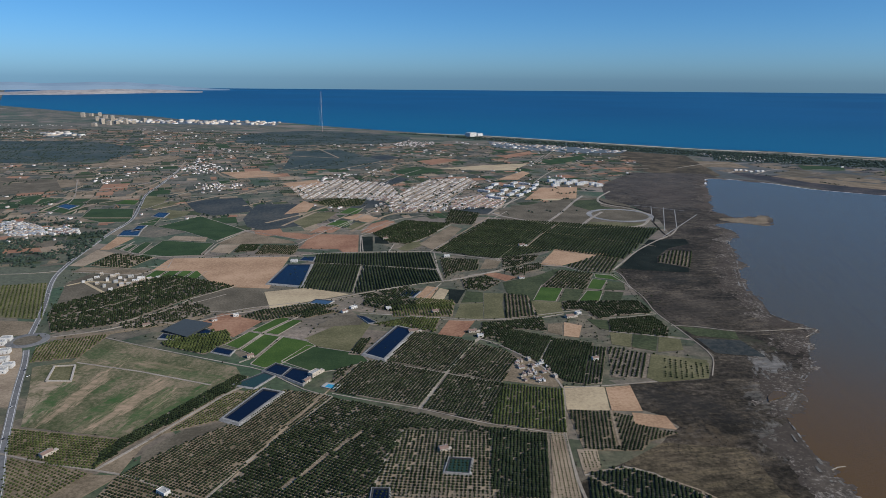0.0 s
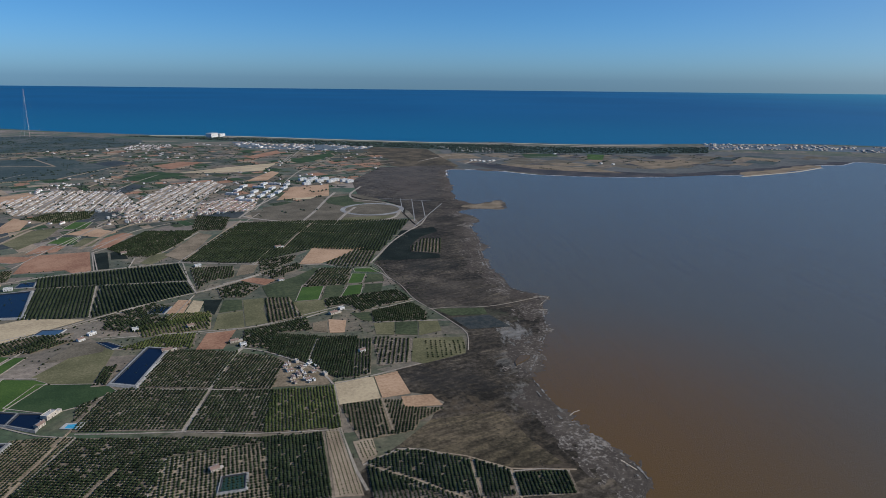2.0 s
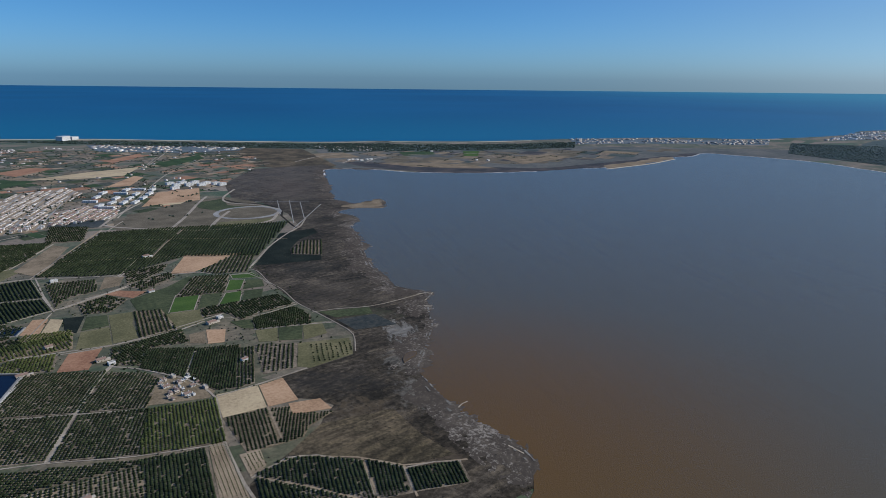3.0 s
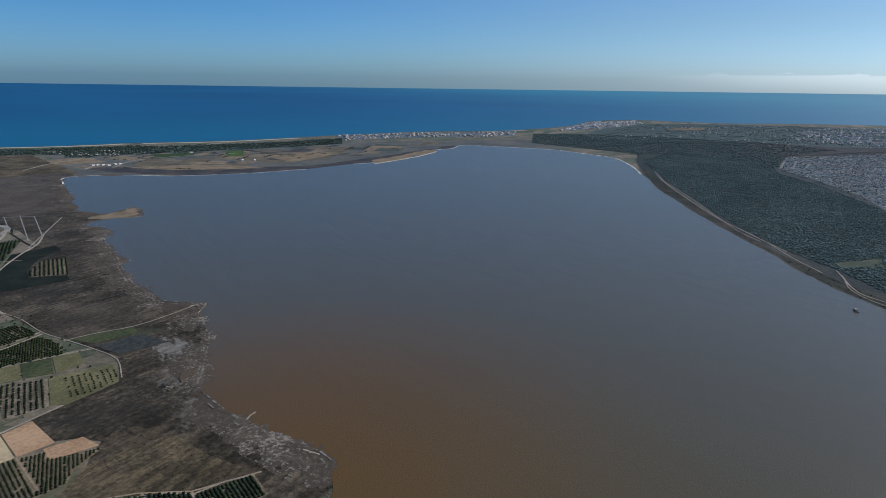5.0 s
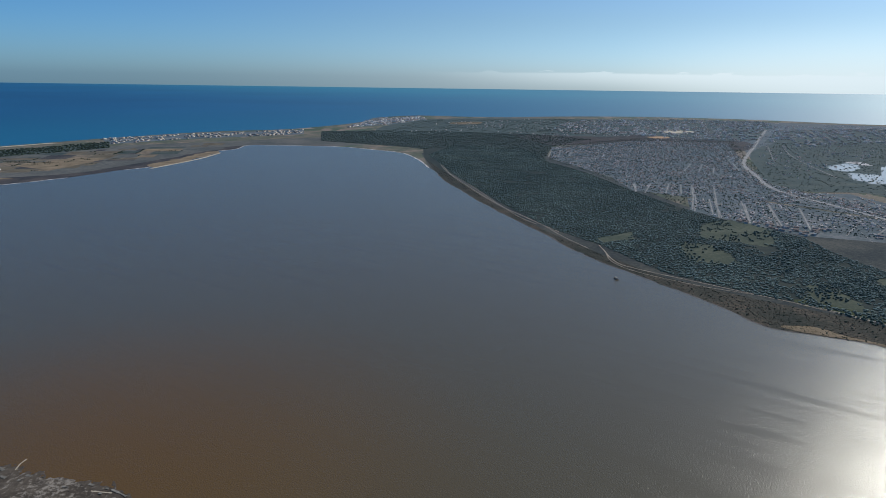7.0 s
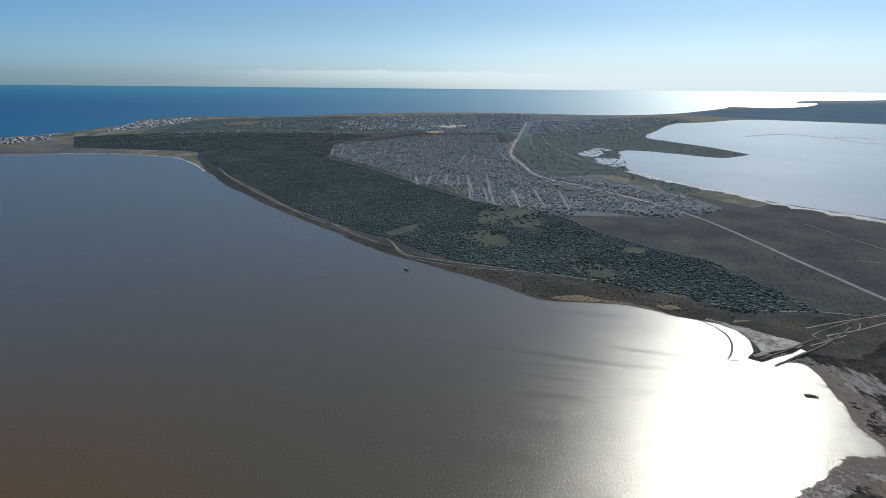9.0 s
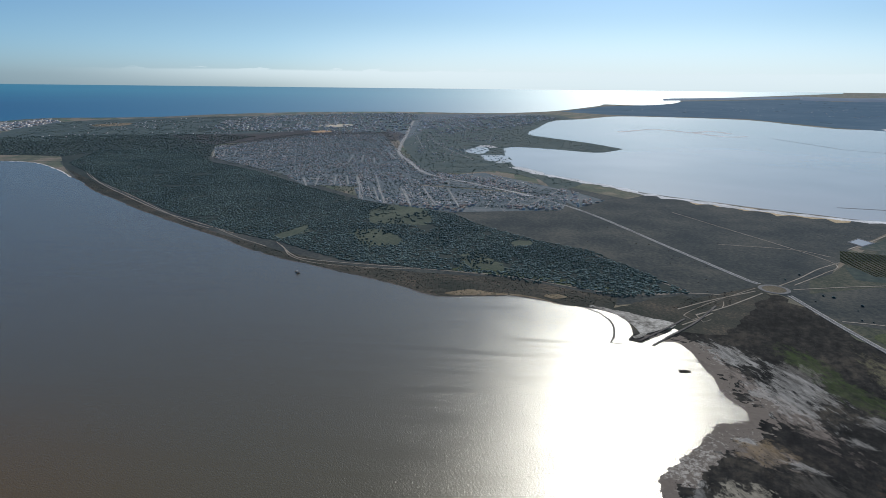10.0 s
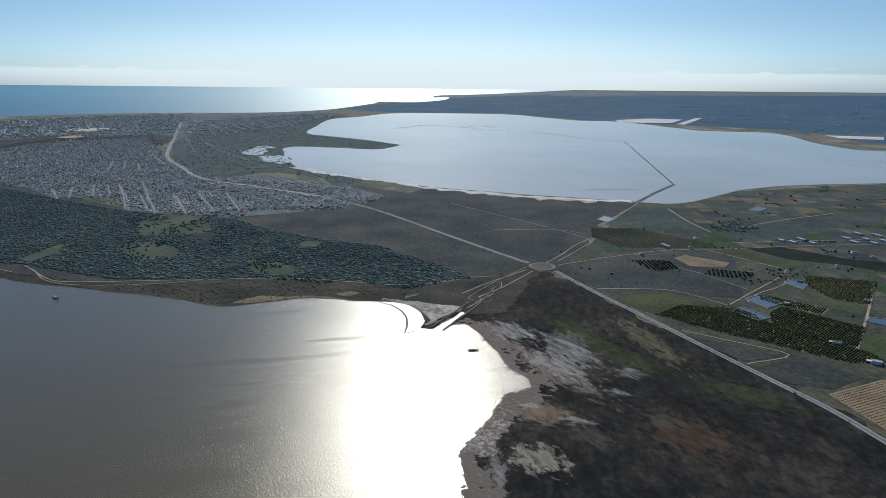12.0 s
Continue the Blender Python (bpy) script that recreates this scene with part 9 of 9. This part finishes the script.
scatter(FAR_PLAIN, 0.014, 0.6, 1.6, OAK, "far_trees", "scattered dark trees on the far plain", 0.7, 0.0, -0.05, skip=PLOTS)
scatter([(254.3, -179.3), (217.0, -441.3), (135.3, -470.0), (99.6, -361.5), (87.2, -197.2), (116.0, -196.3), (147.9, -179.7)], 0.008, 0.6, 1.3, PINE, "far_trees", "scattered dark trees between groves", 0.75, 0.0, -0.05, skip=PLOTS)
scatter([(674, 114), (819, 138), (992, 41), (997, -87), (587.8, -83.7), (452.1, -172.8), (382.6, -144.1), (423.1, -34.8)], 0.13, 0.4, 1.1, PINE, "garden_trees", "dark garden trees between the villas", 0.9, 0.05)
scatter([(-116.6, 492.3), (-44.1, 530.7), (30.9, 544.1), (75.1, 488.0), (34.5, 408.7), (-32.8, 391.7)], 0.03, 0.4, 1.0, CITRUS, "garden_trees", "dark garden trees between the villas", 0.9, 0.05)
scatter([(-159.4, 264.3), (-141.2, 287.5), (-61.5, 305.3), (-6.9, 318.3), (80.0, 279.5), (82.8, 215.1), (74.6, 177.1), (40.5, 158.5), (-30.1, 175.2), (-86.2, 191.2), (-128.6, 190.4)], 0.1, 0.3, 0.75, CITRUS, "farm_trees", "dark trees and bushes round the farmyards", 0.85, 0.05, 0.0, skip=PLOTS)
scatter([(-86.2, 191.2), (82.8, 215.1), (78.0, 177.2), (25.7, 112.2), (-86.6, 110.9), (-118.3, 173.6)], 0.08, 0.25, 0.6, BUSH, "verge_bushes", "dry bushes along tracks and verges", 0.7, 0.03, 0.05, skip=PLOTS)


def farm_dots(outline, density, label, scale=1.0):
    p = np.array(outline)
    xy = rng.uniform(p.min(0), p.max(0), (int(np.ptp(p, 0).prod() * density), 2))
    xy = xy[inside(outline, xy[:, 0], xy[:, 1])]
    xy = xy[[noise.noise((x * 0.012, y * 0.012, 1.0)) > -0.05 for x, y in xy]]
    for plot in PLOTS + [DARK_WOOD, MAST_WOOD]:
        xy = xy[~inside(plot, xy[:, 0], xy[:, 1])]
    n = len(xy)
    if not n:
        return
    s = scale * rng.uniform(1.1, 2.8, n)
    ob = strew("scattered_houses", xy, np.stack([s, s * 0.7, rng.uniform(0.8, 1.3, n)], 1), [gable()], WHITEWASH, None, 0.0, (TERRACOTTA, 10))
    tagged(ob, label, "houses", kind="stuff")


for outline in [[(-295.9, 609.8), (-325.0, 647.7), (-321.9, 677.4), (-292.2, 649.8)], [(-195.4, 450.7), (-239.5, 581.3), (-242.1, 643.7), (-184.8, 584.4), (-151.6, 490.1), (-161.8, 445.3)], [(-264.8, 476.9), (-280.1, 518.2), (-273.6, 537.4), (-246.1, 485.7)], [(-146.1, 534.4), (-132.9, 579.8), (-92.8, 582.1), (-69.2, 554.8), (-100.5, 515.2)], [(-58.2, 810.8), (-69.9, 870.7), (-9.8, 859.6), (-15.7, 786.6)], [(-261.0, 768.2), (-236.2, 797.0), (-217.9, 734.1), (-239.1, 720.9)]]:
    farm_dots(outline, 0.03, "white houses clustered on the far plain", 0.8)
farm_dots(FAR_PLAIN, 0.0018, "white farmhouses scattered over the plain")
farm_dots([(228.2, -207.3), (245.7, -310.7), (212.1, -431.9), (163.1, -477.0), (118.7, -360.5), (113.4, -246.5)], 0.0012, "white farmhouses between the groves")
farm_dots([(997, 175), (1370, 103), (1482, -205), (1440, -466), (995, -297), (777, -178), (587.7, -99.4), (861, -98)], 0.006, "houses on the edge of the far town")
farm_dots([(930, 414), (1210, 390), (1380, 219), (1499, -142), (1455, -393), (1278, -346), (994, -10), (934, 303)], 0.0022, "white houses near the town")
farm_dots([(1711, -782), (1917, -1306), (1381, -2630), (798, -2487), (533, -1678), (680, -1311), (1148, -1100)], 0.0005, "white houses beyond the salt lagoon")

# ---- the front trees, one by one ----
def citrus_tree(name, seed, leaves, label):
    """A small round orchard tree: a short forked trunk and a crown of many clumps of leaves."""
    tree = new(name)
    bm = bmesh.new()
    for lean, turn, low, high, r in ((0.0, 0.0, 0.0, 0.3, 0.05), (0.35, 0.6, 0.22, 0.55, 0.03), (0.35, 2.7, 0.22, 0.55, 0.03), (0.35, 4.8, 0.22, 0.55, 0.03)):
        m = Matrix.Translation((0, 0, low)) @ Matrix.Rotation(turn, 4, "Z") @ Matrix.Rotation(lean, 4, "Y") @ Matrix.Translation((0, 0, (high - low) / 2))
        bmesh.ops.create_cone(bm, segments=5, radius1=r, radius2=r * 0.6, depth=high - low, matrix=m)
    part("trunk", bm, BARK, tree, "short grey-brown trunk")
    dice = random.Random(seed)
    bm = bmesh.new()
    for k in range(9):
        up, ang = dice.uniform(0.25, 0.72), dice.uniform(0, 6.28)
        out = 0.3 * dice.uniform(0.5, 1) * (1 if up < 0.55 else 0.6)
        m = Matrix.Translation((out * math.cos(ang), out * math.sin(ang), up)) @ Matrix.Rotation(dice.uniform(0, 3), 4, (dice.random(), dice.random(), 1)) @ Matrix.Diagonal((1, dice.uniform(0.8, 1.1), dice.uniform(0.7, 0.95), 1))
        bmesh.ops.create_icosphere(bm, subdivisions=1, radius=dice.uniform(0.17, 0.25), matrix=m)
    part("crown", bm, leaves, tree, "dense clumps of dark leaves")
    return tagged(tree, label, "tree", "front orchard trees")


FRONT.sort(key=lambda q: q[0])
PATTERNS = {}
for k, (d, x, y, size, leaves) in enumerate(FRONT[:300]):
    kind = (leaves.name, k % 3)
    m = pose(x, y, 0.06, 0, 0, rng.uniform(0, 360)) @ Matrix.Diagonal((size, size, size, 1))
    if kind in PATTERNS:
        tree = copy_thing(PATTERNS[kind], m)
        tree.matrix_basis = m
    else:
        tree = PATTERNS[kind] = citrus_tree("citrus_tree", k, leaves, "round dark green citrus tree in a row" if leaves == CITRUS else "young bushy citrus tree in a row")
        tree.matrix_basis = m
for leaves in (CITRUS, YOUNG):
    rest = [q for q in FRONT[300:] if q[4] == leaves]
    if rest:
        xy, s = np.array([q[1:3] for q in rest]), np.array([q[3] for q in rest])
        tagged(strew("orchard_trees", xy, np.stack([s, s, s * 0.85], 1), CROWNS, leaves, base=0.06), "dark green citrus trees in rows", "orchard", kind="stuff")


# ---- cars on the roads ----
def car(x, y, turn, paint, label):
    home = anchor("car", x, y, 0.16, turn)
    bm = bmesh.new()
    box(bm, -0.43, -0.18, 0.06, 0.43, 0.18, 0.17)
    bmesh.ops.bevel(bm, geom=bm.edges[:], offset=0.03, segments=1, affect="EDGES")
    part("body", bm, paint, home)
    bm = bmesh.new()
    v = [bm.verts.new(c) for c in ((-0.3, -0.16, 0.17), (0.22, -0.16, 0.17), (0.22, 0.16, 0.17), (-0.3, 0.16, 0.17), (-0.22, -0.14, 0.29), (0.1, -0.14, 0.29), (0.1, 0.14, 0.29), (-0.22, 0.14, 0.29))]
    for f in ((0, 1, 5, 4), (1, 2, 6, 5), (2, 3, 7, 6), (3, 0, 4, 7), (4, 5, 6, 7)):
        bm.faces.new([v[i] for i in f])
    part("cabin", bm, GLASS, home, "dark glazed cabin")
    for wx in (-0.27, 0.27):
        for wy in (-0.17, 0.17):
            bm = bmesh.new()
            bmesh.ops.create_cone(bm, cap_ends=True, segments=10, radius1=0.065, radius2=0.065, depth=0.05, matrix=Matrix.Translation((wx, wy, 0.065)) @ Matrix.Rotation(math.pi / 2, 4, "X"))
            part("wheel", bm, LINER, home, "black tyre")
    return tagged(home, label, "car", "cars on the roads")


PAINTS = ((WHITEWASH, "small white car on the highway"), (STEEL, "small silver car on the highway"), (LINER, "small black car on the highway"))
for k, (spot, turn) in enumerate((
    ([(161.5, -168.5)], -30), ([(121.8, -164.5)], -30), ([(90.9, -161.6)], -30), ([(75.4, -159.4)], -30), ([(194.0, -236.0)], 20), ([(344.8, -159.3)], -30), ([(298.0, -164.8)], -30), ([(259.3, -169.3)], -30),
    ([(-116.6, 167.6)], 80), ([(-113.4, 163.7)], 80), ([(-107.0, 146.4)], 80), ([(-99.2, 131.8)], 85), ([(-149.1, 234.4)], 70), ([(-165.4, 282.0)], 40))):
    car(spot[0][0], spot[0][1], turn, *PAINTS[k % 3])

# ---- piers, dams, boats ----
for line in ([(174.0, -99.4), (181.2, -109.7), (190.8, -123.6), (205.3, -140.3)], [(178.4, -96.9), (186.3, -109.6), (194.5, -121.7)]):
    tagged(link_mesh("canal_dike", ribbon(ragged_line(smooth_line(line, 1.0), 0.25), 0.8, 0.25), SOIL["mud"]), "dark earth dike at the canal mouth", "dike", kind="structure")
for line in ([(291.6, -195.0), (276.2, -226.3), (261.5, -234.7)], [(223.1, -178.0), (232.7, -196.0), (243.9, -213.8), (252.2, -231.8)], [(216.7, -167.4), (204.1, -143.7), (198.0, -128.0)]):
    road(line, 0.9, None, "scrub_track", "pale dirt track through the scrub")
road([(315.7, -326.2), (338.3, -366.5), (362.1, -413.8)], 3.0, SOIL["mud"], "dam", "dark earth dam across the salt lagoon", False)
road([(360.1, -411.6), (663, -648), (711, -623), (859, -633)], 1.3, SOIL["mud"], "dam", "long thin dam across the salt lagoon", False)
road([(372.9, -331.8), (355.9, -367.2)], 1.2, SOIL["mud"], "dam", "thin dark bank in the salt lagoon", False)
for line in ([(120.0, 204.7), (122.5, 204.0), (125.8, 203.1), (120.5, 198.1), (118.1, 196.2)], [(83.4, 121.9), (85.4, 123.0), (87.2, 123.3)], [(115.0, 191.6), (117.8, 190.2)], [(83.3, 101.3), (84.2, 96.9)]):
    road(line, 0.3, SOIL["beach"], "salt_jetty", "white salt-crusted jetty on the shore", False)
sheet(ragged([(156.6, -98.4), (155.5, -101.4), (154.2, -101.1), (154.9, -97.8)], 0.2, 1, 1.0), "marsh", "islet", "small dark islet in the lagoon", 0.2)


def raft(x, y, turn):
    home = anchor("pontoon", x, y, 0.08, turn)
    bm = bmesh.new()
    box(bm, -1.6, -0.6, 0, 1.6, 0.6, 0.25)
    part("deck", bm, BARK, home, "weathered deck")
    bm = bmesh.new()
    box(bm, -0.5, -0.4, 0.25, 0.7, 0.4, 0.7)
    part("cabin", bm, CREAM, home, "small cabin")
    tagged(home, "small brown pontoon moored off the shore", "pontoon")


(px, py), = [(269.3, 14.3)]
raft(px, py, 20)


def mast(x, y, height):
    """A tall guyed mast in red and white bands."""
    home = anchor("radio_mast", x, y)
    for k in range(7):
        bm = bmesh.new()
        for sx, sy in ((-0.3, -0.2), (0.3, -0.2), (0, 0.35)):
            box(bm, sx - 0.05, sy - 0.05, height * k / 7, sx + 0.05, sy + 0.05, height * (k + 1) / 7)
        for j in range(4):
            z = height * (k + j / 4) / 7
            box(bm, -0.3, -0.2, z, 0.3, 0.35, z + 0.08)
        part("mast_section", bm, (RED_PAINT, WHITEWASH)[k % 2], home, ("red lattice section", "white lattice section")[k % 2])
    for a in range(3):
        for hgt in (0.5, 0.95):
            ang = a * 2.0944
            bm = bmesh.new()
            top, foot = Vector((0, 0, height * hgt)), Vector((18 * math.cos(ang), 18 * math.sin(ang), 0))
            off = Vector((-math.sin(ang), math.cos(ang), 0)) * 0.04
            v = [bm.verts.new(q) for q in (top - off, top + off, foot + off, foot - off)]
            bm.faces.new(v)
            part("guy_wire", bm, STEEL, home)
    tagged(home, "tall guyed radio mast in red and white", "mast")


(mx, my), = [(-185, 1013)]
mast(mx, my, 62)


def hills(points, height, name, label, material, seed):
    """A long low ridge far off."""
    line = smooth_line(points, 60)
    bm = bmesh.new()
    rows = []
    n = len(line)
    for i, (x, y) in enumerate(line):
        d = math.hypot(x, y)
        ux, uy = x / d, y / d
        fade = min(1, 4 * i / n, 4 * (n - 1 - i) / n)
        top = height * fade * (0.7 + 0.5 * noise.noise((x * 0.0015, y * 0.0015, seed)) + 0.25 * noise.noise((x * 0.006, y * 0.006, seed)))
        rows.append([bm.verts.new((x + ux * o, y + uy * o, max(0, top * k))) for o, k in ((-60, 0), (-10, 0.6), (60, 1), (200, 0.9), (300, 0))])
    for r, q in zip(rows, rows[1:]):
        for k in range(4):
            bm.faces.new((r[k], q[k], q[k + 1], r[k + 1]))
    ob = link_mesh(name, bm, material)
    return tagged(ob, label, "hills", kind="structure")


CAPE = earth("cape_cliffs", [(0.22, 0.2, 0.19), (0.3, 0.27, 0.25), (0.36, 0.33, 0.3)], 0.01, 0.05)
# blue-grey of the ridge is distance haze in its base colour
DISTANCE = earth("hazed_hills", [(0.1, 0.13, 0.17), (0.12, 0.15, 0.19), (0.14, 0.17, 0.21)], 0.002, 0.01)
hills([(-2247, 2830), (-1951, 2928), (-1688, 3130), (-1536, 3446), (-1321, 3678)], 26, "cape", "pale low cape across the bay", CAPE, 3.0)
hills([(2550, -1347), (2682, -1689), (2962, -2333), (2616, -2116), (2426, -3129), (2223, -4212), (1751, -5385)], 14, "far_ridge", "low wooded ridge beyond the salt lagoon, painted haze-blue", DISTANCE, 7.0)
# haze painted into the mountains: base colour set close to the sky's
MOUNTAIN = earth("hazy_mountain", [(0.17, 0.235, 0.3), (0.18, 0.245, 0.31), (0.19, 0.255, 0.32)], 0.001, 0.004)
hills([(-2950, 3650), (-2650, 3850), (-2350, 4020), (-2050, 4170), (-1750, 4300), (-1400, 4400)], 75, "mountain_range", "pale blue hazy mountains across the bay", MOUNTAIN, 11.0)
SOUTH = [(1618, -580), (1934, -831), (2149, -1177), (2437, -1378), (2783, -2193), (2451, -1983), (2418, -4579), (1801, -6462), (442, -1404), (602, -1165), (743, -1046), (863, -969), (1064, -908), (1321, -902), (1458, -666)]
sheet(SOUTH, "far", "hazed_woods", "wooded land beyond the salt lagoon, painted haze-blue", 0.045)
for outline in ([(1023, -966), (1041, -1080), (984, -1121), (913, -1010), (964, -926)], [(885, -994), (1018, -1202), (998, -1197), (868, -997)], [(607, -1013), (551, -1069), (523, -1017), (567, -983)]):
    sheet(outline, "white", "salt_pan", "white salt pans beyond the lagoon", 0.1)
